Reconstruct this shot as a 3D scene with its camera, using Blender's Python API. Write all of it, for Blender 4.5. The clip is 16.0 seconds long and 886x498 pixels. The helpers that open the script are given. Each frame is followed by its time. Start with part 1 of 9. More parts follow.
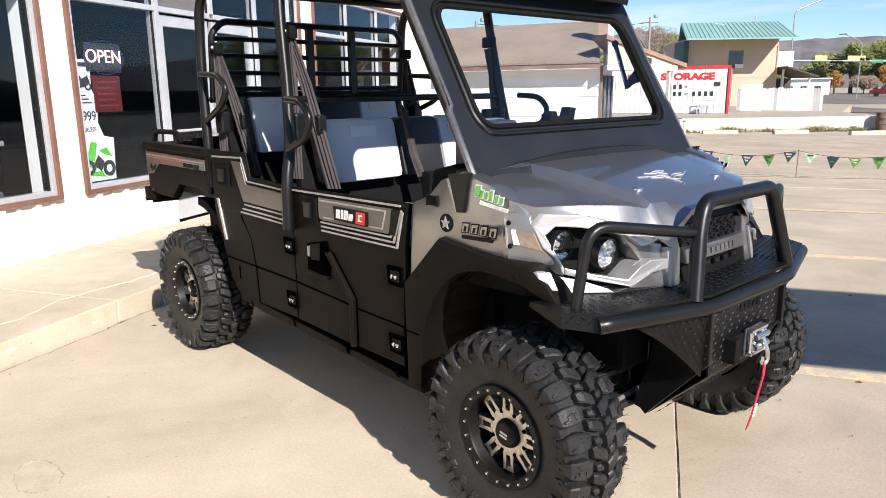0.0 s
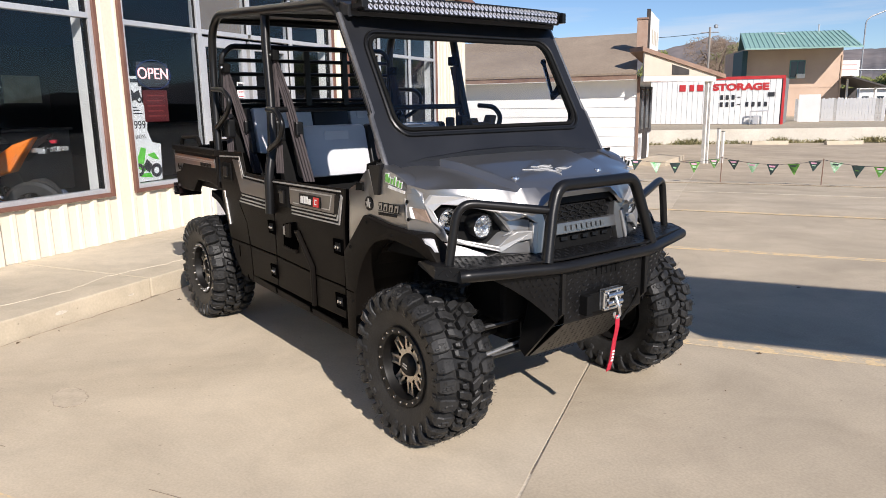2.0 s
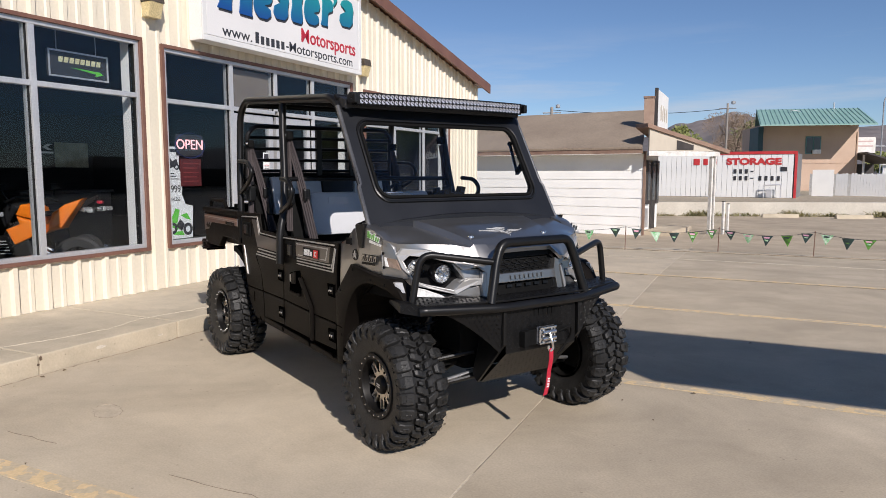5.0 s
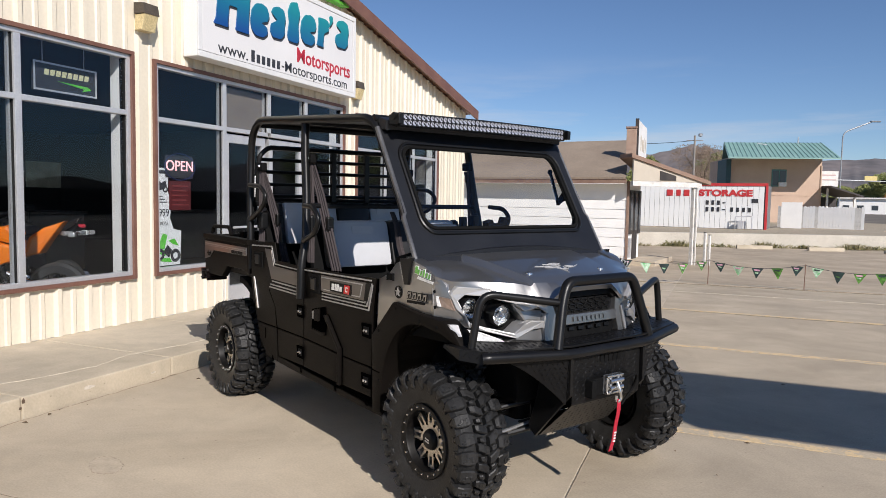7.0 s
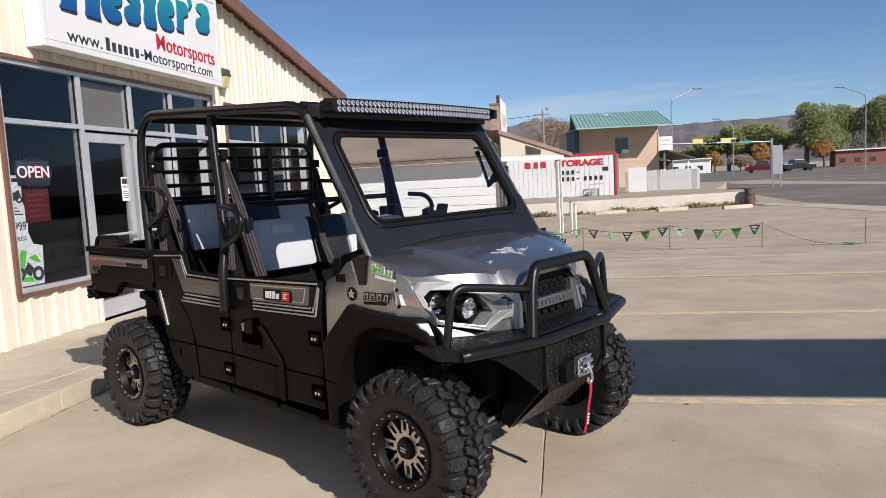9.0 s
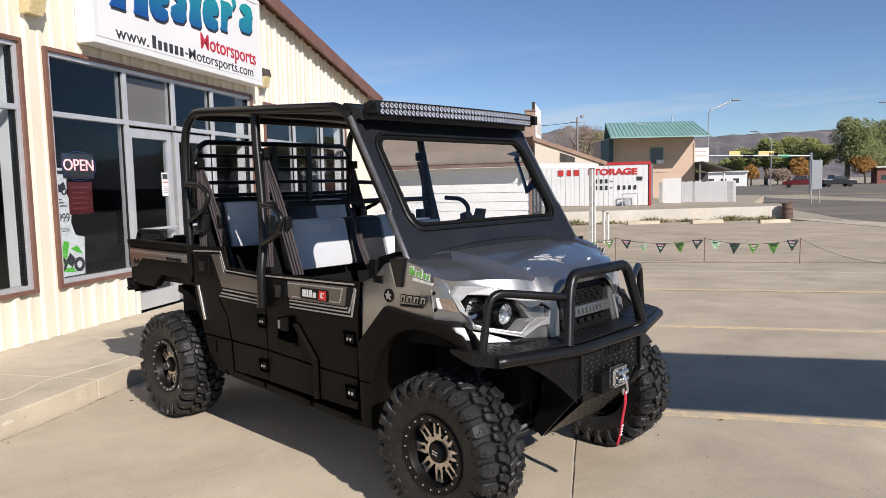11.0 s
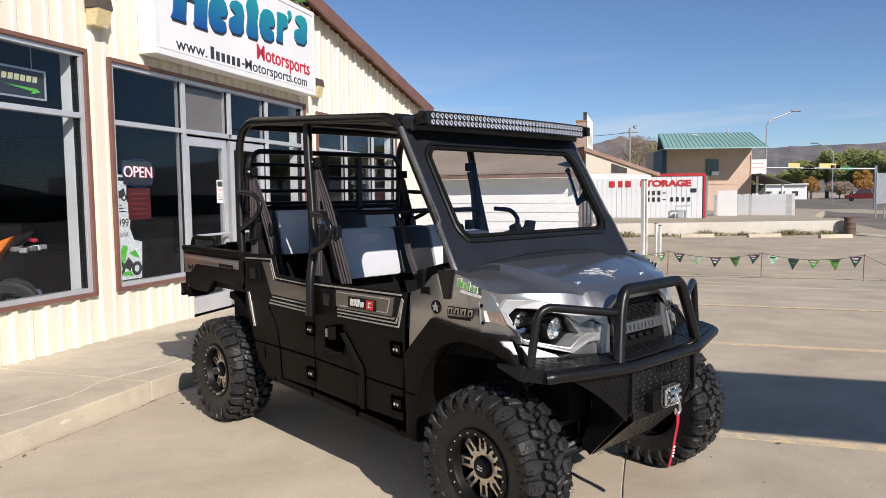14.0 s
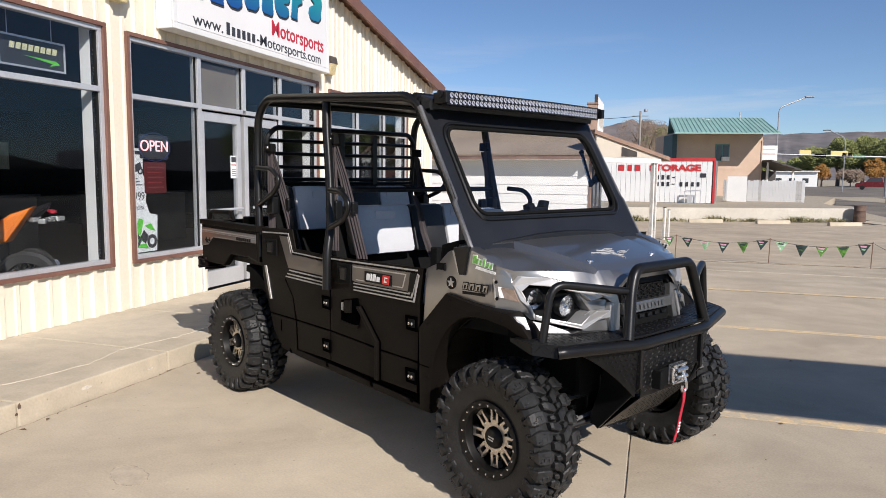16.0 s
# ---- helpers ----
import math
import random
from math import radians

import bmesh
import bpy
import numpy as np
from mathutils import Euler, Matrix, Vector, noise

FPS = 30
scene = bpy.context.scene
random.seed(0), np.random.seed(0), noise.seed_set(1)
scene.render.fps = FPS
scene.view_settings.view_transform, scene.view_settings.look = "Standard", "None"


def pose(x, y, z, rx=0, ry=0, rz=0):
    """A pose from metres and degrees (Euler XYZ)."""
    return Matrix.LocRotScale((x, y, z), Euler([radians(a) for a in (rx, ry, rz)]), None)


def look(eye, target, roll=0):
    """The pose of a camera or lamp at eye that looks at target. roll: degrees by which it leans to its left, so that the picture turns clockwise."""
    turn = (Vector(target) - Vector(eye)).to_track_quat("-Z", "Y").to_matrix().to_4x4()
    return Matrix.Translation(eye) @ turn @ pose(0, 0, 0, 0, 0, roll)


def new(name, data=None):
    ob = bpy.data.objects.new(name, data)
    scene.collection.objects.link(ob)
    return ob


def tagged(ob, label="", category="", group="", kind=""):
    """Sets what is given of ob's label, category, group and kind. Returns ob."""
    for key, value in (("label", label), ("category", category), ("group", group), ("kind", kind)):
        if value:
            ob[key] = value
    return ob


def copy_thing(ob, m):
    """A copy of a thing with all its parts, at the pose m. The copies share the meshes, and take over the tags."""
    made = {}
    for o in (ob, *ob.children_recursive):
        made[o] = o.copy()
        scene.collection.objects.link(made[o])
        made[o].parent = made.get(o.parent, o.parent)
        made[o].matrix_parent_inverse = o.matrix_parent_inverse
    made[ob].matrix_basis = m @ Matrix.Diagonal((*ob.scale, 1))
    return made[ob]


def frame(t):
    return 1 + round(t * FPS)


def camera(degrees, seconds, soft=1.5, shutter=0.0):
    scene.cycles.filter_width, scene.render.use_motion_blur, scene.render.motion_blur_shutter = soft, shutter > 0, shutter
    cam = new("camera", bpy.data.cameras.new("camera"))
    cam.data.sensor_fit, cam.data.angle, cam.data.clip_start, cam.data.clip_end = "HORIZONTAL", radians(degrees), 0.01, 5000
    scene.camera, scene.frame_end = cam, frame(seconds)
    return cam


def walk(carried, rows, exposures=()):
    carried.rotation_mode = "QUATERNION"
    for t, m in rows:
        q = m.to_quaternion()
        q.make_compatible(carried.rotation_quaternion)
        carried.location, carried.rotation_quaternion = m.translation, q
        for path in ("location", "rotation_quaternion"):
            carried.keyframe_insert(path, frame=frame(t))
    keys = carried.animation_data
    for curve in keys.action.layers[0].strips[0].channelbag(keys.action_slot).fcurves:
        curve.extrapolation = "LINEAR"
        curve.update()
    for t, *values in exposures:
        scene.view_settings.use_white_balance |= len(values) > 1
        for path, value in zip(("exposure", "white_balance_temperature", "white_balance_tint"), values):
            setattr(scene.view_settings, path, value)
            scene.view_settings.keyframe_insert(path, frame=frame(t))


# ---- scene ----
cam = camera(64.4, 16.0, soft=0.5, shutter=0.0)
PATH = [
    (0, (2.441, -2.193, 1.362), (0.991, -0.887, 0.925), -0.7),
    (0.5, (2.663, -2.176, 1.366), (1.125, -0.957, 0.982), -2.3),
    (1, (2.911, -2.06, 1.344), (1.385, -0.836, 0.927), -1.4),
    (1.5, (3.098, -2.107, 1.355), (1.536, -0.905, 1.02), -3.4),
    (2, (3.309, -2.203, 1.351), (1.744, -1.025, 0.947), -0.9),
    (2.5, (3.534, -2.241, 1.369), (1.892, -1.135, 1.081), -1.1),
    (3, (3.756, -2.205, 1.357), (2.073, -1.173, 1.036), -1.9),
    (3.5, (3.9, -2.25, 1.373), (2.253, -1.143, 1.124), -2.8),
    (4, (4.026, -2.415, 1.359), (2.31, -1.414, 1.126), -2.8),
    (4.5, (4.107, -2.456, 1.382), (2.445, -1.368, 1.147), 0.3),
    (4.7, (4.093, -2.408, 1.376), (2.452, -1.287, 1.154), 0.1),
    (6.8, (3.587, -2.585, 1.389), (2.008, -1.376, 1.173), 0.8),
    (7, (3.514, -2.546, 1.389), (1.939, -1.322, 1.247), 1.0),
    (7.5, (3.332, -2.48, 1.394), (1.795, -1.203, 1.303), 0.9),
    (8, (3.236, -2.492, 1.402), (1.698, -1.219, 1.281), -0.6),
    (8.5, (3.136, -2.602, 1.402), (1.723, -1.195, 1.251), -3.6),
    (9, (3.065, -2.706, 1.419), (1.764, -1.2, 1.223), -3.0),
    (9.2, (3.046, -2.719, 1.423), (1.706, -1.245, 1.241), -3.7),
    (11.3, (3.033, -2.735, 1.42), (1.678, -1.275, 1.244), -0.8),
    (11.5, (3.025, -2.726, 1.427), (1.672, -1.263, 1.253), -0.5),
    (12, (3.016, -2.722, 1.423), (1.634, -1.29, 1.228), -0.3),
    (12.5, (3.02, -2.722, 1.423), (1.628, -1.297, 1.239), -0.3),
    (13, (3.013, -2.727, 1.423), (1.589, -1.332, 1.263), -1.3),
    (13.5, (3.023, -2.731, 1.425), (1.547, -1.39, 1.27), -1.3),
    (14, (3.016, -2.715, 1.428), (1.555, -1.357, 1.276), -0.6),
    (14.5, (3.015, -2.722, 1.427), (1.605, -1.311, 1.279), -0.6),
    (15, (3.027, -2.778, 1.425), (1.552, -1.436, 1.272), -1.0),
    (15.5, (3.02, -2.789, 1.426), (1.513, -1.487, 1.25), -0.4),
    (16, (3.047, -2.801, 1.419), (1.577, -1.46, 1.212), 0.5),
]
EXPOSURE = [(0, 0.74, 6380, 12), (0.5, 0.70, 6400, 12), (1.5, 0.40, 6440, 12), (2.5, 0.24, 6470, 13), (3.5, -0.01, 6440, 13), (4.7, -0.07, 6420, 13),
            (6.8, -0.03, 6340, 12), (8.0, -0.03, 6360, 12), (9.0, 0.04, 6380, 12), (12.5, 0.14, 6390, 12), (16, 0.14, 6390, 12)]
walk(cam, [(t, look(eye, target, roll)) for t, eye, target, roll in PATH], EXPOSURE)

# ---- world, sun, exposure ----
SUN = Vector((1.5, -0.34, 1.0)).normalized()
world = bpy.data.worlds.new("world")
scene.world = world
world.use_nodes = True
wn = world.node_tree.nodes
sky = wn.new("ShaderNodeTexSky")
sky.sky_type, sky.sun_disc = "NISHITA", False
sky.sun_elevation, sky.sun_rotation = radians(33.0), radians(102.8)
sky.altitude, sky.air_density, sky.dust_density, sky.ozone_density = 1900, 1.05, 0.10, 4.0
# thin high cloud low over the horizon
wl = world.node_tree.links
wtc, wmap, wno, wsep, wband, wcut, wmul, wmix = (wn.new(n) for n in ("ShaderNodeTexCoord", "ShaderNodeMapping", "ShaderNodeTexNoise", "ShaderNodeSeparateXYZ", "ShaderNodeValToRGB", "ShaderNodeMapRange", "ShaderNodeMath", "ShaderNodeMixRGB"))
wmap.inputs["Scale"].default_value = (1.6, 1.6, 16.0)
wno.inputs["Scale"].default_value, wno.inputs["Detail"].default_value, wno.inputs["Roughness"].default_value = 1.6, 8, 0.6
wl.new(wtc.outputs["Generated"], wmap.inputs["Vector"])
wl.new(wmap.outputs["Vector"], wno.inputs["Vector"])
wl.new(wtc.outputs["Generated"], wsep.inputs[0])
wl.new(wsep.outputs[2], wband.inputs["Fac"])
el = wband.color_ramp.elements
el[0].position, el[0].color = 0.02, (0.5, 0.5, 0.5, 1)
el[1].position, el[1].color = 0.20, (0, 0, 0, 1)
mid = el.new(0.09)
mid.color = (1, 1, 1, 1)
wcut.inputs["From Min"].default_value, wcut.inputs["From Max"].default_value = 0.52, 0.90
wl.new(wno.outputs["Fac"], wcut.inputs["Value"])
wmul.operation = "MULTIPLY"
wl.new(wband.outputs["Color"], wmul.inputs[0])
wl.new(wcut.outputs["Result"], wmul.inputs[1])
wl.new(wmul.outputs[0], wmix.inputs["Fac"])
wtint = wn.new("ShaderNodeMixRGB")
wtint.blend_type, wtint.inputs["Fac"].default_value, wtint.inputs["Color2"].default_value = "MULTIPLY", 1.0, (1.06, 1.09, 1.15, 1)
wl.new(sky.outputs[0], wtint.inputs["Color1"])
wl.new(wtint.outputs["Color"], wmix.inputs["Color1"])
wmix.inputs["Color2"].default_value = (7.6, 7.9, 8.4, 1)
wl.new(wmix.outputs["Color"], wn["Background"].inputs[0])
wn["Background"].inputs[1].default_value = 0.082
sun = new("sun", bpy.data.lights.new("sun", "SUN"))
sun.data.energy, sun.data.angle, sun.data.color = 5.35, radians(0.5), (1.0, 0.935, 0.86)
sun.matrix_world = look(SUN * 30, (0, 0, 0))
scene.view_settings.exposure = 0.0


# ---- building helpers ----
def link(bm, name, mat, parent=None, label="", smooth=False, m=None):
    """One bmesh becomes one mesh object, under a parent if given."""
    bmesh.ops.recalc_face_normals(bm, faces=bm.faces)
    me = bpy.data.meshes.new(name)
    if smooth:
        for f in bm.faces:
            f.smooth = True
    bm.to_mesh(me)
    bm.free()
    if mat:
        me.materials.append(mat)
    ob = new(name, me)
    if smooth:
        me.set_sharp_from_angle(angle=radians(38))
    if parent:
        ob.parent = parent
    if m is not None:
        ob.matrix_basis = m
    if label:
        tagged(ob, label)
    return ob


def part(name, bm, material, parent, label="", smooth=False):
    return link(bm, name, material, parent, label, smooth)


def thing(name, m, label, category, group="", kind=""):
    ob = new(name)
    ob.empty_display_size = 0.1
    ob.matrix_basis = m
    return tagged(ob, label, category, group, kind)


def structure(name, bm, mat, label="", m=None, smooth=False):
    return tagged(link(bm, name, mat, None, label, smooth, m), kind="structure")


def B():
    return bmesh.new()


def box(bm, x0, y0, z0, x1, y1, z1, bevel=0.0):
    r = bmesh.ops.create_cube(bm, size=1.0)
    for v in r["verts"]:
        v.co = Vector(((x0 + x1) / 2 + v.co.x * (x1 - x0), (y0 + y1) / 2 + v.co.y * (y1 - y0), (z0 + z1) / 2 + v.co.z * (z1 - z0)))
    if bevel:
        es = list({e for v in r["verts"] for e in v.link_edges})
        bmesh.ops.bevel(bm, geom=es, offset=bevel, segments=2, affect="EDGES", profile=0.6)
    return bm


AX = {"x": (1, 2, 0), "y": (0, 2, 1), "z": (0, 1, 2)}


def prism(bm, pts, axis, a, b, bevel=0.0):
    """A polygon, given in the two other axes, from a to b along an axis."""
    i, j, k = AX[axis]
    rings = []
    for w in (a, b):
        ring = []
        for p in pts:
            co = [0, 0, 0]
            co[i], co[j], co[k] = p[0], p[1], w
            ring.append(bm.verts.new(co))
        rings.append(ring)
    n = len(pts)
    fs = [bm.faces.new(rings[0]), bm.faces.new(rings[1][::-1])]
    for q in range(n):
        fs.append(bm.faces.new((rings[0][q], rings[0][(q + 1) % n], rings[1][(q + 1) % n], rings[1][q])))
    bmesh.ops.recalc_face_normals(bm, faces=fs)
    if bevel:
        es = list({e for f in fs[:2] for e in f.edges})
        bmesh.ops.bevel(bm, geom=es, offset=bevel, segments=2, affect="EDGES", profile=0.6, clamp_overlap=True)
    return bm


def rounded(pts, r, n=5, closed=False):
    """Round the corners of a polyline."""
    pts = [Vector(p) for p in pts]
    out = []
    m = len(pts)
    for i, p in enumerate(pts):
        if not closed and i in (0, m - 1):
            out.append(p)
            continue
        a, b = pts[i - 1], pts[(i + 1) % m]
        da, db = (a - p), (b - p)
        k = min(r, da.length * 0.48, db.length * 0.48)
        s, e = p + da.normalized() * k, p + db.normalized() * k
        for q in range(n + 1):
            t = q / n
            out.append((1 - t) ** 2 * s + 2 * t * (1 - t) * p + t * t * e)
    return out


def tube(bm, pts, r, seg=10, closed=False, flat=None):
    """A round tube along points; flat=(a, b): an oval of those half-sizes."""
    pts = [Vector(p) for p in pts]
    n = len(pts)
    tang = []
    for i in range(n):
        a = pts[i - 1] if (i or closed) else pts[0]
        b = pts[(i + 1) % n] if (i < n - 1 or closed) else pts[-1]
        tang.append((b - a).normalized())
    up = Vector((0, 0, 1)) if abs(tang[0].z) < 0.9 else Vector((1, 0, 0))
    side = tang[0].cross(up).normalized()
    rings = []
    for i in range(n):
        side = (side - tang[i] * side.dot(tang[i])).normalized()
        nor = tang[i].cross(side)
        ra, rb = flat if flat else (r, r)
        rings.append([bm.verts.new(pts[i] + side * math.cos(2 * math.pi * q / seg) * ra + nor * math.sin(2 * math.pi * q / seg) * rb) for q in range(seg)])
    for i in range(n if closed else n - 1):
        a, b = rings[i], rings[(i + 1) % n]
        for q in range(seg):
            bm.faces.new((a[q], a[(q + 1) % seg], b[(q + 1) % seg], b[q]))
    if not closed:
        bm.faces.new(rings[0][::-1])
        bm.faces.new(rings[-1])
    return bm


def lathe(bm, prof, seg=40, axis="y", c=(0, 0, 0), close=False, caps=True):
    """Turn a profile of (radius, along) round an axis through c."""
    i, j, k = AX[axis]
    rings = []
    for rad, al in prof:
        ring = []
        for q in range(seg):
            a = 2 * math.pi * q / seg
            co = [0, 0, 0]
            co[i], co[j], co[k] = c[i] + rad * math.cos(a), c[j] + rad * math.sin(a), c[k] + al
            ring.append(bm.verts.new(co))
        rings.append(ring)
    pairs = list(zip(rings, rings[1:])) + ([(rings[-1], rings[0])] if close else [])
    for a, b in pairs:
        for q in range(seg):
            bm.faces.new((a[q], a[(q + 1) % seg], b[(q + 1) % seg], b[q]))
    if not close and caps:
        if prof[0][0] > 1e-6:
            bm.faces.new(rings[0])
        if prof[-1][0] > 1e-6:
            bm.faces.new(rings[-1][::-1])
    bmesh.ops.remove_doubles(bm, verts=bm.verts, dist=1e-6)
    return bm


def grid(bm, rows, thick=None):
    """A sheet through rows of points; thick: a shift for a second skin that closes it to a shell."""
    vs = [[bm.verts.new(p) for p in row] for row in rows]
    for a, b in zip(vs, vs[1:]):
        for q in range(len(a) - 1):
            bm.faces.new((a[q], a[q + 1], b[q + 1], b[q]))
    if thick is not None:
        d = Vector(thick)
        ws = [[bm.verts.new(Vector(p) + d) for p in row] for row in rows]
        for a, b in zip(ws, ws[1:]):
            for q in range(len(a) - 1):
                bm.faces.new((a[q], b[q], b[q + 1], a[q + 1]))
        rim = vs[0][:-1] + [r[-1] for r in vs[:-1]] + vs[-1][:0:-1] + [r[0] for r in vs[:0:-1]]
        rim2 = ws[0][:-1] + [r[-1] for r in ws[:-1]] + ws[-1][:0:-1] + [r[0] for r in ws[:0:-1]]
        for q in range(len(rim)):
            bm.faces.new((rim[q], rim[(q + 1) % len(rim)], rim2[(q + 1) % len(rim)], rim2[q]))
    return bm


def moved(bm, m):
    bmesh.ops.transform(bm, matrix=m, verts=bm.verts)
    return bm


def lettering(text, size, m, mat, name="lettering", parent=None, depth=0.002, squeeze=1.0, label="", bold=0.0):
    """Words in the built-in font as a mesh, centred at m, facing its +z."""
    cu = bpy.data.curves.new("text", "FONT")
    cu.body, cu.size, cu.extrude, cu.align_x, cu.align_y = text, size, depth, "CENTER", "CENTER"
    cu.offset = bold * size
    ob = bpy.data.objects.new("text", cu)
    scene.collection.objects.link(ob)
    me = bpy.data.meshes.new_from_object(ob.evaluated_get(bpy.context.evaluated_depsgraph_get()))
    bpy.data.objects.remove(ob)
    bpy.data.curves.remove(cu)
    me.materials.clear()
    me.materials.append(mat)
    me.transform(m @ Matrix.Diagonal((squeeze, 1, 1, 1)))
    out = new(name, me)
    if parent:
        out.parent = parent
    if label:
        tagged(out, label)
    return out


# ---- materials ----
def surf(name, c1, c2=None, scale=6.0, rough=0.5, metal=0.0, bump=0.0, bscale=60.0, coat=0.0, rvar=0.1, spec=0.5, fine=0.25, fscale=None):
    """A surface with large stains (c1 to c2), fine grain, uneven gloss and fine relief, in metres."""
    m = bpy.data.materials.new(name)
    m.use_nodes = True
    nt, nodes = m.node_tree, m.node_tree.nodes
    p = nodes["Principled BSDF"]
    tc = nodes.new("ShaderNodeTexCoord")
    big = nodes.new("ShaderNodeTexNoise")
    big.inputs["Scale"].default_value, big.inputs["Detail"].default_value, big.inputs["Roughness"].default_value = scale, 5, 0.6
    nt.links.new(tc.outputs["Object"], big.inputs["Vector"])
    small = nodes.new("ShaderNodeTexNoise")
    small.inputs["Scale"].default_value, small.inputs["Detail"].default_value = fscale or bscale, 3
    nt.links.new(tc.outputs["Object"], small.inputs["Vector"])
    ramp = nodes.new("ShaderNodeValToRGB")
    ramp.color_ramp.elements[0].position, ramp.color_ramp.elements[1].position = 0.35, 0.68
    ramp.color_ramp.elements[0].color, ramp.color_ramp.elements[1].color = (*c1, 1), (*(c2 or c1), 1)
    nt.links.new(big.outputs["Fac"], ramp.inputs["Fac"])
    mul = nodes.new("ShaderNodeMixRGB")
    mul.blend_type = "MULTIPLY"
    mul.inputs["Fac"].default_value = 1.0
    gr = nodes.new("ShaderNodeMapRange")
    gr.inputs["From Min"].default_value, gr.inputs["From Max"].default_value = 0.3, 0.7
    gr.inputs["To Min"].default_value, gr.inputs["To Max"].default_value = 1 - fine, 1 + fine * 0.4
    nt.links.new(small.outputs["Fac"], gr.inputs["Value"])
    nt.links.new(ramp.outputs["Color"], mul.inputs["Color1"])
    nt.links.new(gr.outputs["Result"], mul.inputs["Color2"])
    nt.links.new(mul.outputs["Color"], p.inputs["Base Color"])
    rr = nodes.new("ShaderNodeMapRange")
    rr.inputs["To Min"].default_value, rr.inputs["To Max"].default_value = max(0.02, rough - rvar), min(1, rough + rvar)
    nt.links.new(big.outputs["Fac"], rr.inputs["Value"])
    nt.links.new(rr.outputs["Result"], p.inputs["Roughness"])
    p.inputs["Metallic"].default_value = metal
    p.inputs["Specular IOR Level"].default_value = spec
    p.inputs["Coat Weight"].default_value = coat
    p.inputs["Coat Roughness"].default_value = 0.06
    if bump:
        bp = nodes.new("ShaderNodeBump")
        bp.inputs["Strength"].default_value, bp.inputs["Distance"].default_value = bump, 0.004
        bn = nodes.new("ShaderNodeTexNoise")
        bn.inputs["Scale"].default_value, bn.inputs["Detail"].default_value = bscale, 4
        nt.links.new(tc.outputs["Object"], bn.inputs["Vector"])
        nt.links.new(bn.outputs["Fac"], bp.inputs["Height"])
        nt.links.new(bp.outputs["Normal"], p.inputs["Normal"])
    return m


def glass(name, tint, rough=0.0, least=0.05, power=4.5):
    """Clear sheet glass: light goes through, and mirrors more the flatter one looks along it."""
    m = bpy.data.materials.new(name)
    m.use_nodes = True
    nt, nodes = m.node_tree, m.node_tree.nodes
    nodes.remove(nodes["Principled BSDF"])
    tr, gl, lw, mx = nodes.new("ShaderNodeBsdfTransparent"), nodes.new("ShaderNodeBsdfGlossy"), nodes.new("ShaderNodeLayerWeight"), nodes.new("ShaderNodeMixShader")
    tr.inputs[0].default_value = (*tint, 1)
    gl.inputs["Color"].default_value = (0.84, 0.92, 1.0, 1)
    gl.inputs["Roughness"].default_value = rough
    lw.inputs[0].default_value = 0.5
    pw, ad = nodes.new("ShaderNodeMath"), nodes.new("ShaderNodeMath")
    pw.operation, ad.operation = "POWER", "MULTIPLY_ADD"
    pw.inputs[1].default_value = power
    ad.inputs[1].default_value, ad.inputs[2].default_value = 1 - least, least
    nt.links.new(lw.outputs["Facing"], pw.inputs[0])
    nt.links.new(pw.outputs[0], ad.inputs[0])
    nt.links.new(ad.outputs[0], mx.inputs[0])
    nt.links.new(tr.outputs[0], mx.inputs[1])
    nt.links.new(gl.outputs[0], mx.inputs[2])
    nt.links.new(mx.outputs[0], nodes["Material Output"].inputs[0])
    return m


def worn(m, scale, amount):
    """Add wide blotches and small dark specks to a surface's colour."""
    nt, nodes = m.node_tree, m.node_tree.nodes
    p = nodes["Principled BSDF"]
    src = p.inputs["Base Color"].links[0].from_socket
    tc = nodes.new("ShaderNodeTexCoord")
    no = nodes.new("ShaderNodeTexNoise")
    no.inputs["Scale"].default_value, no.inputs["Detail"].default_value, no.inputs["Roughness"].default_value, no.inputs["Distortion"].default_value = scale, 8, 0.65, 0.6
    nt.links.new(tc.outputs["Object"], no.inputs["Vector"])
    mr = nodes.new("ShaderNodeMapRange")
    mr.inputs["From Min"].default_value, mr.inputs["From Max"].default_value = 0.35, 0.65
    mr.inputs["To Min"].default_value, mr.inputs["To Max"].default_value = 1 - amount, 1 + amount * 0.35
    nt.links.new(no.outputs["Fac"], mr.inputs["Value"])
    mx = nodes.new("ShaderNodeMixRGB")
    mx.blend_type, mx.inputs["Fac"].default_value = "MULTIPLY", 1.0
    nt.links.new(src, mx.inputs["Color1"])
    nt.links.new(mr.outputs["Result"], mx.inputs["Color2"])
    last = mx.outputs["Color"]
    # small dark specks
    vo = nodes.new("ShaderNodeTexVoronoi")
    vo.inputs["Scale"].default_value = 9.0
    nt.links.new(tc.outputs["Object"], vo.inputs["Vector"])
    sp = nodes.new("ShaderNodeMapRange")
    sp.inputs["From Min"].default_value, sp.inputs["From Max"].default_value = 0.03, 0.07
    sp.inputs["To Min"].default_value, sp.inputs["To Max"].default_value = 0.72, 1.0
    nt.links.new(vo.outputs["Distance"], sp.inputs["Value"])
    m2 = nodes.new("ShaderNodeMixRGB")
    m2.blend_type, m2.inputs["Fac"].default_value = "MULTIPLY", 0.6
    nt.links.new(last, m2.inputs["Color1"])
    nt.links.new(sp.outputs["Result"], m2.inputs["Color2"])
    last = m2.outputs["Color"]
    nt.links.new(last, p.inputs["Base Color"])
    return m


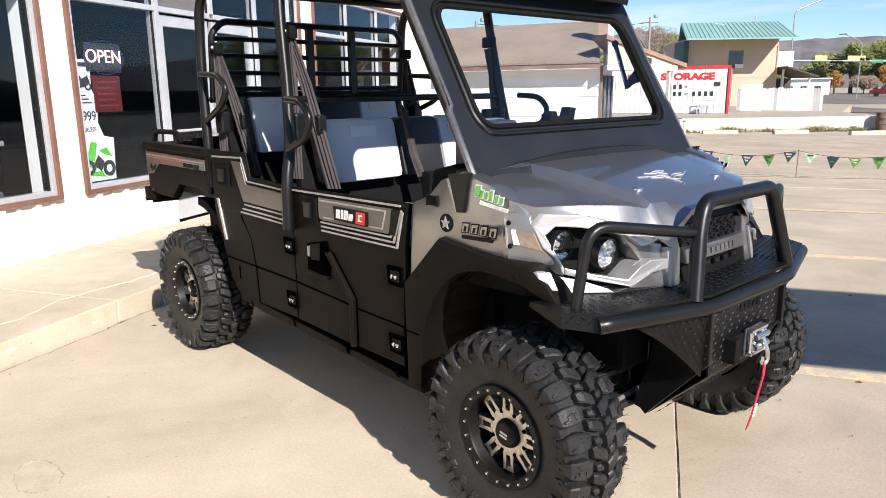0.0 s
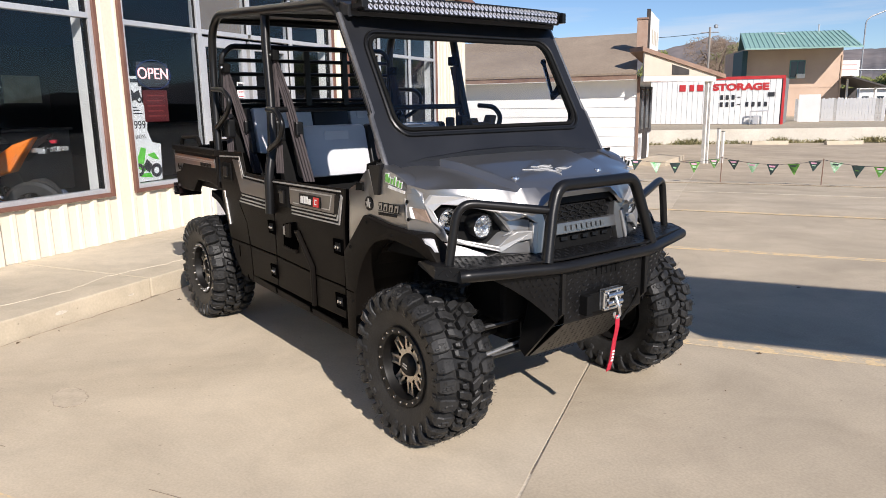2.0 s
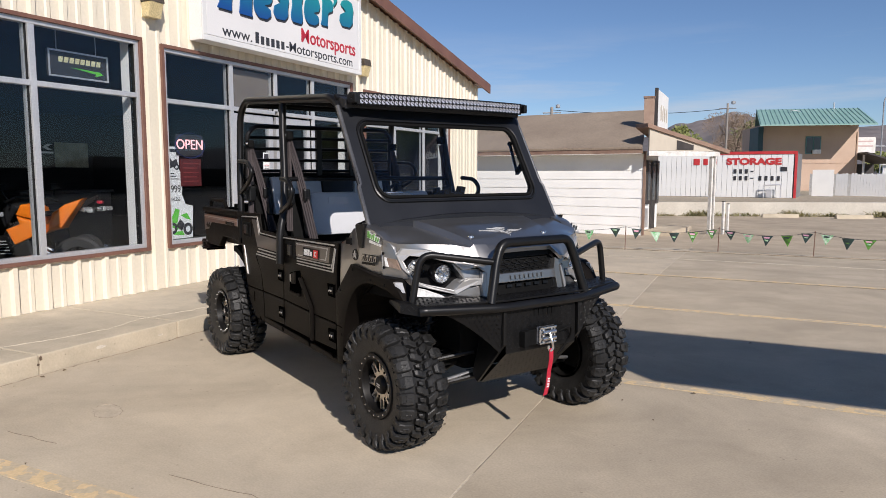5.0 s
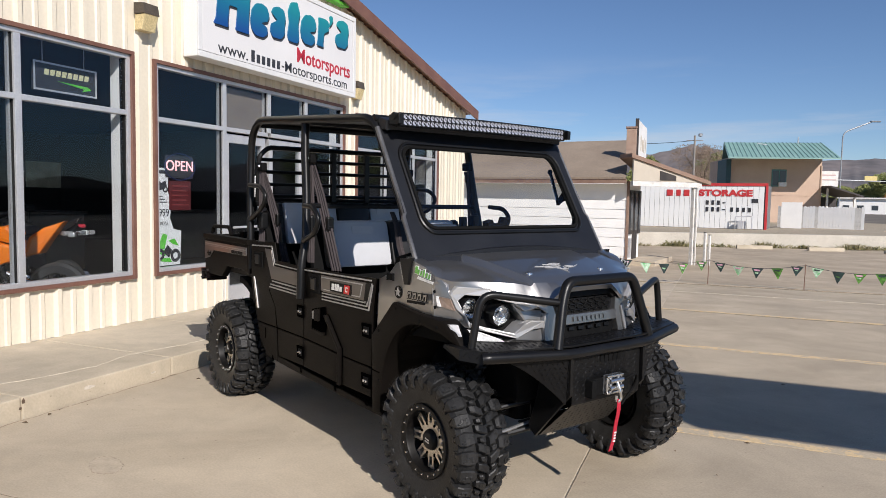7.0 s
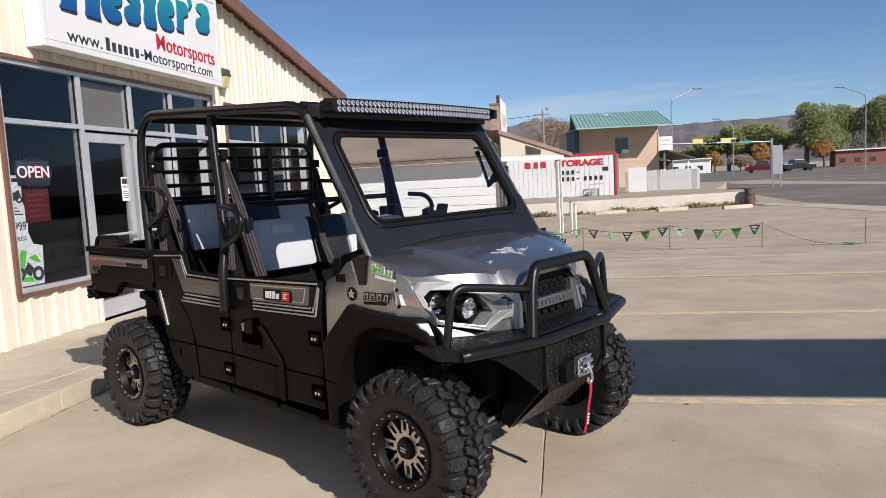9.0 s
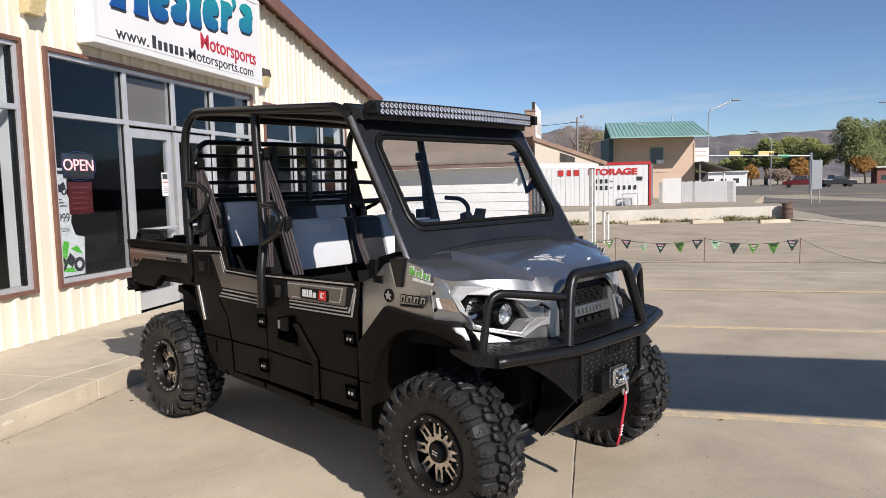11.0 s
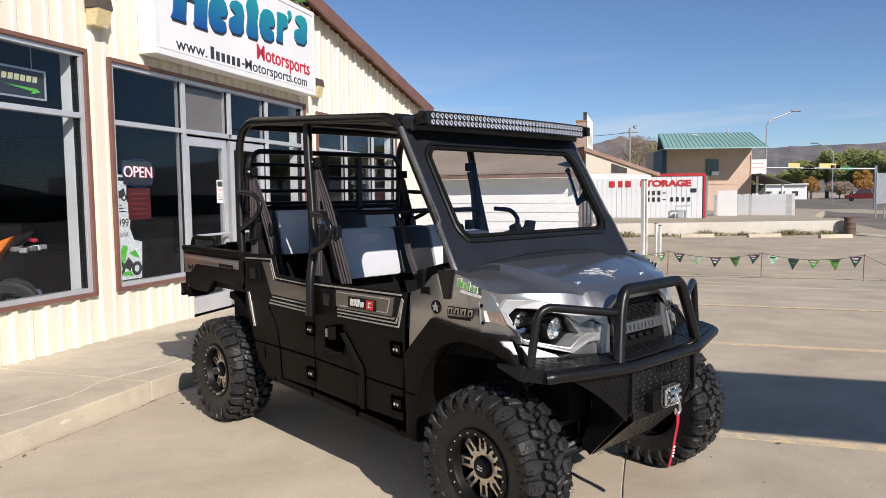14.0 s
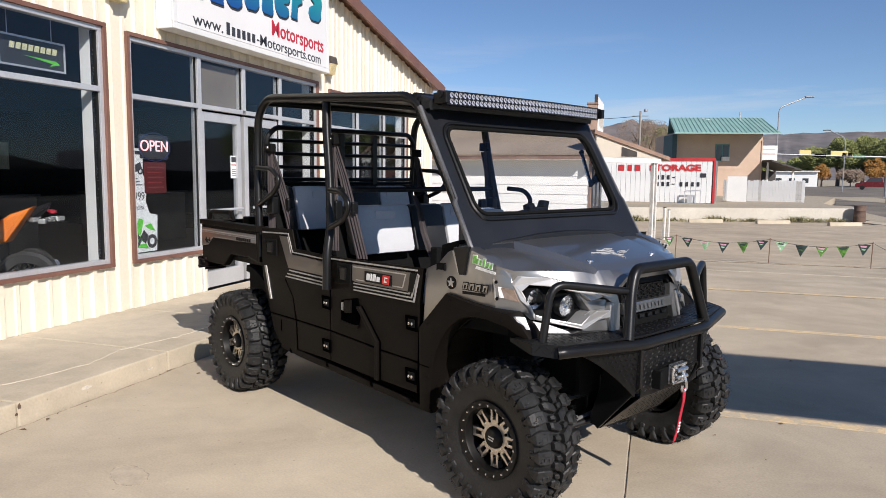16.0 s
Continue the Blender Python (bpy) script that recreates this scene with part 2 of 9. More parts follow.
CONCRETE = surf("concrete", (0.515, 0.432, 0.318), (0.585, 0.498, 0.375), 0.9, 0.85, bump=0.16, bscale=90, fine=0.10)
PAVING = surf("pavement concrete", (0.515, 0.440, 0.325), (0.575, 0.495, 0.375), 1.4, 0.85, bump=0.15, bscale=70, fine=0.08)
ASPHALT = surf("asphalt", (0.150, 0.128, 0.102), (0.235, 0.200, 0.158), 0.3, 0.9, bump=0.3, bscale=40)
EARTH = surf("dry earth", (0.43, 0.36, 0.27), (0.36, 0.31, 0.21), 0.05, 0.95, bump=0.3, bscale=10)
LINE = surf("worn yellow paint", (0.52, 0.428, 0.300), (0.66, 0.50, 0.29), 10, 0.8, fine=0.12, bscale=50)
lr = [n for n in LINE.node_tree.nodes if n.type == "VALTORGB"][0].color_ramp
lr.elements[0].position, lr.elements[1].position = 0.485, 0.515
LINE_W = surf("worn pale paint", (0.66, 0.575, 0.44), (0.50, 0.43, 0.32), 5, 0.8, fine=0.3, bscale=50)
JOINT = surf("pale joint filler", (0.53, 0.46, 0.36), (0.62, 0.54, 0.43), 8, 0.95)
CRACK = surf("dirty crack", (0.24, 0.19, 0.14), (0.34, 0.28, 0.21), 8, 0.95)
SIDING = surf("cream metal siding", (0.71, 0.64, 0.505), (0.775, 0.705, 0.575), 0.7, 0.45, bump=0.05, bscale=30, fine=0.05)
BROWN = surf("brown painted metal", (0.15, 0.07, 0.05), (0.20, 0.10, 0.07), 3, 0.5, fine=0.1)
ALU = surf("brushed aluminium", (0.62, 0.62, 0.63), (0.70, 0.70, 0.70), 4, 0.42, metal=0.55, fine=0.08)
WHITE = surf("white paint", (0.78, 0.77, 0.74), (0.84, 0.83, 0.80), 2, 0.6, fine=0.06)
WHITE_OLD = surf("weathered white paint", (0.70, 0.68, 0.63), (0.84, 0.82, 0.78), 3, 0.75, fine=0.15, bscale=25)
WINDOW = glass("shop glass", (0.91, 0.925, 0.935), least=0.029, power=5.0)
CLEAR = glass("windscreen glass", (0.93, 0.945, 0.95), least=0.04)
GASKET = surf("black rubber gasket", (0.010, 0.010, 0.010), (0.016, 0.016, 0.016), 6, 0.6, spec=0.2)
# near-black: the dimness of the unlit showroom is put into the colour
DARKWALL = surf("dim interior black", (0.030, 0.029, 0.028), (0.045, 0.043, 0.041), 1, 0.8)

OLDSLAB = surf("older browner concrete", (0.450, 0.364, 0.258), (0.515, 0.424, 0.308), 0.9, 0.85, bump=0.16, bscale=90, fine=0.12)
worn(OLDSLAB, 0.5, 0.17)
worn(OLDSLAB, 2.0, 0.14)
MIDSLAB = surf("middle-toned concrete", (0.470, 0.390, 0.282), (0.540, 0.454, 0.336), 0.9, 0.85, bump=0.16, bscale=90, fine=0.12)
worn(MIDSLAB, 0.5, 0.20)
worn(MIDSLAB, 2.0, 0.12)
worn(CONCRETE, 0.6, 0.19)
worn(CONCRETE, 2.3, 0.10)
worn(PAVING, 0.9, 0.20)
worn(PAVING, 4.0, 0.10)
worn(ASPHALT, 0.15, 0.2)

# ---- the shop's frame: local x points out of its front wall, local y along it ----
SHOP = pose(-3.77, -0.63, 0, 0, 0, 29)
DIR_N, DIR_U = Vector((0.875, 0.485, 0)), Vector((-0.485, 0.875, 0))


def fall(x, y):
    """The lot falls a little away from the shop and the road lies lower."""
    r = (x - 1) * -0.485 + y * 0.875
    return -0.25 * min(1.0, max(0.0, (r - 6.5) / 8.0))


# ground: one sheet to the horizon
bm = B()
rings = [8, 14, 20, 30, 45, 70, 110, 180, 400, 1200, 4000]
prev = None
for rad in [0.0] + rings:
    ring = []
    for q in range(48):
        a = 2 * math.pi * q / 48
        x, y = rad * math.cos(a) - 1, rad * math.sin(a)
        ring.append(bm.verts.new((x, y, fall(x, y) - 0.03)))
        if not rad:
            break
    if prev:
        for q in range(48):
            if len(prev) == 1:
                bm.faces.new((prev[0], ring[q], ring[(q + 1) % 48]))
            else:
                bm.faces.new((prev[q], ring[q], ring[(q + 1) % 48], prev[(q + 1) % 48]))
    prev = ring
structure("ground", bm, EARTH, "dry bare earth that reaches the horizon")


def lot_sheet(name, d0, d1, s0, s1, mat, z=0.0, label="", step=1.5, cut=None):
    """A slab of the lot in the shop's frame that follows the fall."""
    bm = B()
    nd, ns = max(1, round((d1 - d0) / step)), max(1, round((s1 - s0) / step))
    rows = []
    for i in range(ns + 1):
        row = []
        sl = s0 + (s1 - s0) * i / ns
        e0, e1 = (d - 0.038 * sl if 4.0 < d < 5.0 else d for d in (d0, d1))
        for j in range(nd + 1):
            p = SHOP @ Vector((e0 + (e1 - e0) * j / nd, sl, 0))
            row.append((p.x, p.y, fall(p.x, p.y) + z))
        rows.append(row)
    grid(bm, rows, (0, 0, -0.12))
    return bm


lot = structure("parking_lot", lot_sheet("lot", 1.46, 40, -16, 24.5, JOINT, -0.0025), JOINT, "pale concrete parking lot")
for d0, d1 in ((1.46, 4.640), (4.652, 13.4), (13.416, 15.0), (15.016, 40)):
    for s0, s1 in ((-16, 9.4), (9.416, 24.5)):
        # the outermost slab is out of view; its dark asphalt dims the panes' reflections
        mt = ASPHALT if d0 > 15 else CONCRETE if s1 < 10 and d0 < 4 else MIDSLAB if s1 < 10 and d0 < 5 else OLDSLAB
        part("slab", lot_sheet("slab", d0, d1, s0, s1, mt), mt, lot)


def stripe(d0, d1, s, w, mat, label, tilt=0.0):
    bm = B()
    rows = []
    for i in range(13):
        d = d0 + (d1 - d0) * i / 12
        row = []
        for e in (-w / 2, w / 2):
            p = SHOP @ Vector((d, s + e + tilt * (d - d0), 0))
            row.append((p.x, p.y, fall(p.x, p.y) + 0.004))
        rows.append(row)
    grid(bm, rows, (0, 0, -0.003))
    tagged(structure("parking_line", bm, mat, label), category="parking line")


stripe(2.2, 8.2, -3.41, 0.115, LINE, "worn yellow parking line on the concrete")
stripe(2.9, 9.6, -0.74, 0.10, LINE, "worn yellow parking line under the vehicle")
for s, mt in ((2.02, LINE), (4.45, LINE), (7.0, LINE_W)):
    stripe(3.2, 9.5, s - 0.05, 0.10, mt, "faded parking line on the concrete")

# unseen low wall added across the street to darken the panes' reflections, and a house roof mirrored in them
bm = B()
box(bm, 40.0, -30, -0.6, 40.3, 75, 1.62, 0.02)
box(bm, 39.95, -30, 1.62, 40.35, 75, 1.70, 0.01)
tagged(structure("reflection_wall", bm, surf("dark mirrored street brown", (0.060, 0.048, 0.038), (0.10, 0.082, 0.066), 0.4, 0.9, fine=0.2), "unseen low dark wall added for reflections in the panes", SHOP), category="wall")
oh = thing("street_house", SHOP, "dark low house behind the wall across the street", "house")
bm = B()
box(bm, 44.0, 33.2, -0.6, 50.0, 41.0, 1.7)
part("wall", bm, bpy.data.materials["dark mirrored street brown"], oh)
bm = B()
rid = [bm.verts.new(v) for v in ((43.6, 32.8, 1.7), (50.4, 32.8, 1.7), (50.4, 41.4, 1.7), (43.6, 41.4, 1.7), (47.0, 36.0, 2.75), (47.0, 38.4, 2.75))]
for q in ((0, 1, 4), (1, 2, 5, 4), (2, 3, 5), (3, 0, 4, 5), (3, 2, 1, 0)):
    bm.faces.new([rid[k] for k in q])
part("roof", bm, bpy.data.materials["dark mirrored street brown"], oh)

# raised pavement in front of the shop, with its kerb
bm = B()
box(bm, 0.0, -16, -0.1, 1.44, -8.45, 0.14, 0.012)
pave = structure("pavement", bm, PAVING, "raised concrete pavement in front of the shop", SHOP)
for k in range(15):
    s0 = -8.44 + 1.22 * k
    bm = B()
    box(bm, 0.0, s0 + 0.0025, -0.1, 1.44, s0 + 1.2175, 0.14 - 0.002 * (k % 3 == 1), 0.012)
    part("slab", bm, PAVING, pave)


def wavy(name, pts, w, z, mat, label, cat, seed, jag=0.02):
    """A thin irregular strip along points in the shop's frame."""
    rng = random.Random(seed)
    line = []
    for (d0, s0), (d1, s1) in zip(pts, pts[1:]):
        n = max(2, int(math.hypot(d1 - d0, s1 - s0) / 0.06))
        for q in range(n):
            t = q / n
            line.append(Vector((d0 + (d1 - d0) * t + rng.gauss(0, jag) * 0.5, s0 + (s1 - s0) * t + rng.gauss(0, jag) * 0.5, 0)))
    bm = B()
    rows = []
    for i, p in enumerate(line):
        t = (line[min(i + 1, len(line) - 1)] - line[max(i - 1, 0)]).normalized()
        nn = Vector((-t.y, t.x, 0)) * w * rng.uniform(0.3, 1.0)
        rows.append([(SHOP @ (p - nn)) + Vector((0, 0, z)), (SHOP @ (p + nn)) + Vector((0, 0, z))])
    grid(bm, rows, (0, 0, -0.002))
    tagged(structure(name, bm, mat, label), category=cat)


wavy("crack_filler", [(0.75, -3.2), (0.91, -2.54), (1.06, -2.22), (1.16, -1.82), (1.18, -1.57), (1.09, -1.2), (1.21, -0.65), (1.16, 0.2), (1.24, 1.2)], 0.010, 0.1425, surf("pale crack sealant", (0.60, 0.53, 0.41), (0.74, 0.67, 0.54), 8, 0.85, fine=0.1), "pale sealed crack along the pavement", "crack", 3, 0.012)
wavy("lot_crack", [(3.5, -3.13), (3.91, -3.13), (4.6, -3.13), (5.6, -3.16)], 0.0020, 0.0035, CRACK, "hairline crack in the concrete", "crack", 4, 0.010)
wavy("joint_crack", [(4.745, -2.5), (4.70, -1.2), (4.662, -0.3)], 0.0013, 0.0035, CRACK, "dark open line in the slab joint", "crack", 13, 0.0012)
wavy("lot_crack", [(1.47, -3.09), (1.78, -3.09)], 0.0035, 0.0035, CRACK, "hairline crack in the concrete", "crack", 15, 0.006)
wavy("lot_crack", [(2.3, -3.11), (2.75, -3.11)], 0.0016, 0.0035, CRACK, "hairline crack in the concrete", "crack", 12, 0.008)
# dirt washed against the kerb
DIRT = surf("brown grit", (0.26, 0.20, 0.14), (0.50, 0.42, 0.32), 9, 0.95)
wavy("kerb_dirt", [(1.462, -6.0), (1.462, 5.0)], 0.006, 0.003, DIRT, "brown grit along the kerb", "dirt", 8, 0.012)

# chips and rust specks on the kerb's face
CHIP = surf("fresh broken concrete", (0.56, 0.50, 0.41), (0.66, 0.60, 0.51), 20, 0.9)
SPECK = surf("rust specks", (0.10, 0.07, 0.05), (0.18, 0.12, 0.08), 20, 0.9)
rng = random.Random(6)
for s, z, w, h, mt, lab in ((-1.86, 0.085, 0.055, 0.016, CHIP, "pale chip in the kerb's face"), (-3.02, 0.07, 0.07, 0.02, CHIP, "pale chip in the kerb's face"), (-1.30, 0.06, 0.03, 0.012, CHIP, "pale chip in the kerb's face"),
                            (-2.33, 0.11, 0.014, 0.022, SPECK, "rusty speck on the kerb"), (-2.35, 0.07, 0.012, 0.012, SPECK, "rusty speck on the kerb"), (-2.62, 0.075, 0.014, 0.010, SPECK, "rusty speck on the kerb"), (-2.95, 0.045, 0.012, 0.012, SPECK, "rusty speck on the kerb")):
    bm = B()
    prism(bm, [(s + w * rng.uniform(0.6, 1.0) * math.cos(q * math.pi / 5), z + h * rng.uniform(0.5, 1.0) * math.sin(q * math.pi / 5)) for q in range(10)], "x", 1.4385, 1.4412)
    tagged(structure("kerb_chip", bm, mt, lab, SHOP), category="chip")

# ---- shop building ----
RIB = [(0.0, 0.0), (0.085, 0.0), (0.10, 0.012), (0.13, 0.012), (0.145, 0.0), (0.225, 0.0), (0.245, 0.032), (0.285, 0.032), (0.305, 0.0)]


def gable(s):
    return 3.16 + 0.197 * (8.6 - max(s, -0.4)) if s > -0.4 else 3.16 + 0.197 * 9.0 - 0.197 * (-0.4 - s)


def ribbed(bm, s0, s1, lo, hi, out=0.0):
    """Ribbed sheet from s0 to s1 along the wall, between two heights that may vary."""
    k = math.floor(s0 / 0.305) - 1
    prof = []
    while k * 0.305 < s1 + 0.31:
        prof += [(k * 0.305 + a, h) for a, h in RIB[:-1]]
        k += 1
    pts = []
    for (a, ha), (b, hb) in zip(prof, prof[1:]):
        if b <= s0 or a >= s1:
            continue
        for q, h in ((a, ha), (b, hb)):
            c = min(max(q, s0), s1)
            hh = ha + (hb - ha) * ((c - a) / (b - a) if b > a else 0)
            if not pts or abs(pts[-1][0] - c) > 1e-5:
                pts.append((c, hh))
    lows = [bm.verts.new((out + h, s, lo(s))) for s, h in pts]
    tops = [bm.verts.new((out + h, s, hi(s))) for s, h in pts]
    for q in range(len(pts) - 1):
        bm.faces.new((lows[q], lows[q + 1], tops[q + 1], tops[q]))


WIN = [(-3.62, -0.155, 0.60, 2.70), (0.155, 3.70, 0.60, 2.68), (4.10, 7.12, 0.60, 2.62)]
bm = B()
edges = [-9.4]
for s0, s1, z0, z1 in WIN:
    ribbed(bm, edges[-1], s0, lambda s: 0.14, gable)
    if s0 < 1 and s1 > 3:
        ribbed(bm, s0, 1.20, lambda s: 0.14, lambda s: 0.58)
        ribbed(bm, 2.80, s1, lambda s: 0.14, lambda s: 0.58)
    else:
        ribbed(bm, s0, s1, lambda s: 0.14, lambda s: z0)
    ribbed(bm, s0, s1, lambda s: z1, gable)
    edges.append(s1)
ribbed(bm, edges[-1], 8.6, lambda s: 0.14, gable)
cladding = structure("wall_front", bm, SIDING, "cream ribbed metal siding of the shop front", SHOP)


def wall_block(bm, s0, s1, z0, z1):
    box(bm, -0.16, s0, z0, -0.004, s1, z1)


bm = B()
wall_block(bm, -9.4, -3.62, 0.0, 3.1)
wall_block(bm, -3.62, -0.155, 0.0, 0.59)
wall_block(bm, -0.155, 0.155, 0.0, 3.1)
wall_block(bm, 0.155, 1.20, 0.0, 0.58)
wall_block(bm, 2.80, 3.70, 0.0, 0.58)
wall_block(bm, 3.70, 4.10, 0.0, 3.1)
wall_block(bm, 4.10, 7.12, 0.0, 0.59)
wall_block(bm, 7.12, 8.58, 0.0, 3.1)
wall_block(bm, -3.62, -0.155, 2.71, 3.1)
wall_block(bm, 0.155, 3.70, 2.69, 3.1)
wall_block(bm, 4.10, 7.12, 2.63, 3.1)
prism(bm, [(-9.3, 3.1), (8.5, 3.1), (8.5, 3.15), (-0.4, 4.9), (-9.3, 3.15)], "x", -0.16, -0.004)
structure("wall_inner_front", bm, WHITE, "inner skin of the shop's front wall", SHOP)
bm = B()
for k in range(40):
    d = -0.02 - 0.305 * k
    for a, b, h0, h1 in ((0.0, 0.22, 0.0, 0.0), (0.22, 0.245, 0.0, 0.03), (0.245, 0.285, 0.03, 0.03), (0.285, 0.305, 0.03, 0.0)):
        v = [bm.verts.new((d - p, 8.6 + h, z)) for p, h, z in ((a, h0, 0), (b, h1, 0), (b, h1, 3.15), (a, h0, 3.15))]
        bm.faces.new(v)
structure("wall_side", bm, SIDING, "cream ribbed metal siding of the shop's side", SHOP)
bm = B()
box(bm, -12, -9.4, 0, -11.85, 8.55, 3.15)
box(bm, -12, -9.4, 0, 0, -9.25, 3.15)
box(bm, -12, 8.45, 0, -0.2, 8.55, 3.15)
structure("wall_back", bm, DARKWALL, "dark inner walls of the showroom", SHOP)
# floor colour is kept near-black as well, for the dim room
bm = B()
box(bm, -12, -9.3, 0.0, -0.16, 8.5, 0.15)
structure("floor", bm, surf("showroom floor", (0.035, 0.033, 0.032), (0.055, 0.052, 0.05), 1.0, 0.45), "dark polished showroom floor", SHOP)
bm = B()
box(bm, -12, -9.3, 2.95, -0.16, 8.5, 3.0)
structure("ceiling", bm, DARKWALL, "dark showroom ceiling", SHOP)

# roof with brown rake trim
ROOFM = surf("brown roof metal", (0.24, 0.12, 0.08), (0.30, 0.16, 0.11), 1.5, 0.5)
bm = B()
for sg in (0, 1):
    pts = [(-0.4, 4.98), (8.78, 3.17), (8.78, 3.21), (-0.4, 5.02)] if sg else [(-0.4, 4.98), (-9.58, 3.17), (-9.58, 3.21), (-0.4, 5.02)]
    prism(bm, pts, "x", -12.2, 0.18)
structure("roof", bm, ROOFM, "brown ribbed metal roof of the shop", SHOP)
bm = B()
for sg in (1, -1):
    e = [(-0.4, 4.86), (-0.4 + sg * 9.19, 3.05), (-0.4 + sg * 9.19, 3.235), (-0.4, 5.04)]
    prism(bm, e, "x", 0.18, 0.215)
tagged(structure("trim", bm, BROWN, "brown metal rake trim along the gable", SHOP), category="trim")

# windows: brown trim, aluminium frames, mullions, panes
def frame_bar(bm, s0, z0, s1, z1, d0=-0.06, d1=0.02):
    box(bm, d0, s0, z0, d1, s1, z1, 0.004)


def window(name, s0, s1, z0, z1, mulls, bar, door=None, label=""):
    w = thing(name, SHOP, label, "window", kind="structure")
    bm = B()
    t = 0.034
    box(bm, 0.0, s0 - t, z1, 0.045, s1 + t, z1 + t)
    box(bm, 0.0, s0 - t, z0 - t, 0.045, s0, z1)
    box(bm, 0.0, s1, z0 - t, 0.045, s1 + t, z1)
    if door is None:
        box(bm, 0.0, s0, z0 - t, 0.045, s1, z0)
        part("window_trim", bm, BROWN, w, "brown metal trim")
    else:
        box(bm, 0.0, s0, z0 - t, 0.045, door[0], z0)
        box(bm, 0.0, door[2], z0 - t, 0.045, s1, z0)
        part("window_trim", bm, BROWN, w, "brown metal trim")
    bm = B()
    f = 0.04
    frame_bar(bm, s0, z1 - f, s1, z1)
    frame_bar(bm, s0, z0, s0 + f, z1 - f)
    frame_bar(bm, s1 - f, z0, s1, z1 - f)
    lo = z0
    if door is None:
        frame_bar(bm, s0 + f, z0, s1 - f, z0 + f)
    else:
        frame_bar(bm, s0 + f, z0, door[0] - 0.03, z0 + f)
        frame_bar(bm, door[2] + 0.03, z0, s1 - f, z0 + f)
    part("window_frame", bm, ALU, w, "aluminium frame")
    for a, deep in ((s0 + 0.005, -0.10), (s1 - 0.055, -0.18)):
        bm = B()
        box(bm, deep, a, z0 + 0.01, -0.065, a + 0.04, z1 - 0.01, 0.003)
        part("jamb", bm, WHITE, w, "white inner jamb")
    for g0, g1 in ((z0 + f, bar - 0.024), (bar + 0.024, z1 - f)):
        bm = B()
        box(bm, -0.062, s1 - f - 0.014, g0, -0.002, s1 - f - 0.0005, g1)
        part("gasket", bm, GASKET, w, "black rubber gasket")
    xs = [s0 + f] + mulls + [s1 - f]
    for m in mulls:
        bm = B()
        foot = z0 + f if door is None or m not in (door[0], door[2]) else 0.15
        if door is not None and m == door[1]:
            foot = bar + 0.024
        frame_bar(bm, m - 0.03, foot, m + 0.03, z1 - f)
        mu = part("mullion", bm, ALU, w)
        for e0, e1, d0, d1, gm, gn in ((-0.040, -0.0302, -0.05, -0.004, GASKET, "gasket"), (-0.056, -0.0402, -0.055, -0.024, ALU, "glazing_strip")):
            for g0, g1 in ((foot, bar - 0.024), (bar + 0.024, z1 - f)):
                if g1 - g0 > 0.2:
                    bm = B()
                    box(bm, d0, m + e0, g0, d1, m + e1, g1)
                    part(gn, bm, gm, mu)
    for a, b in zip(xs, xs[1:]):
        a2, b2 = a + (0.03 if a in mulls else 0), b - (0.03 if b in mulls else 0)
        bm = B()
        frame_bar(bm, a2, bar - 0.024, b2, bar + 0.024)
        part("transom_bar", bm, ALU, w)
        isdoor = door is not None and a >= door[0] - 0.01 and b <= door[2] + 0.01
        for z, y in ((bar + 0.024, z1 - f), (z0 + f, bar - 0.024)):
            if isdoor and y < z1 - f:
                continue
            bm = B()
            box(bm, -0.022, a2, z, -0.016, b2, y)
            g = part("pane", bm, WINDOW, w)
    return w


window("window_1", -3.62, -0.155, 0.60, 2.70, [-2.44, -1.285], 2.155, label="tall shop window in a grey aluminium frame with brown trim")
window("window_2", 0.155, 3.70, 0.60, 2.68, [1.17, 1.98, 2.77], 2.135, (1.17, 1.98, 2.77), label="shop window and door frame of grey aluminium")
window("window_3", 4.10, 7.12, 0.60, 2.62, [5.05, 6.10], 2.12, label="shop window in a pale frame with brown trim")


def glazed_door(s0, s1, label):
    d = thing("glass_door", SHOP, label, "door")
    for nm, (a, z, b, y) in dict(stile=(s0, 0.16, s0 + 0.075, 2.09), stile_=(s1 - 0.075, 0.16, s1, 2.09), rail=(s0 + 0.075, 1.99, s1 - 0.075, 2.09), kick=(s0 + 0.075, 0.16, s1 - 0.075, 0.34)).items():
        bm = B()
        frame_bar(bm, a, z, b, y, -0.08, -0.015)
        part({"stile_": "stile", "kick": "bottom_rail"}.get(nm, nm), bm, ALU, d)
    bm = B()
    box(bm, -0.05, s0 + 0.075, 0.34, -0.044, s1 - 0.075, 1.99)
    part("pane", bm, WINDOW, d)
    bm = B()
    tube(bm, [(0.045, s0 + 0.075, 1.02), (0.045, s1 - 0.075, 1.02)], 0.014)
    part("push_bar", bm, ALU, d)
    return d


glazed_door(1.204, 1.945, "closed glass shop door with aluminium rails")
glazed_door(2.015, 2.738, "closed glass shop door with aluminium rails")

# ---- neighbouring white house ----
HDIR, HPERP, HC = Vector((-0.9205, -0.3907, 0)), Vector((-0.3907, 0.9205, 0)), Vector((-7.9, 12.3, 0))


def hp(a, b, z):
    """A point of the house: a along its long wall, b back from it."""
    return HC + HDIR * a + HPERP * b + Vector((0, 0, z))


def hbox(bm, a0, b0, z0, a1, b1, z1):
    r = bmesh.ops.create_cube(bm, size=1.0)
    for v in r["verts"]:
        v.co = hp(a0 if v.co.x < 0 else a1, b0 if v.co.y < 0 else b1, z0 if v.co.z < 0 else z1)


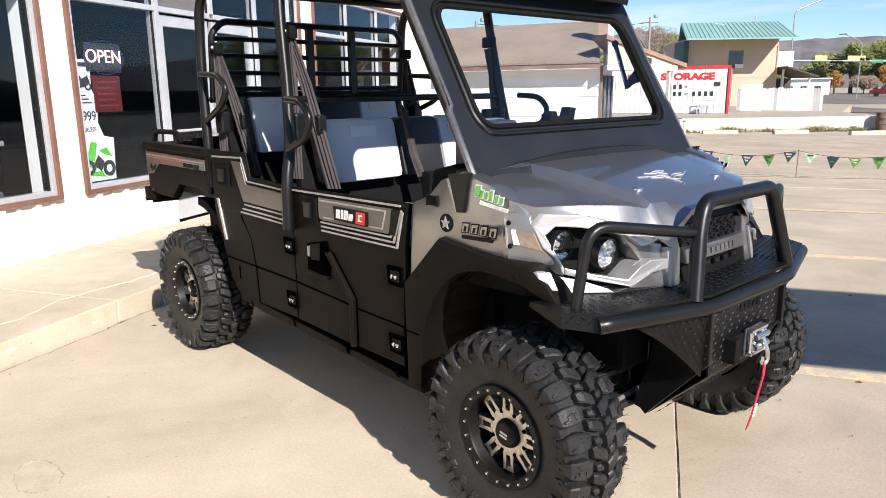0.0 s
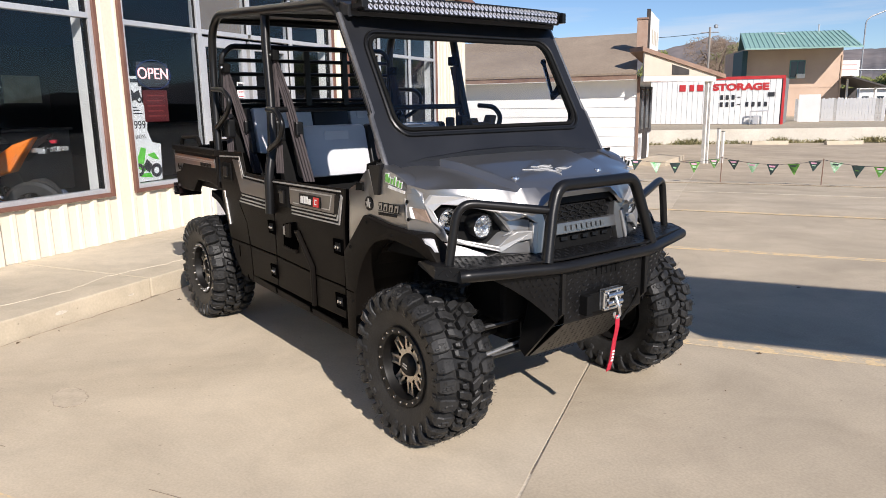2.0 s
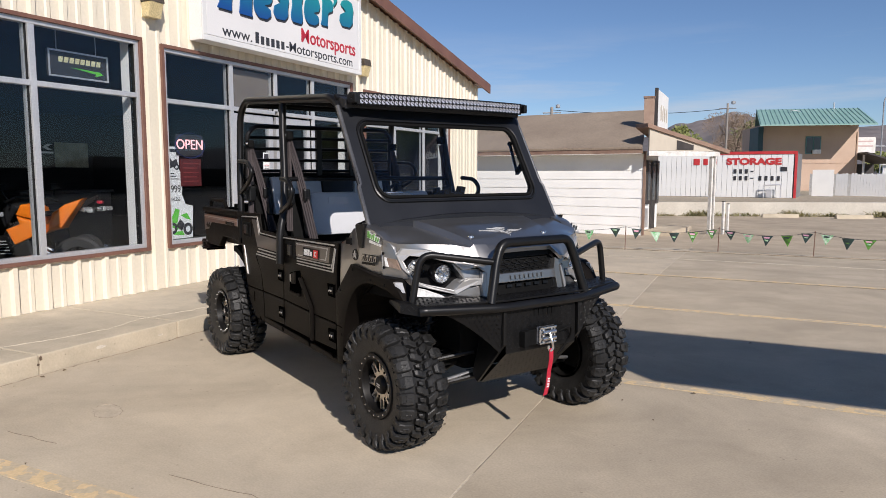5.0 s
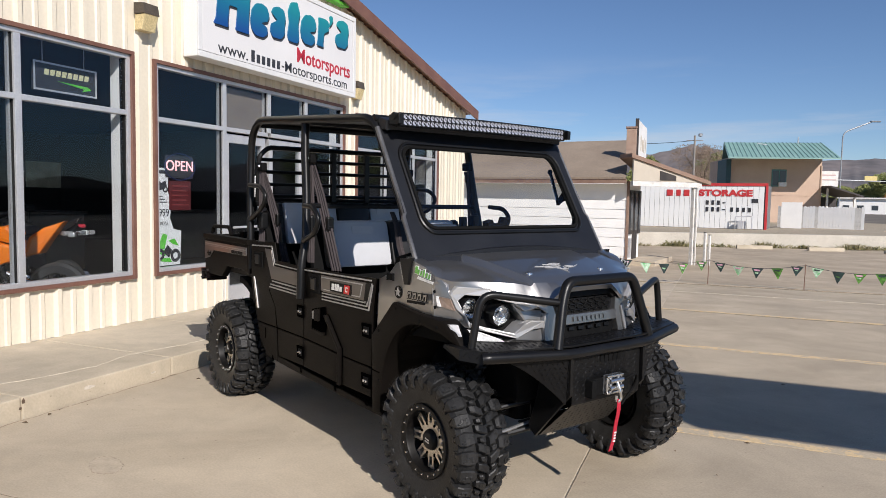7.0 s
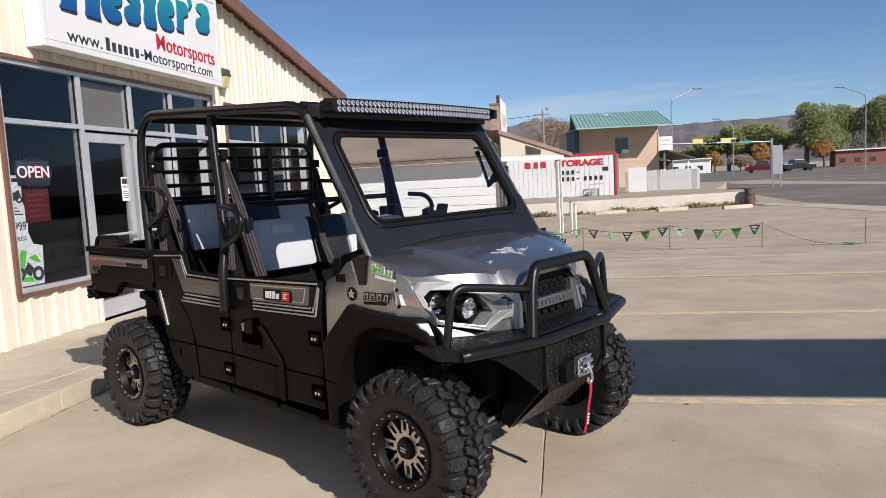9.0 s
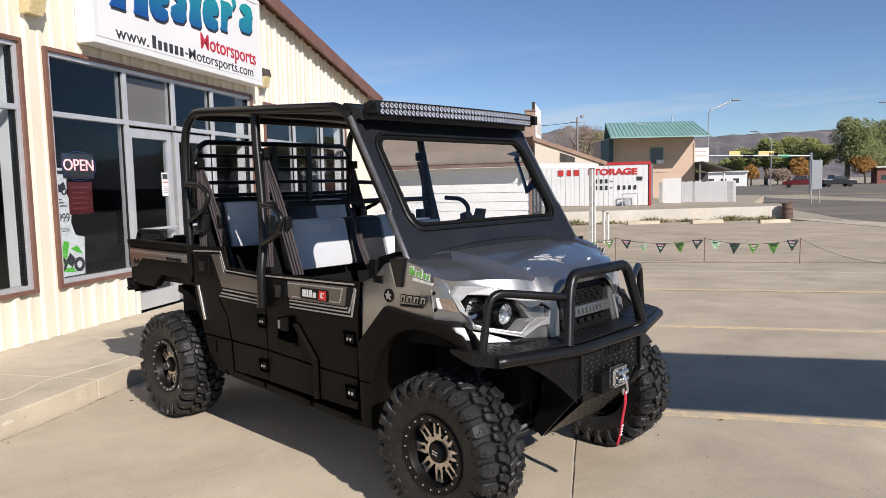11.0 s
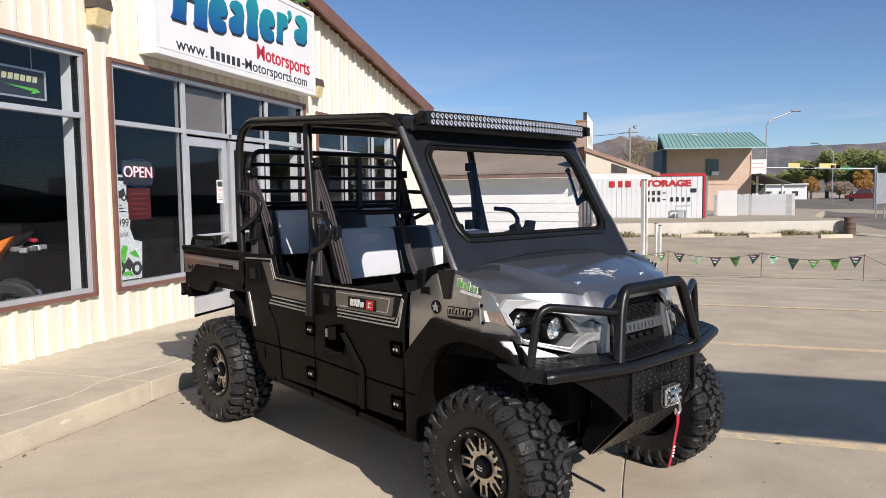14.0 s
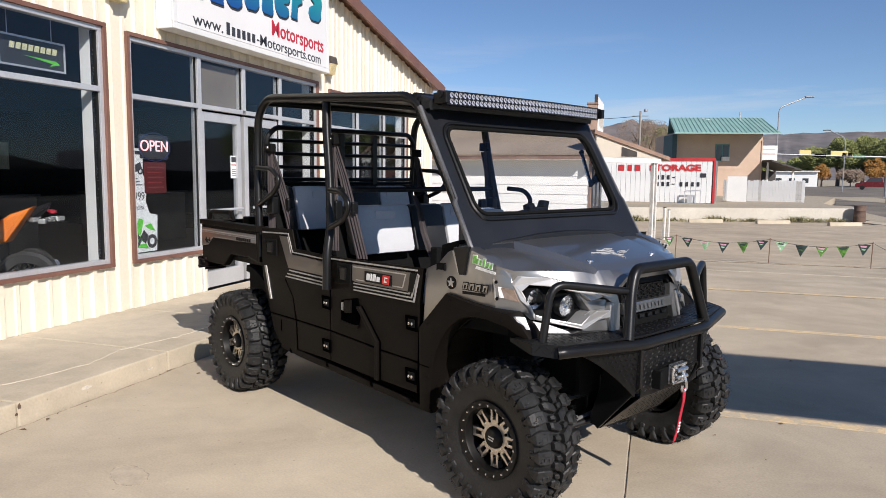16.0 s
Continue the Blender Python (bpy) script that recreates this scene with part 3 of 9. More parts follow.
def slab(bm, pts, shift):
    """A flat polygon thickened by a shift."""
    top = [bm.verts.new(p) for p in pts]
    low = [bm.verts.new(Vector(p) + Vector(shift)) for p in pts]
    bm.faces.new(top)
    bm.faces.new(low[::-1])
    for q in range(len(pts)):
        bm.faces.new((top[q], top[(q + 1) % len(pts)], low[(q + 1) % len(pts)], low[q]))


house = thing("house", Matrix.Identity(4), "low white clapboard house with a brown roof and a porch", "house")
ROOF2 = surf("old brown shingles", (0.27, 0.21, 0.155), (0.34, 0.27, 0.20), 0.8, 0.9, fine=0.25, bscale=25)
FASCIA = surf("faded brown boards", (0.22, 0.13, 0.095), (0.32, 0.22, 0.16), 2, 0.8)
CHALK = surf("bright white house paint", (0.84, 0.83, 0.80), (0.90, 0.89, 0.86), 2, 0.6, fine=0.05)
CREAM = surf("cream boards", (0.47, 0.415, 0.335), (0.54, 0.48, 0.39), 2, 0.8, fine=0.08)
OLDW = surf("peeling white paint", (0.60, 0.57, 0.52), (0.76, 0.75, 0.72), 6, 0.85, fine=0.25, bscale=30)
TIMBER = surf("dark timber", (0.035, 0.03, 0.028), (0.06, 0.05, 0.045), 5, 0.6)
DIM = surf("dim glass", (0.05, 0.06, 0.07), None, 3, 0.12)
bm = B()
hbox(bm, 0.05, 0.04, -0.3, 15, 1.5, 1.93)
hbox(bm, 4.0, 1.5, -0.3, 15, 5.6, 1.93)
wall_h = part("wall", bm, CHALK, house, "white wall")
for k in range(9):
    bm = B()
    z0 = -0.25 + k * 0.242
    vs = [bm.verts.new(hp(q, bb, z)) for q in (0.0, 15.0) for bb, z in ((-0.010, z0), (0.03, z0), (0.03, z0 + 0.24), (0.004, z0 + 0.24))]
    for f in ((0, 1, 2, 3), (4, 5, 6, 7), (0, 3, 7, 4), (0, 1, 5, 4), (2, 3, 7, 6), (1, 2, 6, 5)):
        bm.faces.new([vs[q] for q in f])
    part("plank", bm, CHALK, wall_h)
bm = B()
hbox(bm, -0.035, -0.025, -0.3, 0.02, 0.05, 1.93)
part("corner_board", bm, FASCIA, house)
bm = B()
hbox(bm, -0.05, -0.38, 1.86, 15.3, -0.33, 1.97)
part("fascia", bm, FASCIA, house, "faded brown eave board")
bm = B()
slab(bm, [hp(-0.05, -0.40, 1.97), hp(15.3, -0.40, 1.97), hp(15.3, 3.0, 3.18), hp(0.8, 3.0, 3.18)], (0, 0, 0.05))
slab(bm, [hp(0.9, 3.0, 3.18), hp(15.3, 3.0, 3.18), hp(15.3, 6.2, 1.97), hp(4.0, 6.2, 1.97)], (0, 0, 0.05))
part("roof", bm, ROOF2, house, "worn brown shingle roof")
bm = B()
hbox(bm, 0.0, -0.38, 1.85, 15.2, 0.04, 1.86)
part("soffit", bm, WHITE_OLD, house)
# porch: sloping roof from the corner to a tip on posts
C0, TIP, BACK = Vector((-7.5, 11.9, 0)), Vector((-6.88, 14.45, 0)), Vector((-0.95, 0.25, 0))


def up(p, z):
    return p + Vector((0, 0, z))


bm = B()
slab(bm, [up(C0, 2.50), up(TIP, 1.87), up(TIP + BACK * 2.4, 1.87), up(C0 + BACK * 0.5, 2.50)], (0, 0, 0.10))
part("porch_roof", bm, FASCIA, house, "sloping brown porch roof")
M0 = C0 + (TIP - C0) * 0.04 + BACK * 0.06
M1 = C0 + (TIP - C0) * 0.90 + BACK * 0.06
bm = B()
slab(bm, [up(M0, 1.93), up(M1, 1.93), up(M1, 1.94), up(M0, 2.47)], BACK * 0.05)
part("porch_gable", bm, CREAM, house, "cream boarded porch gable")
bm = B()
slab(bm, [up(M0, 1.80), up(M1, 1.80), up(M1, 1.925), up(M0, 1.925)], BACK * 0.10)
part("porch_beam", bm, OLDW, house)
# dark slab stands for the see-through opening under the porch roof
bm = B()
G0, G1 = C0 + (TIP - C0) * 0.36 + BACK * 0.055, C0 + (TIP - C0) * 0.56 + BACK * 0.055
slab(bm, [up(G0, 1.96), up(G1, 1.96), up(G1, 2.08), up(G0, 2.20)], BACK * -0.015)
part("gable_opening", bm, TIMBER, house, "dark slab for the open gap in the gable")
for a, b, w in ((0.12, -0.25, 0.06),):
    p = TIP + BACK * a + (C0 - TIP).normalized() * 0.42
    for ex, ey, ww, top in ((-0.05, 0.0, 0.045, 1.82), (0.035, 0.03, 0.020, 1.80)):
        bm = B()
        box(bm, p.x + ex - ww, p.y + ey - ww, -0.28, p.x + ex + ww, p.y + ey + ww, top, 0.004)
        part("porch_post", bm, OLDW, house, "peeling white wooden post")
for b0, b1, z0, z1, nm in ((0.30, 0.62, 0.55, 1.70, "window"), (0.74, 1.10, -0.15, 1.70, "door"), (1.18, 1.46, 0.55, 1.70, "window")):
    bm = B()
    hbox(bm, 0.0, b0, z0, 0.06, b1, z1)
    d = part(nm, bm, TIMBER, house, "dark " + nm)
    bm = B()
    hbox(bm, -0.012, b0 + 0.05, max(z0, 0.6) + 0.05, 0.0, b1 - 0.05, z1 - 0.06)
    part("pane", bm, DIM, d)
bm = B()
hbox(bm, -0.7, 0.2, -0.28, 0.04, 2.4, -0.12)
part("porch_step", bm, CONCRETE, house, "concrete porch step")
bm = B()
hbox(bm, -0.06, 0.16, -0.05, 0.04, 0.28, 0.45)
part("meter_box", bm, ALU, house, "grey meter box")
chim = thing("chimney", pose(-8.62, 13.32, 0, 0, 0, 35), "tan brick chimney on the house roof", "chimney")
BRICK = surf("chimney brick", (0.34, 0.23, 0.17), (0.42, 0.30, 0.23), 6, 0.9)
bm = B()
box(bm, -0.13, -0.13, 2.4, 0.13, 0.13, 3.38, 0.006)
stack = part("stack", bm, BRICK, chim)
bm = B()
box(bm, -0.15, -0.15, 3.38, 0.15, 0.15, 3.43, 0.006)
part("cap", bm, FASCIA, chim)
rsg = thing("roof_sign", pose(-9.6, 14.85, 0, 0, 0, 121), "long upright white sign board on the house roof", "sign")
bm = B()
box(bm, 0.0, -0.035, 2.3, 2.7, 0.035, 3.83, 0.006)
part("board", bm, WHITE, rsg)
bm = B()
box(bm, -0.03, -0.05, 2.0, 0.03, 0.05, 3.86, 0.004)
part("edge_post", bm, TIMBER, rsg)
for q in range(4):
    bm = B()
    prism(bm, [(0.7 + q * 0.45, 3.35 - 0.1 * (q % 2)), (0.95 + q * 0.45, 3.45), (1.0 + q * 0.45, 3.0), (0.78 + q * 0.45, 2.95)], "y", -0.04, -0.034)
    part("mark", bm, CREAM, rsg)
# short white posts before the porch
for x, y, h in ((-6.93, 14.36, 0.86), (-6.84, 14.42, 0.80)):
    w = thing("stub_post", pose(x, y, -0.25), "short peeling white wooden post on the lot", "post", "stub posts")
    bm = B()
    box(bm, -0.03, -0.03, 0, 0.03, 0.03, h, 0.006)
    part("shaft", bm, OLDW, w)
    bm = B()
    box(bm, -0.032, -0.032, h, 0.032, 0.032, h + 0.02, 0.004)
    part("cap", bm, TIMBER, w)
# tan board behind the pane over the door
bm = B()
box(bm, -0.075, 1.215, 2.165, -0.06, 1.945, 2.615, 0.003)
tagged(link(bm, "transom_board", surf("tan board", (0.20, 0.165, 0.135), (0.25, 0.21, 0.17), 2, 0.6), None, "tan board behind the pane over the shop door", m=SHOP), category="board")

# ---- utility vehicle: x forward, y to its left ----
PAINT = surf("graphite metallic paint", (0.268, 0.262, 0.256), (0.303, 0.296, 0.289), 1.5, 0.33, metal=0.86, coat=0.75, fine=0.06, bscale=900, rvar=0.03)
# same body paint, darkened: the shade on the door bands is put into the colour
PAINT_SHADED = surf("graphite metallic paint in shade", (0.118, 0.105, 0.094), (0.145, 0.130, 0.117), 2, 0.42, metal=0.55, coat=0.3, fine=0.06, bscale=900, rvar=0.03)
SILVER = surf("silver metallic plastic", (0.46, 0.455, 0.447), (0.52, 0.515, 0.507), 2, 0.34, metal=0.35, coat=0.5, fine=0.05, bscale=900, rvar=0.03)
PLASTIC = surf("black moulded plastic", (0.0058, 0.0047, 0.0039), (0.0079, 0.0064, 0.0053), 3, 0.5, bump=0.12, bscale=500, fine=0.15, spec=0.08)
# near-zero black without gloss: shade in joints and hollows put into the colour
GAP = surf("gap and hollow shade black", (0.0008, 0.0008, 0.0008), (0.0012, 0.0012, 0.0012), 3, 0.9, spec=0.0)
SHINE = surf("black powder-coated steel", (0.005, 0.005, 0.0053), (0.0085, 0.0083, 0.0084), 4, 0.34, spec=0.31, bump=0.06, bscale=300, fine=0.1)
MATT = surf("matt black liner", (0.004, 0.004, 0.004), (0.007, 0.007, 0.007), 4, 0.8, spec=0.12)
# bluish base puts part of the sky's reflection into the black
COWLM = surf("matt black with sky tint", (0.007, 0.0077, 0.0100), (0.0105, 0.0115, 0.0145), 3, 0.46, spec=0.42, bump=0.08, bscale=400)
PLATE = surf("black diamond plate", (0.0042, 0.0042, 0.0045), (0.0075, 0.0074, 0.0075), 4, 0.40, spec=0.19, bump=0.08, bscale=300, fine=0.1)
RUBBER = surf("tyre rubber", (0.0130, 0.0129, 0.0128), (0.0300, 0.0297, 0.0295), 8, 0.44, spec=0.22, bump=0.3, bscale=120, fine=0.3)
RIM = surf("satin black rim", (0.0056, 0.0050, 0.0046), (0.008, 0.0074, 0.007), 5, 0.48, spec=0.20)
MACHINED = surf("machined alloy", (0.58, 0.52, 0.44), (0.70, 0.65, 0.58), 12, 0.30, metal=0.85)
ZINC = surf("dull zinc plate", (0.16, 0.16, 0.165), (0.30, 0.30, 0.31), 30, 0.35, metal=0.8)
CHROME = surf("bright zinc steel", (0.62, 0.62, 0.62), (0.72, 0.72, 0.72), 10, 0.25, metal=0.95)
VINYL_G = surf("pale grey vinyl", (0.50, 0.51, 0.53), (0.57, 0.58, 0.60), 3, 0.5, bump=0.15, bscale=200, fine=0.06)
VINYL_B = surf("black vinyl", (0.012, 0.012, 0.013), (0.02, 0.02, 0.021), 4, 0.5, bump=0.15, bscale=200)
WEB = surf("seat belt webbing", (0.042, 0.033, 0.034), (0.062, 0.049, 0.051), 14, 0.8, bump=0.3, bscale=300)
RED = surf("red webbing", (0.44, 0.010, 0.030), (0.54, 0.016, 0.045), 10, 0.7)
DECAL_W = surf("white decal", (0.72, 0.72, 0.70), (0.78, 0.78, 0.76), 8, 0.4)
DECAL_S = surf("silver pinstripe", (0.36, 0.35, 0.335), (0.44, 0.43, 0.41), 8, 0.4, metal=0.3)
DECAL_H = surf("grey hood decal", (0.38, 0.38, 0.38), (0.46, 0.46, 0.46), 8, 0.45)
DECAL_K = surf("black decal", (0.006, 0.006, 0.006), (0.010, 0.010, 0.010), 8, 0.45, spec=0.12)
SATIN = surf("satin grey plastic", (0.33, 0.326, 0.32), (0.38, 0.375, 0.368), 2, 0.36, metal=0.5, coat=0.4, fine=0.05, bscale=900, rvar=0.03)
DECAL_R = surf("red decal", (0.60, 0.02, 0.02), (0.66, 0.03, 0.03), 8, 0.4)
DECAL_G = surf("green decal", (0.12, 0.42, 0.08), (0.2, 0.5, 0.1), 8, 0.4)
LENS = glass("lamp lens", (0.95, 0.95, 0.95))
REFLECT = surf("lamp reflector", (0.84, 0.84, 0.84), (0.90, 0.90, 0.90), 20, 0.26, metal=0.8)
BULB = surf("grey lamp bowl", (0.62, 0.62, 0.61), (0.70, 0.70, 0.69), 30, 0.25, metal=0.55)

veh = thing("utility_vehicle", Matrix.Identity(4), "grey and black utility vehicle with roll cage parked on concrete", "utility vehicle")

# --- wheels ---
WR = 0.316


def tyre_point(v, h, r_scale=1.0):
    """A point of the tyre's cross-section: v from -1 (inner bead) to 1 (outer bead), raised by h; gives radius and offset."""
    prof = [(-1.0, 0.160, -0.096), (-0.86, 0.208, -0.114), (-0.68, 0.262, -0.120), (-0.52, 0.281, -0.106), (-0.3, 0.290, -0.062), (0.0, 0.293, 0.0),
            (0.3, 0.290, 0.062), (0.52, 0.281, 0.106), (0.68, 0.262, 0.120), (0.86, 0.208, 0.114), (1.0, 0.160, 0.096)]
    for (v0, r0, y0), (v1, r1, y1) in zip(prof, prof[1:]):
        if v <= v1 or v1 == 1.0:
            t = (v - v0) / (v1 - v0)
            r, y = r0 + (r1 - r0) * t, y0 + (y1 - y0) * t
            break
    n = Vector((1.0 - 0.75 * (abs(y) / 0.125) ** 4, 0.9 * (y / 0.125) ** 3)).normalized()
    return r + n.x * h, y + n.y * h


def blade(bm, o, w, sg, secs):
    """A long curved tread bar: sections of (across, first angle, last angle, height) in shares of the pitch."""
    rings = []
    for v, a0, a1, h in secs:
        ring = []
        c = min(0.06, (a1 - a0) * 0.25)
        for a, hh in ((a0 - 0.03, -0.004), (a0, h - 0.004), (a0 + c, h), (a1 - c, h), (a1, h - 0.004), (a1 + 0.03, -0.004)):
            r, y = tyre_point(sg * v, hh)
            ring.append(bm.verts.new((r * math.cos(o + a * w), y, r * math.sin(o + a * w))))
        rings.append(ring)
    for p, q in zip(rings, rings[1:]):
        for k in range(5):
            bm.faces.new((p[k], p[k + 1], q[k + 1], q[k]))
    bm.faces.new(rings[0])
    bm.faces.new(rings[-1])


wheel = new("wheel")
wheel.parent = veh
bm = B()
lathe(bm, [tyre_point(v, 0) for v in (-1, -0.86, -0.68, -0.52, -0.3, 0, 0.3, 0.52, 0.68, 0.86, 1.0)], 56, "y", caps=False)
tyre = part("tyre", bm, RUBBER, wheel, "black knobbly off-road tyre", True)
bm = B()
NL = 25
rng = random.Random(4)
for k in range(NL):
    a0 = 2 * math.pi * k / NL
    w = 2 * math.pi / NL
    for sg in (1, -1):
        o = a0 + (0.5 * w if sg < 0 else 0)
        # long curved shoulder bar that hooks down the side wall
        j, g = rng.uniform(-0.05, 0.05), rng.uniform(-0.002, 0.002)
        blade(bm, o, w, sg, [(0.265, 0.13 + j, 0.58, 0.019 + g), (0.34, 0.04 + j, 0.69, 0.026 + g), (0.47, 0.02, 0.73 + j, 0.027 + g), (0.57, 0.07, 0.71, 0.024), (0.64, 0.17, 0.63, 0.018), (0.70, 0.25, 0.59, 0.012), (0.76, 0.32, 0.58, 0.007)])
        # small foot at the end of the bar
        blade(bm, o, w, sg, [(0.745, 0.20, 0.66, 0.008), (0.775, 0.22, 0.70, 0.009), (0.80, 0.30, 0.66, 0.005)])
        blade(bm, o, w, sg, [(0.70, 0.60, 0.72, 0.007), (0.76, 0.60, 0.74, 0.007)])
        # hooked block over the crown
        blade(bm, o, w, sg, [(0.01, 0.40 + j, 0.78, 0.024 - g), (0.10, 0.45 + j, 0.94, 0.027 - g), (0.165, 0.58, 1.00 - j, 0.027 - g), (0.20, 0.60, 1.05 - j, 0.026), (0.26, 0.70, 1.03, 0.022)])
        blade(bm, o, w, sg, [(0.07, 1.02, 1.24, 0.022), (0.13, 1.04, 1.34, 0.025), (0.20, 1.12, 1.32, 0.021)])
        # raised hook mark on the shoulder bar
        blade(bm, o, w, sg, [(0.38, 0.16, 0.46, 0.0275), (0.405, 0.16, 0.46, 0.0275)])
        blade(bm, o, w, sg, [(0.405, 0.36, 0.46, 0.0275), (0.455, 0.36, 0.46, 0.0278)])
        blade(bm, o, w, sg, [(0.455, 0.18, 0.46, 0.0278), (0.48, 0.18, 0.46, 0.0278)])
        blade(bm, o, w, sg, [(0.48, 0.18, 0.28, 0.0278), (0.52, 0.18, 0.28, 0.0275)])
tread = part("tread", bm, RUBBER, tyre)
tagged(tread, kind="stuff")
# fine rubber hairs left from the mould
bm = B()
for k in range(520):
    a = rng.uniform(0, 6.28)
    v = rng.choice((-1, 1)) * rng.uniform(0.1, 0.62)
    r0, y0 = tyre_point(v, 0.020)
    r1, y1 = tyre_point(v, 0.036)
    da = rng.uniform(-0.01, 0.01)
    tube(bm, [(r0 * math.cos(a), y0, r0 * math.sin(a)), (r1 * math.cos(a + da), y1, r1 * math.sin(a + da))], 0.0006, 3)
tagged(part("rubber_hair", bm, RUBBER, tyre), kind="stuff")
# rim: barrel, beadlock ring with bolts, spokes, cap (outer face towards -y)
bm = B()
lathe(bm, [(0.160, 0.098), (0.150, 0.06), (0.140, -0.02), (0.140, -0.085), (0.168, -0.098), (0.174, -0.106), (0.170, -0.113), (0.143, -0.109), (0.139, -0.100), (0.137, -0.02), (0.05, -0.01), (0.05, 0.02)], 48, "y", caps=False)
rim = part("rim", bm, RIM, wheel, "gloss black rim with beadlock ring", True)
bolt = B()
bmesh.ops.create_cone(bolt, segments=6, radius1=0.0050, radius2=0.0042, depth=0.008, cap_ends=True, matrix=pose(0, 0, 0, 90, 0, 0))
bmesh.ops.recalc_face_normals(bolt, faces=bolt.faces)
bolt_me = bpy.data.meshes.new("bolt")
bolt.to_mesh(bolt_me)
bolt.free()
bolt_me.materials.append(CHROME)
for k in range(20):
    a = 2 * math.pi * (k + 0.5) / 20
    b = new("bolt", bolt_me)
    b.parent = rim
    b.location = (0.156 * math.cos(a), -0.1135, 0.156 * math.sin(a))
DEEP = Matrix.Translation((0, 0.008, 0)) @ Matrix.Diagonal((1.13, 1, 1.13, 1))
bm = B()
lathe(bm, [(0.044, -0.077), (0.070, -0.079), (0.073, -0.074), (0.070, -0.056), (0.044, -0.054)], 40, "y", close=True)
for k in range(8):
    a = 2 * math.pi * k / 8 + 0.2
    for sd in (-1, 1):
        prism(bm, [(r * math.cos(a + sd * t / r), r * math.sin(a + sd * t / r)) for r, t in ((0.064, 0.007), (0.090, 0.0085), (0.116, 0.0105), (0.121, 0.020), (0.092, 0.0195), (0.064, 0.0225))], "y", -0.080, -0.055, 0.0015)
    prism(bm, [(r * math.cos(a + t / r), r * math.sin(a + t / r)) for r, t in ((0.110, -0.0195), (0.110, 0.0195), (0.122, 0.0215), (0.124, 0.0), (0.122, -0.0215))], "y", -0.074, -0.050, 0.0015)
moved(bm, DEEP)
face_ob = part("wheel_face", bm, MACHINED, rim, "machined alloy face with forked spokes")
# black discs carry the shade inside the bolt holes
for k in range(8):
    a = 2 * math.pi * (k + 0.5) / 8 + 0.2
    bm = B()
    lathe(bm, [(0.0, -0.0815), (0.0058, -0.0815), (0.0068, -0.078)], 12, "y", (0.0655 * math.cos(a), 0, 0.0655 * math.sin(a)))
    moved(bm, DEEP)
    part("bolt_hole", bm, GAP, face_ob)
bm = B()
lathe(bm, [(0.0, -0.100), (0.030, -0.100), (0.037, -0.094), (0.043, -0.084), (0.045, -0.070), (0.045, 0.0)], 24, "y")
moved(bm, DEEP)
hub = part("hub_cap", bm, RIM, rim, smooth=True)
for e in (-0.006, 0.005):
    bm = B()
    box(bm, -0.014, -0.1012, e - 0.003, 0.014, -0.099, e + 0.003, 0.001)
    moved(bm, DEEP)
    part("mark", bm, DECAL_S, hub)
bm = B()
lathe(bm, [(0.0, 0.0), (0.11, 0.0), (0.11, 0.03), (0.0, 0.03)], 24, "y")
part("brake_disc", bm, MATT, rim)
rim.matrix_basis = pose(0, 0.008, 0) @ Matrix.Diagonal((0.93, 1, 0.93, 1))
# the other three wheels
wheel.matrix_basis = pose(1.08, -0.64, WR * 1.025, 0, 10, 0) @ Matrix.Scale(1.025, 4)
for x, y, sp, flip in ((-1.24, -0.655, 40, 0), (1.08, 0.64, 0, 180), (-1.24, 0.655, 70, 180)):
    copy_thing(wheel, pose(x, y, WR * 1.025, 0, sp, flip) @ Matrix.Scale(1.025, 4))

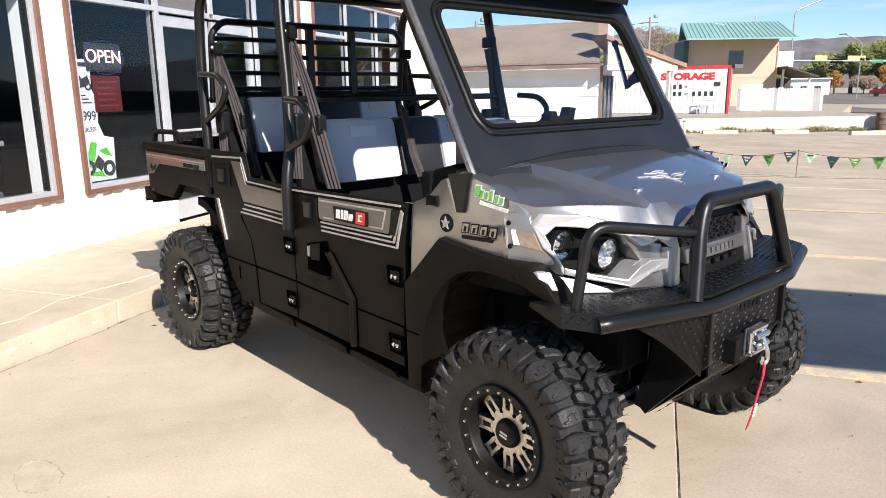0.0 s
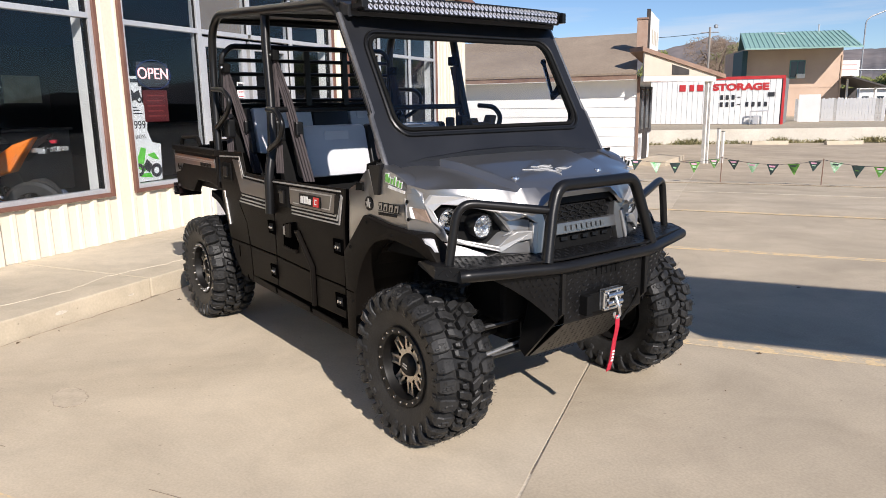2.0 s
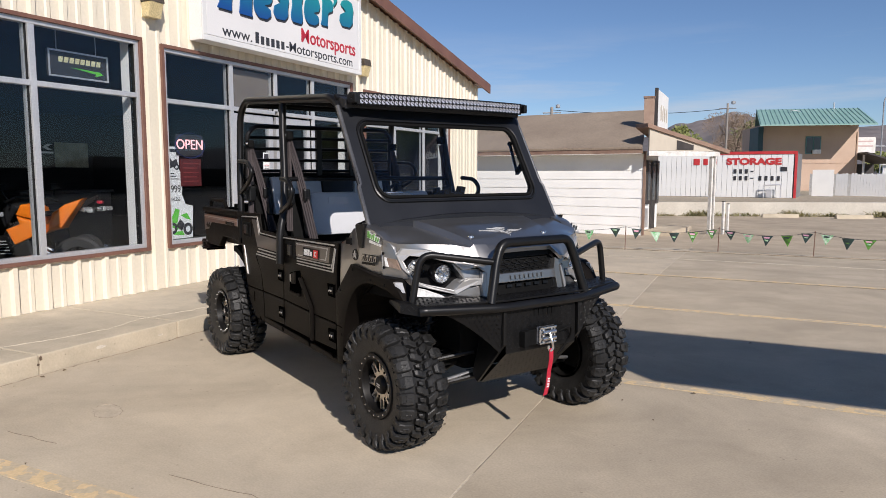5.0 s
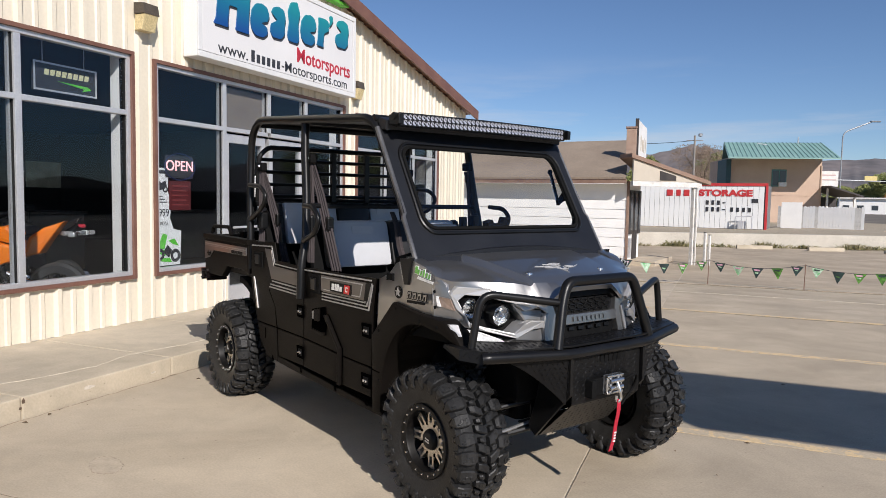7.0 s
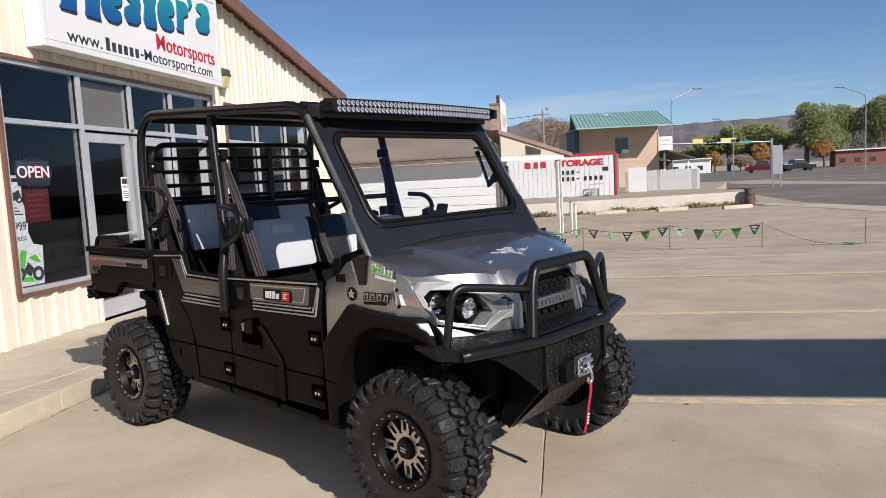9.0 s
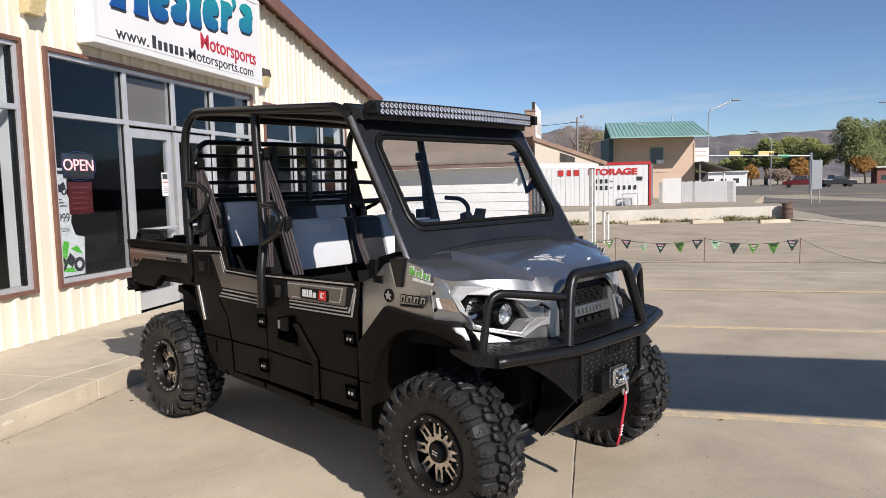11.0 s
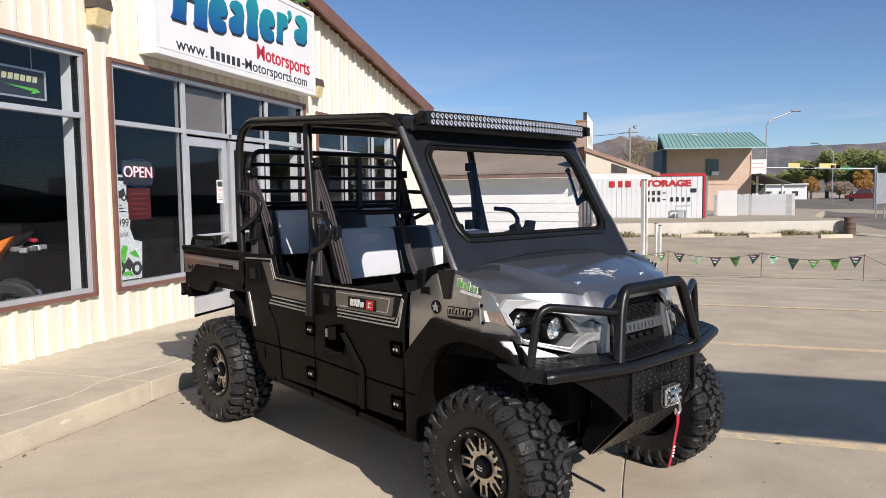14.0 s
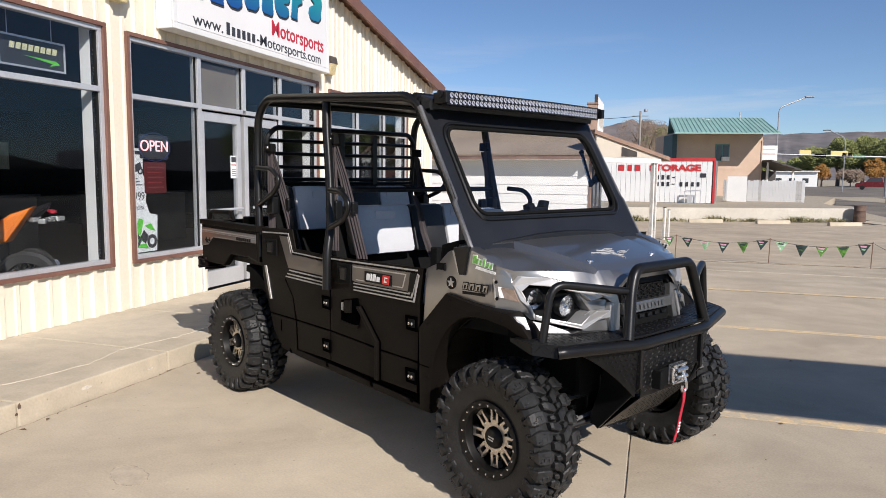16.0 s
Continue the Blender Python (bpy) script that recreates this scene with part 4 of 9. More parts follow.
# --- body sides, doors, fenders (both sides) ---
for sg in (-1, 1):
    Y = 0.70 * sg

    def out(a):
        return Y + a * sg

    def panel(name, pts, a, b, mat, parent=veh, label="", bevel=0.008, wrap=None):
        bm = B()
        prism(bm, pts, "y", out(a), out(b), bevel)
        if wrap:
            for k in range(12):
                bmesh.ops.bisect_plane(bm, geom=bm.verts[:] + bm.edges[:] + bm.faces[:], plane_co=(wrap[0] + 0.025 * k, 0, 0), plane_no=(1, 0, 0))
            for v in bm.verts:
                v.co.y -= sg * wrap[1] * max(0.0, v.co.x - wrap[0]) ** 1.4
        return part(name, bm, mat, parent, label, bool(wrap))

    # cargo bed side: black moulding with a painted band
    side_b = panel("bed_side", [(-1.81, 1.075), (-0.99, 1.07), (-0.985, 0.865), (-1.11, 0.885), (-1.36, 0.885), (-1.47, 0.80), (-1.81, 0.80)], -0.05, 0.0, PLASTIC, label="black moulded side of the cargo bed")
    panel("band", [(-1.80, 1.045), (-1.0, 1.04), (-1.0, 0.985), (-1.62, 0.982), (-1.70, 0.925), (-1.80, 0.91)], 0.0, 0.006, PAINT, side_b, "grey painted band", 0.002)
    panel("stripe", [(-1.79, 1.030), (-1.005, 1.025), (-1.005, 1.018), (-1.79, 1.023)], 0.005, 0.008, DECAL_S, side_b, "", 0)
    panel("stripe", [(-1.79, 1.016), (-1.005, 1.011), (-1.005, 1.008), (-1.79, 1.013)], 0.005, 0.008, DECAL_S, side_b, "", 0)
    panel("rail", [(-1.82, 1.10), (-0.98, 1.095), (-0.98, 1.06), (-1.82, 1.065)], -0.055, 0.012, PLASTIC, side_b, "", 0.006)
    bm = B()
    box(bm, -1.85, out(-0.12), 0.765, -1.74, out(-0.005), 0.812, 0.02)
    part("tail_lamp", bm, surf("smoked lens", (0.006, 0.003, 0.003), (0.009, 0.004, 0.004), 5, 0.35, spec=0.3), veh, "smoked dark tail lamp")
    # rear wheel well
    bm = B()
    pts = []
    for q in range(9):
        a = radians(15 + 70 * q / 8)
        pts.append((-1.24 + 0.50 * math.cos(a), 0.33 + 0.50 * math.sin(a)))
    inner = [(-1.24 + 0.44 * math.cos(radians(15 + 70 * q / 8)), 0.33 + 0.46 * math.sin(radians(15 + 70 * q / 8))) for q in range(8, -1, -1)]
    prism(bm, pts + inner, "y", out(-0.32), out(-0.03))
    part("wheel_well", bm, MATT, veh)
    # sunlit strut and quarter panel
    panel("rear_strut", [(-0.895, 0.86), (-0.868, 0.86), (-0.81, 0.66), (-0.832, 0.655)], -0.03, 0.004, PAINT, label="grey painted strut", bevel=0.003)
    qp = panel("quarter_panel", [(-0.925, 0.855), (-0.925, 0.80), (-0.872, 0.66), (-0.80, 0.47), (-0.72, 0.402), (-0.535, 0.365), (-0.535, 0.60), (-0.655, 0.80), (-0.66, 0.855)], -0.04, -0.012, GAP, label="black rear quarter panel")
    panel("cover", [(-0.93, 0.86), (-0.93, 0.80), (-0.875, 0.66), (-0.842, 0.574), (-0.545, 0.574), (-0.568, 0.70), (-0.655, 0.793), (-0.66, 0.86)], -0.012, -0.004, PLASTIC, qp, "", 0.003)
    panel("cover", [(-0.838, 0.566), (-0.80, 0.47), (-0.72, 0.40), (-0.532, 0.358), (-0.531, 0.42), (-0.543, 0.566)], -0.012, -0.004, PLASTIC, qp, "", 0.003)
    panel("clip_slot", [(-0.710, 0.545), (-0.700, 0.545), (-0.700, 0.478), (-0.710, 0.478)], -0.004, -0.002, GAP, qp, "", 0)
    # doors: an inner skin, black for the joints' shade, under separate moulded covers, with open joints between them
    rd = panel("rear_door", [(-0.92, 1.088), (-0.564, 1.098), (-0.529, 0.988), (-0.176, 0.978), (-0.176, 0.404), (-0.506, 0.398), (-0.512, 0.56), (-0.640, 0.808), (-0.92, 0.82)], -0.03, -0.008, GAP, label="black half-height rear door with a grey band")
    panel("upper_cover", [(-0.925, 1.092), (-0.56, 1.102), (-0.525, 0.992), (-0.172, 0.982), (-0.172, 0.573), (-0.520, 0.576), (-0.528, 0.605), (-0.556, 0.702), (-0.640, 0.802), (-0.925, 0.815)], -0.008, 0.0, PLASTIC, rd, "", 0.003)
    panel("lower_cover", [(-0.518, 0.567), (-0.172, 0.564), (-0.172, 0.404), (-0.506, 0.400)], -0.008, 0.0, PLASTIC, rd, "", 0.003)
    panel("band", [(-0.70, 1.055), (-0.605, 1.055), (-0.565, 0.955), (-0.20, 0.945), (-0.20, 0.865), (-0.60, 0.872)], 0.0, 0.006, PAINT_SHADED, rd, "grey painted band in a shaded tone", 0.002)
    panel("stripe", [(-0.91, 1.068), (-0.60, 1.078), (-0.555, 0.972), (-0.185, 0.962), (-0.185, 0.956), (-0.559, 0.966), (-0.604, 1.070), (-0.91, 1.060)], 0.0, 0.004, DECAL_S, rd, "", 0)
    for zo in (0.0, -0.022, -0.040):
        panel("stripe", [(-0.595 + zo, 0.862 + zo), (-0.19, 0.855 + zo), (-0.19, 0.848 + zo), (-0.592 + zo, 0.855 + zo)], 0.0, 0.005, DECAL_S, rd, "", 0)
    fd = panel("front_door", [(-0.156, 0.978), (0.602, 0.99), (0.576, 0.83), (0.566, 0.352), (-0.156, 0.404)], -0.03, -0.008, GAP, label="black half-height front door with a grey striped band")
    panel("upper_cover", [(-0.160, 0.982), (0.606, 0.995), (0.580, 0.83), (0.573, 0.547), (0.286, 0.551), (0.286, 0.588), (0.134, 0.748), (0.080, 0.742), (0.243, 0.576), (0.243, 0.556), (-0.160, 0.573)], -0.008, 0.0, PLASTIC, fd, "", 0.003)
    panel("lower_cover", [(-0.160, 0.564), (0.243, 0.548), (0.243, 0.392), (-0.160, 0.402)], -0.008, 0.0, PLASTIC, fd, "", 0.003)
    panel("lower_cover", [(0.286, 0.543), (0.572, 0.539), (0.568, 0.393), (0.286, 0.394)], -0.008, 0.0, PLASTIC, fd, "", 0.003)
    panel("band", [(0.05, 0.958), (0.52, 0.965), (0.545, 0.955), (0.50, 0.872), (0.08, 0.868), (0.05, 0.875)], 0.0, 0.006, PAINT_SHADED, fd, "grey painted band in a shaded tone", 0.002)
    panel("dark_flash", [(0.522, 0.962), (0.572, 0.966), (0.540, 0.872), (0.506, 0.872)], 0.004, 0.0065, DECAL_K, fd, "", 0)
    for pts in ([(0.06, 0.950), (0.488, 0.956), (0.488, 0.950), (0.06, 0.944)], [(0.488, 0.956), (0.495, 0.956), (0.470, 0.884), (0.463, 0.884)], [(0.085, 0.884), (0.463, 0.889), (0.463, 0.884), (0.085, 0.879)]):
        panel("stripe", pts, 0.005, 0.0075, DECAL_S, fd, "", 0)
    for k in range(3):
        e = 0.017 * k
        panel("stripe", [(0.06, 0.856 - e), (0.515 + e, 0.860 - e), (0.575 + e * 0.3, 0.965 - e * 0.2), (0.566 + e * 0.3, 0.965 - e * 0.2), (0.508 + e, 0.866 - e), (0.06, 0.862 - e)], 0.0, 0.005, DECAL_S, fd, "", 0)
    panel("stripe", [(-0.15, 0.972), (0.57, 0.983), (0.57, 0.976), (-0.15, 0.965)], 0.0, 0.005, DECAL_S, fd, "", 0)
    # handles, latches, hinges: hollows are proud plates, their shade put into the black
    for dr, x0, z0, x1, z1 in ((fd, -0.09, 0.85, 0.04, 0.955), (rd, -0.87, 0.93, -0.73, 1.03)):
        p = panel("handle_recess", [(x0, z1), (x1, z1), (x1, z0), (x0 + 0.02, z0)], 0.0, 0.010, MATT, dr, "", 0.004)
        panel("handle", [(x0 + 0.045, z1 - 0.02), (x1 - 0.03, z1 - 0.02), (x1 - 0.035, z0 + 0.02), (x0 + 0.05, z0 + 0.02)], 0.010, 0.022, SHINE, p, "", 0.004)
    p = panel("latch_recess", [(-0.050, 0.756), (0.02, 0.772), (0.098, 0.786), (0.122, 0.714), (0.100, 0.632), (0.050, 0.630), (-0.055, 0.640)], 0.0, 0.006, GAP, fd, "", 0.002)
    panel("tag", [(-0.046, 0.745), (-0.026, 0.750), (-0.029, 0.702), (-0.046, 0.704)], 0.006, 0.009, DECAL_S, p, "silver tag", 0)
    panel("lip", [(-0.055, 0.648), (0.055, 0.640), (0.105, 0.645), (0.098, 0.626), (0.048, 0.622), (-0.058, 0.632)], 0.0, 0.014, PLASTIC, p, "", 0.004)
    panel("latch", [(-0.012, 0.760), (0.050, 0.772), (0.046, 0.700), (-0.010, 0.694)], 0.006, 0.016, PLASTIC, p, "black metal latch", 0.003)
    for dr, x, z in ((fd, 0.538, 0.725), (fd, 0.538, 0.470), (rd, -0.19, 0.722), (rd, -0.19, 0.482)):
        p = panel("hinge", [(x - 0.050, z + 0.034), (x + 0.034, z + 0.036), (x + 0.034, z - 0.036), (x - 0.040, z - 0.034)], 0.0, 0.010, GAP, dr, "", 0.003)
        panel("hinge_leaf", [(x - 0.024, z + 0.020), (x + 0.024, z + 0.022), (x + 0.024, z - 0.018), (x - 0.022, z - 0.020)], 0.008, 0.013, MATT, p, "", 0.003)
        for e in (-0.012, 0.010):
            bm = B()
            lathe(bm, [(0.0078, 0.0), (0.0078, 0.006), (0.0, 0.009)], 10, "y", (x + e, 0, z))
            moved(bm, Matrix.Translation((0, out(0.012), 0)) @ Matrix.Diagonal((1, sg, 1, 1)))
            part("bolt", bm, CHROME, p)
    # raised rib that runs down the front door from the latch
    panel("rib", [(0.090, 0.742), (0.118, 0.745), (0.270, 0.586), (0.270, 0.388), (0.250, 0.388), (0.250, 0.576)], -0.008, 0.016, PLASTIC, fd, "", 0.006)
    # small black plates whose colour stands for the shade in the slots
    for x, z in ((-0.60, 0.372), (-0.21, 0.368), (0.20, 0.352), (0.52, 0.350)):
        panel("clip_slot", [(x - 0.012, z + 0.013), (x + 0.004, z + 0.014), (x + 0.014, z - 0.012), (x - 0.004, z - 0.012)], -0.006, -0.003, GAP, veh, "", 0)
    panel("sill", [(-0.72, 0.405), (0.56, 0.345), (0.66, 0.335), (0.66, 0.315), (0.56, 0.315), (-0.50, 0.352), (-0.72, 0.37)], -0.06, -0.006, PLASTIC, label="black lower sill")
    # brand marks as plain shapes
    plate = panel("door_badge", [(0.165, 0.936), (0.385, 0.936), (0.385, 0.882), (0.165, 0.882)], 0.006, 0.010, DECAL_K, fd, "black badge with a red corner", 0)
    for q, (w0, h0) in enumerate(((0.026, 0.034), (0.010, 0.036), (0.024, 0.036), (0.024, 0.026))):
        x0 = 0.182 + (0.0, 0.034, 0.052, 0.084)[q]
        panel("mark", [(x0 + 0.004, 0.892 + h0), (x0 + w0 + 0.004, 0.892 + h0), (x0 + w0, 0.892), (x0, 0.892)], 0.010, 0.012, DECAL_W, plate, "", 0)
    panel("mark", [(0.318, 0.932), (0.372, 0.932), (0.366, 0.886), (0.312, 0.886)], 0.010, 0.012, DECAL_R, plate, "red mark", 0)
    panel("mark", [(0.334, 0.922), (0.356, 0.922), (0.354, 0.916), (0.340, 0.916), (0.338, 0.902), (0.352, 0.902), (0.350, 0.896), (0.328, 0.896)], 0.012, 0.013, DECAL_W, plate, "white mark", 0)
    lettering("4x4", 0.058, Matrix.Translation((-1.70, out(0.007), 0.955)) @ pose(0, 0, 0, 90, 0, 0 if sg < 0 else 180), DECAL_K, "lettering", side_b, 0.0015)
    for q in range(7):
        panel("mark", [(-1.26 + q * 0.029, 1.008), (-1.238 + q * 0.029, 1.008), (-1.240 + q * 0.029, 0.986), (-1.262 + q * 0.029, 0.986)], 0.006, 0.008, DECAL_K, side_b, "", 0)

    # front fender: painted quarter above, black flare round the wheel
    ff = panel("front_fender", [(0.592, 0.72), (0.612, 0.995), (0.70, 1.03), (0.76, 1.085), (0.86, 1.12), (0.98, 1.085), (1.045, 1.048), (1.085, 1.010), (1.090, 0.95), (1.082, 0.90), (1.09, 0.845), (0.98, 0.87), (0.77, 0.895)], -0.09, -0.012, PAINT, label="grey painted front fender", bevel=0.014, wrap=(0.94, 0.75))
    arch = [(1.235, 0.72), (1.19, 0.765), (1.12, 0.80), (1.017, 0.820), (0.95, 0.818), (0.894, 0.806), (0.852, 0.788), (0.814, 0.762), (0.778, 0.726), (0.744, 0.680), (0.712, 0.618), (0.690, 0.547), (0.678, 0.45)]
    fl = panel("wheel_flare", [(0.588, 0.715), (0.77, 0.898), (0.97, 0.873), (1.128, 0.860), (1.192, 0.816), (1.245, 0.745)] + arch + [(0.672, 0.34), (0.60, 0.325)], -0.08, 0.012, PLASTIC, label="black plastic wheel arch flare", bevel=0.012, wrap=(1.0, 0.35))
    panel("seam", [(0.60, 0.545), (0.668, 0.543), (0.668, 0.538), (0.60, 0.540)], 0.011, 0.013, GAP, fl, "", 0)
    panel("pillar_foot", [(0.812, 1.108), (0.905, 1.118), (0.880, 0.992), (0.848, 0.990)], -0.02, 0.002, SHINE, ff, "black foot of the windscreen pillar", 0.004)
    panel("vent_trim", [(0.797, 1.09), (0.808, 1.092), (0.844, 0.995), (0.838, 0.99)], -0.014, -0.006, SILVER, ff, "", 0)
    # round star badge and model name as plain shapes
    bm = B()
    lathe(bm, [(0.030, 0.0), (0.030, 0.004), (0.0, 0.005)], 20, "y", (0.79, 0, 0.948))
    moved(bm, Matrix.Translation((0, out(-0.012), 0)) @ Matrix.Diagonal((1, sg, 1, 1)))
    bd = part("round_badge", bm, DECAL_K, ff)
    star = [(0.79 + (0.022 if q % 2 == 0 else 0.010) * math.sin(q * math.pi / 5), 0.948 + (0.022 if q % 2 == 0 else 0.010) * math.cos(q * math.pi / 5)) for q in range(10)]
    panel("mark", star, -0.008, -0.004, DECAL_S, bd, "", 0)
    for q in range(4):
        x = 0.862 + q * 0.040
        panel("mark", [(x + 0.004, 0.961), (x + 0.037, 0.963), (x + 0.029, 0.928), (x - 0.004, 0.926)], -0.012, -0.0092, DECAL_K, ff, "", 0)
        panel("mark", [(x + 0.007, 0.957), (x + 0.033, 0.959), (x + 0.027, 0.931), (x + 0.001, 0.930)], -0.012, -0.008, PAINT, ff, "", 0)
        panel("mark", [(x + 0.013, 0.949), (x + 0.024, 0.950), (x + 0.019, 0.932), (x + 0.009, 0.932)], -0.012, -0.0074, DECAL_K, ff, "", 0)
    panel("mark", [(0.862, 0.920), (1.00, 0.924), (0.998, 0.912), (0.862, 0.908)], -0.012, -0.009, DECAL_K, ff, "", 0)
    for q, wd in enumerate((0.020, 0.012, 0.011, 0.010, 0.012, 0.010)):
        x = 0.925 + q * 0.0205
        h = 0.032 if q in (0, 3) else 0.022
        ft = 1.050 - q * 0.0035
        panel("mark", [(x + 0.004, ft + h), (x + wd + 0.004, ft + h), (x + wd - 0.003, ft), (x - 0.003, ft)], -0.012, -0.0075, DECAL_G, ff, "green letter shape", 0)
        panel("mark", [(x, ft + h + 0.003), (x + wd + 0.006, ft + h + 0.003), (x + wd, ft - 0.003), (x - 0.006, ft - 0.003)], -0.012, -0.009, DECAL_W, ff, "", 0)
    panel("mark", [(0.945, 1.038), (1.06, 1.022), (1.055, 1.012), (0.94, 1.026)], -0.012, -0.008, DECAL_W, ff, "white script line", 0)
    bm = B()
    box(bm, 0.70, out(-0.012), 1.0, 0.75, out(-0.004), 1.03, 0.003)
    part("side_marker", bm, MATT, ff)
    for x, z in ((0.655, 0.745), (0.80, 0.872), (0.99, 0.842), (1.10, 0.828), (0.66, 0.50)):
        bm = B()
        lathe(bm, [(0.007, 0.0), (0.007, 0.004), (0.0, 0.006)], 10, "y", (x, 0, z))
        moved(bm, Matrix.Translation((0, out(0.011) - sg * 0.35 * max(0, x - 1.0) ** 1.4, 0)) @ Matrix.Diagonal((1, sg, 1, 1)))
        part("bolt", bm, MATT, fl)
    # inner liner of the front wheel
    bm = B()
    li = [(1.05 + 0.41 * math.cos(radians(a)), 0.42 + 0.43 * math.sin(radians(a))) for a in range(84, 200, 12)]
    lo = [(1.05 + 0.395 * math.cos(radians(a)), 0.42 + 0.415 * math.sin(radians(a))) for a in range(192, 83, -12)]
    prism(bm, li + lo, "y", out(-0.40), out(-0.06))
    part("wheel_liner", bm, PLASTIC, veh)

# --- chassis, floor and inner walls ---
# the low front box is a black filler added to keep the underbody dark
for nm, dims, bv in (("frame_rail", (-1.75, -0.36, 0.36, 1.10, 0.36, 0.46), 0.02), ("floor_pan", (-0.95, -0.64, 0.38, 0.68, 0.64, 0.44), 0.01), ("firewall", (0.66, -0.40, 0.40, 0.72, 0.40, 1.06), 0.01),
                    ("radiator_box", (0.70, -0.34, 0.46, 1.24, 0.34, 0.80), 0.02), ("belly_block", (0.60, -0.25, 0.34, 1.16, 0.25, 0.50), 0.03), ("rear_gearcase", (-1.6, -0.25, 0.28, -0.9, 0.25, 0.46), 0.03), ("engine_cover", (-1.70, -0.40, 0.44, -0.95, 0.40, 0.84), 0.02)):
    bm = B()
    box(bm, *dims, bv)
    part(nm, bm, MATT, veh)
for sg in (-1, 1):
    for a, b, r in (((1.22, 0.20, 0.33), (1.08, 0.55, 0.26), 0.016), ((0.98, 0.20, 0.33), (1.08, 0.55, 0.26), 0.016), ((1.20, 0.22, 0.45), (1.08, 0.54, 0.40), 0.014),
                    ((-1.24, 0.2, 0.32), (-1.24, 0.56, 0.32), 0.03), ((-1.05, 0.25, 0.40), (-1.24, 0.54, 0.27), 0.018)):
        bm = B()
        tube(bm, [(a[0], a[1] * sg, a[2]), (b[0], b[1] * sg, b[2])], r)
        part("suspension_arm", bm, SHINE, veh)
for sg in (-1, 1):
    bm = B()
    tube(bm, [(1.05, 0.50 * sg, 0.30), (1.02, 0.33 * sg, 0.72)], 0.022)
    k = 26
    tube(bm, [(1.05 - 0.03 * q / k * 3 / 3 + 0.038 * math.cos(q * 1.25), (0.49 - 0.15 * q / k) * sg + 0.038 * math.sin(q * 1.25), 0.34 + 0.34 * q / k) for q in range(k)], 0.007, 6)
    part("shock_absorber", bm, SHINE, veh)
    bm = B()
    tube(bm, [(1.20, 0.16 * sg, 0.35), (1.16, 0.50 * sg, 0.30)], 0.010)
    part("tie_rod", bm, surf("dull zinc", (0.28, 0.28, 0.28), (0.36, 0.36, 0.36), 8, 0.4, metal=0.8) if sg < 0 else bpy.data.materials["dull zinc"], veh, "dull zinc steering rod")
bm = B()
box(bm, -1.80, -0.66, 0.84, -0.99, 0.66, 0.87)
box(bm, -1.02, -0.66, 0.87, -0.98, 0.66, 1.09, 0.01)
part("bed_floor", bm, PLASTIC, veh)
for sg in (-1, 1):
    bm = B()
    tube(bm, rounded([(-1.78, 0.655 * sg, 1.09), (-1.76, 0.65 * sg, 1.155), (-1.45, 0.65 * sg, 1.160), (-1.40, 0.65 * sg, 1.10)], 0.03), 0.014, 8)
    part("bed_rail", bm, PLASTIC, veh, smooth=True)
bm = B()
box(bm, -1.38, -0.60, 1.06, -1.30, 0.60, 1.135, 0.01)
part("bed_divider", bm, PLASTIC, veh)
bm = B()
box(bm, -1.84, -0.66, 0.80, -1.79, 0.66, 1.09, 0.012)
part("tailgate", bm, PLASTIC, veh, "black tailgate")

# --- hood and nose ---
def nose_x(y):
    return float(np.interp(abs(y), (0, 0.17, 0.30, 0.385, 0.46, 0.53, 0.60, 0.665), (1.355, 1.35, 1.335, 1.305, 1.258, 1.205, 1.145, 1.06)))


def hood_z(x, y):
    """Height of the hood: a raised middle that narrows forwards, a step down, and sides that fall to the fenders."""
    a = abs(y)
    w = float(np.interp(x, (0.83, 1.25, 1.4), (0.40, 0.29, 0.27)))
    zc = float(np.interp(x, (0.83, 1.0, 1.1, 1.2, 1.255, 1.275, 1.31, 1.36), (1.135, 1.11, 1.085, 1.058, 1.040, 1.026, 1.008, 0.972))) - 0.006 * (a / 0.4) ** 2
    ze = float(np.interp(x, (0.83, 0.95, 1.03, 1.1, 1.3), (1.105, 1.08, 1.05, 1.01, 0.985)))
    drop = float(np.interp(x, (0.83, 1.2, 1.3), (0.028, 0.030, 0.012)))
    if a <= w:
        return zc
    if a <= w + 0.018:
        return zc - drop * (a - w) / 0.018
    t = (a - w - 0.018) / (0.665 - w - 0.018)
    zs = zc - drop
    return zs + (ze - zs) * t ** 1.5 + 0.012 * math.sin(math.pi * t)


rows = []
vs_ = [0.0, 0.15, 0.3, 0.45, 0.6, 0.75, 0.88, 0.97, 1.0, 1.05, 1.08, 1.15, 1.25, 1.35, 1.45, 1.55, 1.65, 1.75, 1.85, 1.93, 2.0]
vs_ = [-v for v in vs_[:0:-1]] + vs_
def front_z(y):
    """Height of the line where the hood's front meets the lamp frames and the grille."""
    return float(np.interp(abs(y), (0.0, 0.17, 0.20, 0.25, 0.312, 0.36, 0.431, 0.512, 0.605, 0.665), (0.992, 0.989, 0.965, 0.930, 0.922, 0.938, 0.972, 0.998, 1.004, 0.97)))


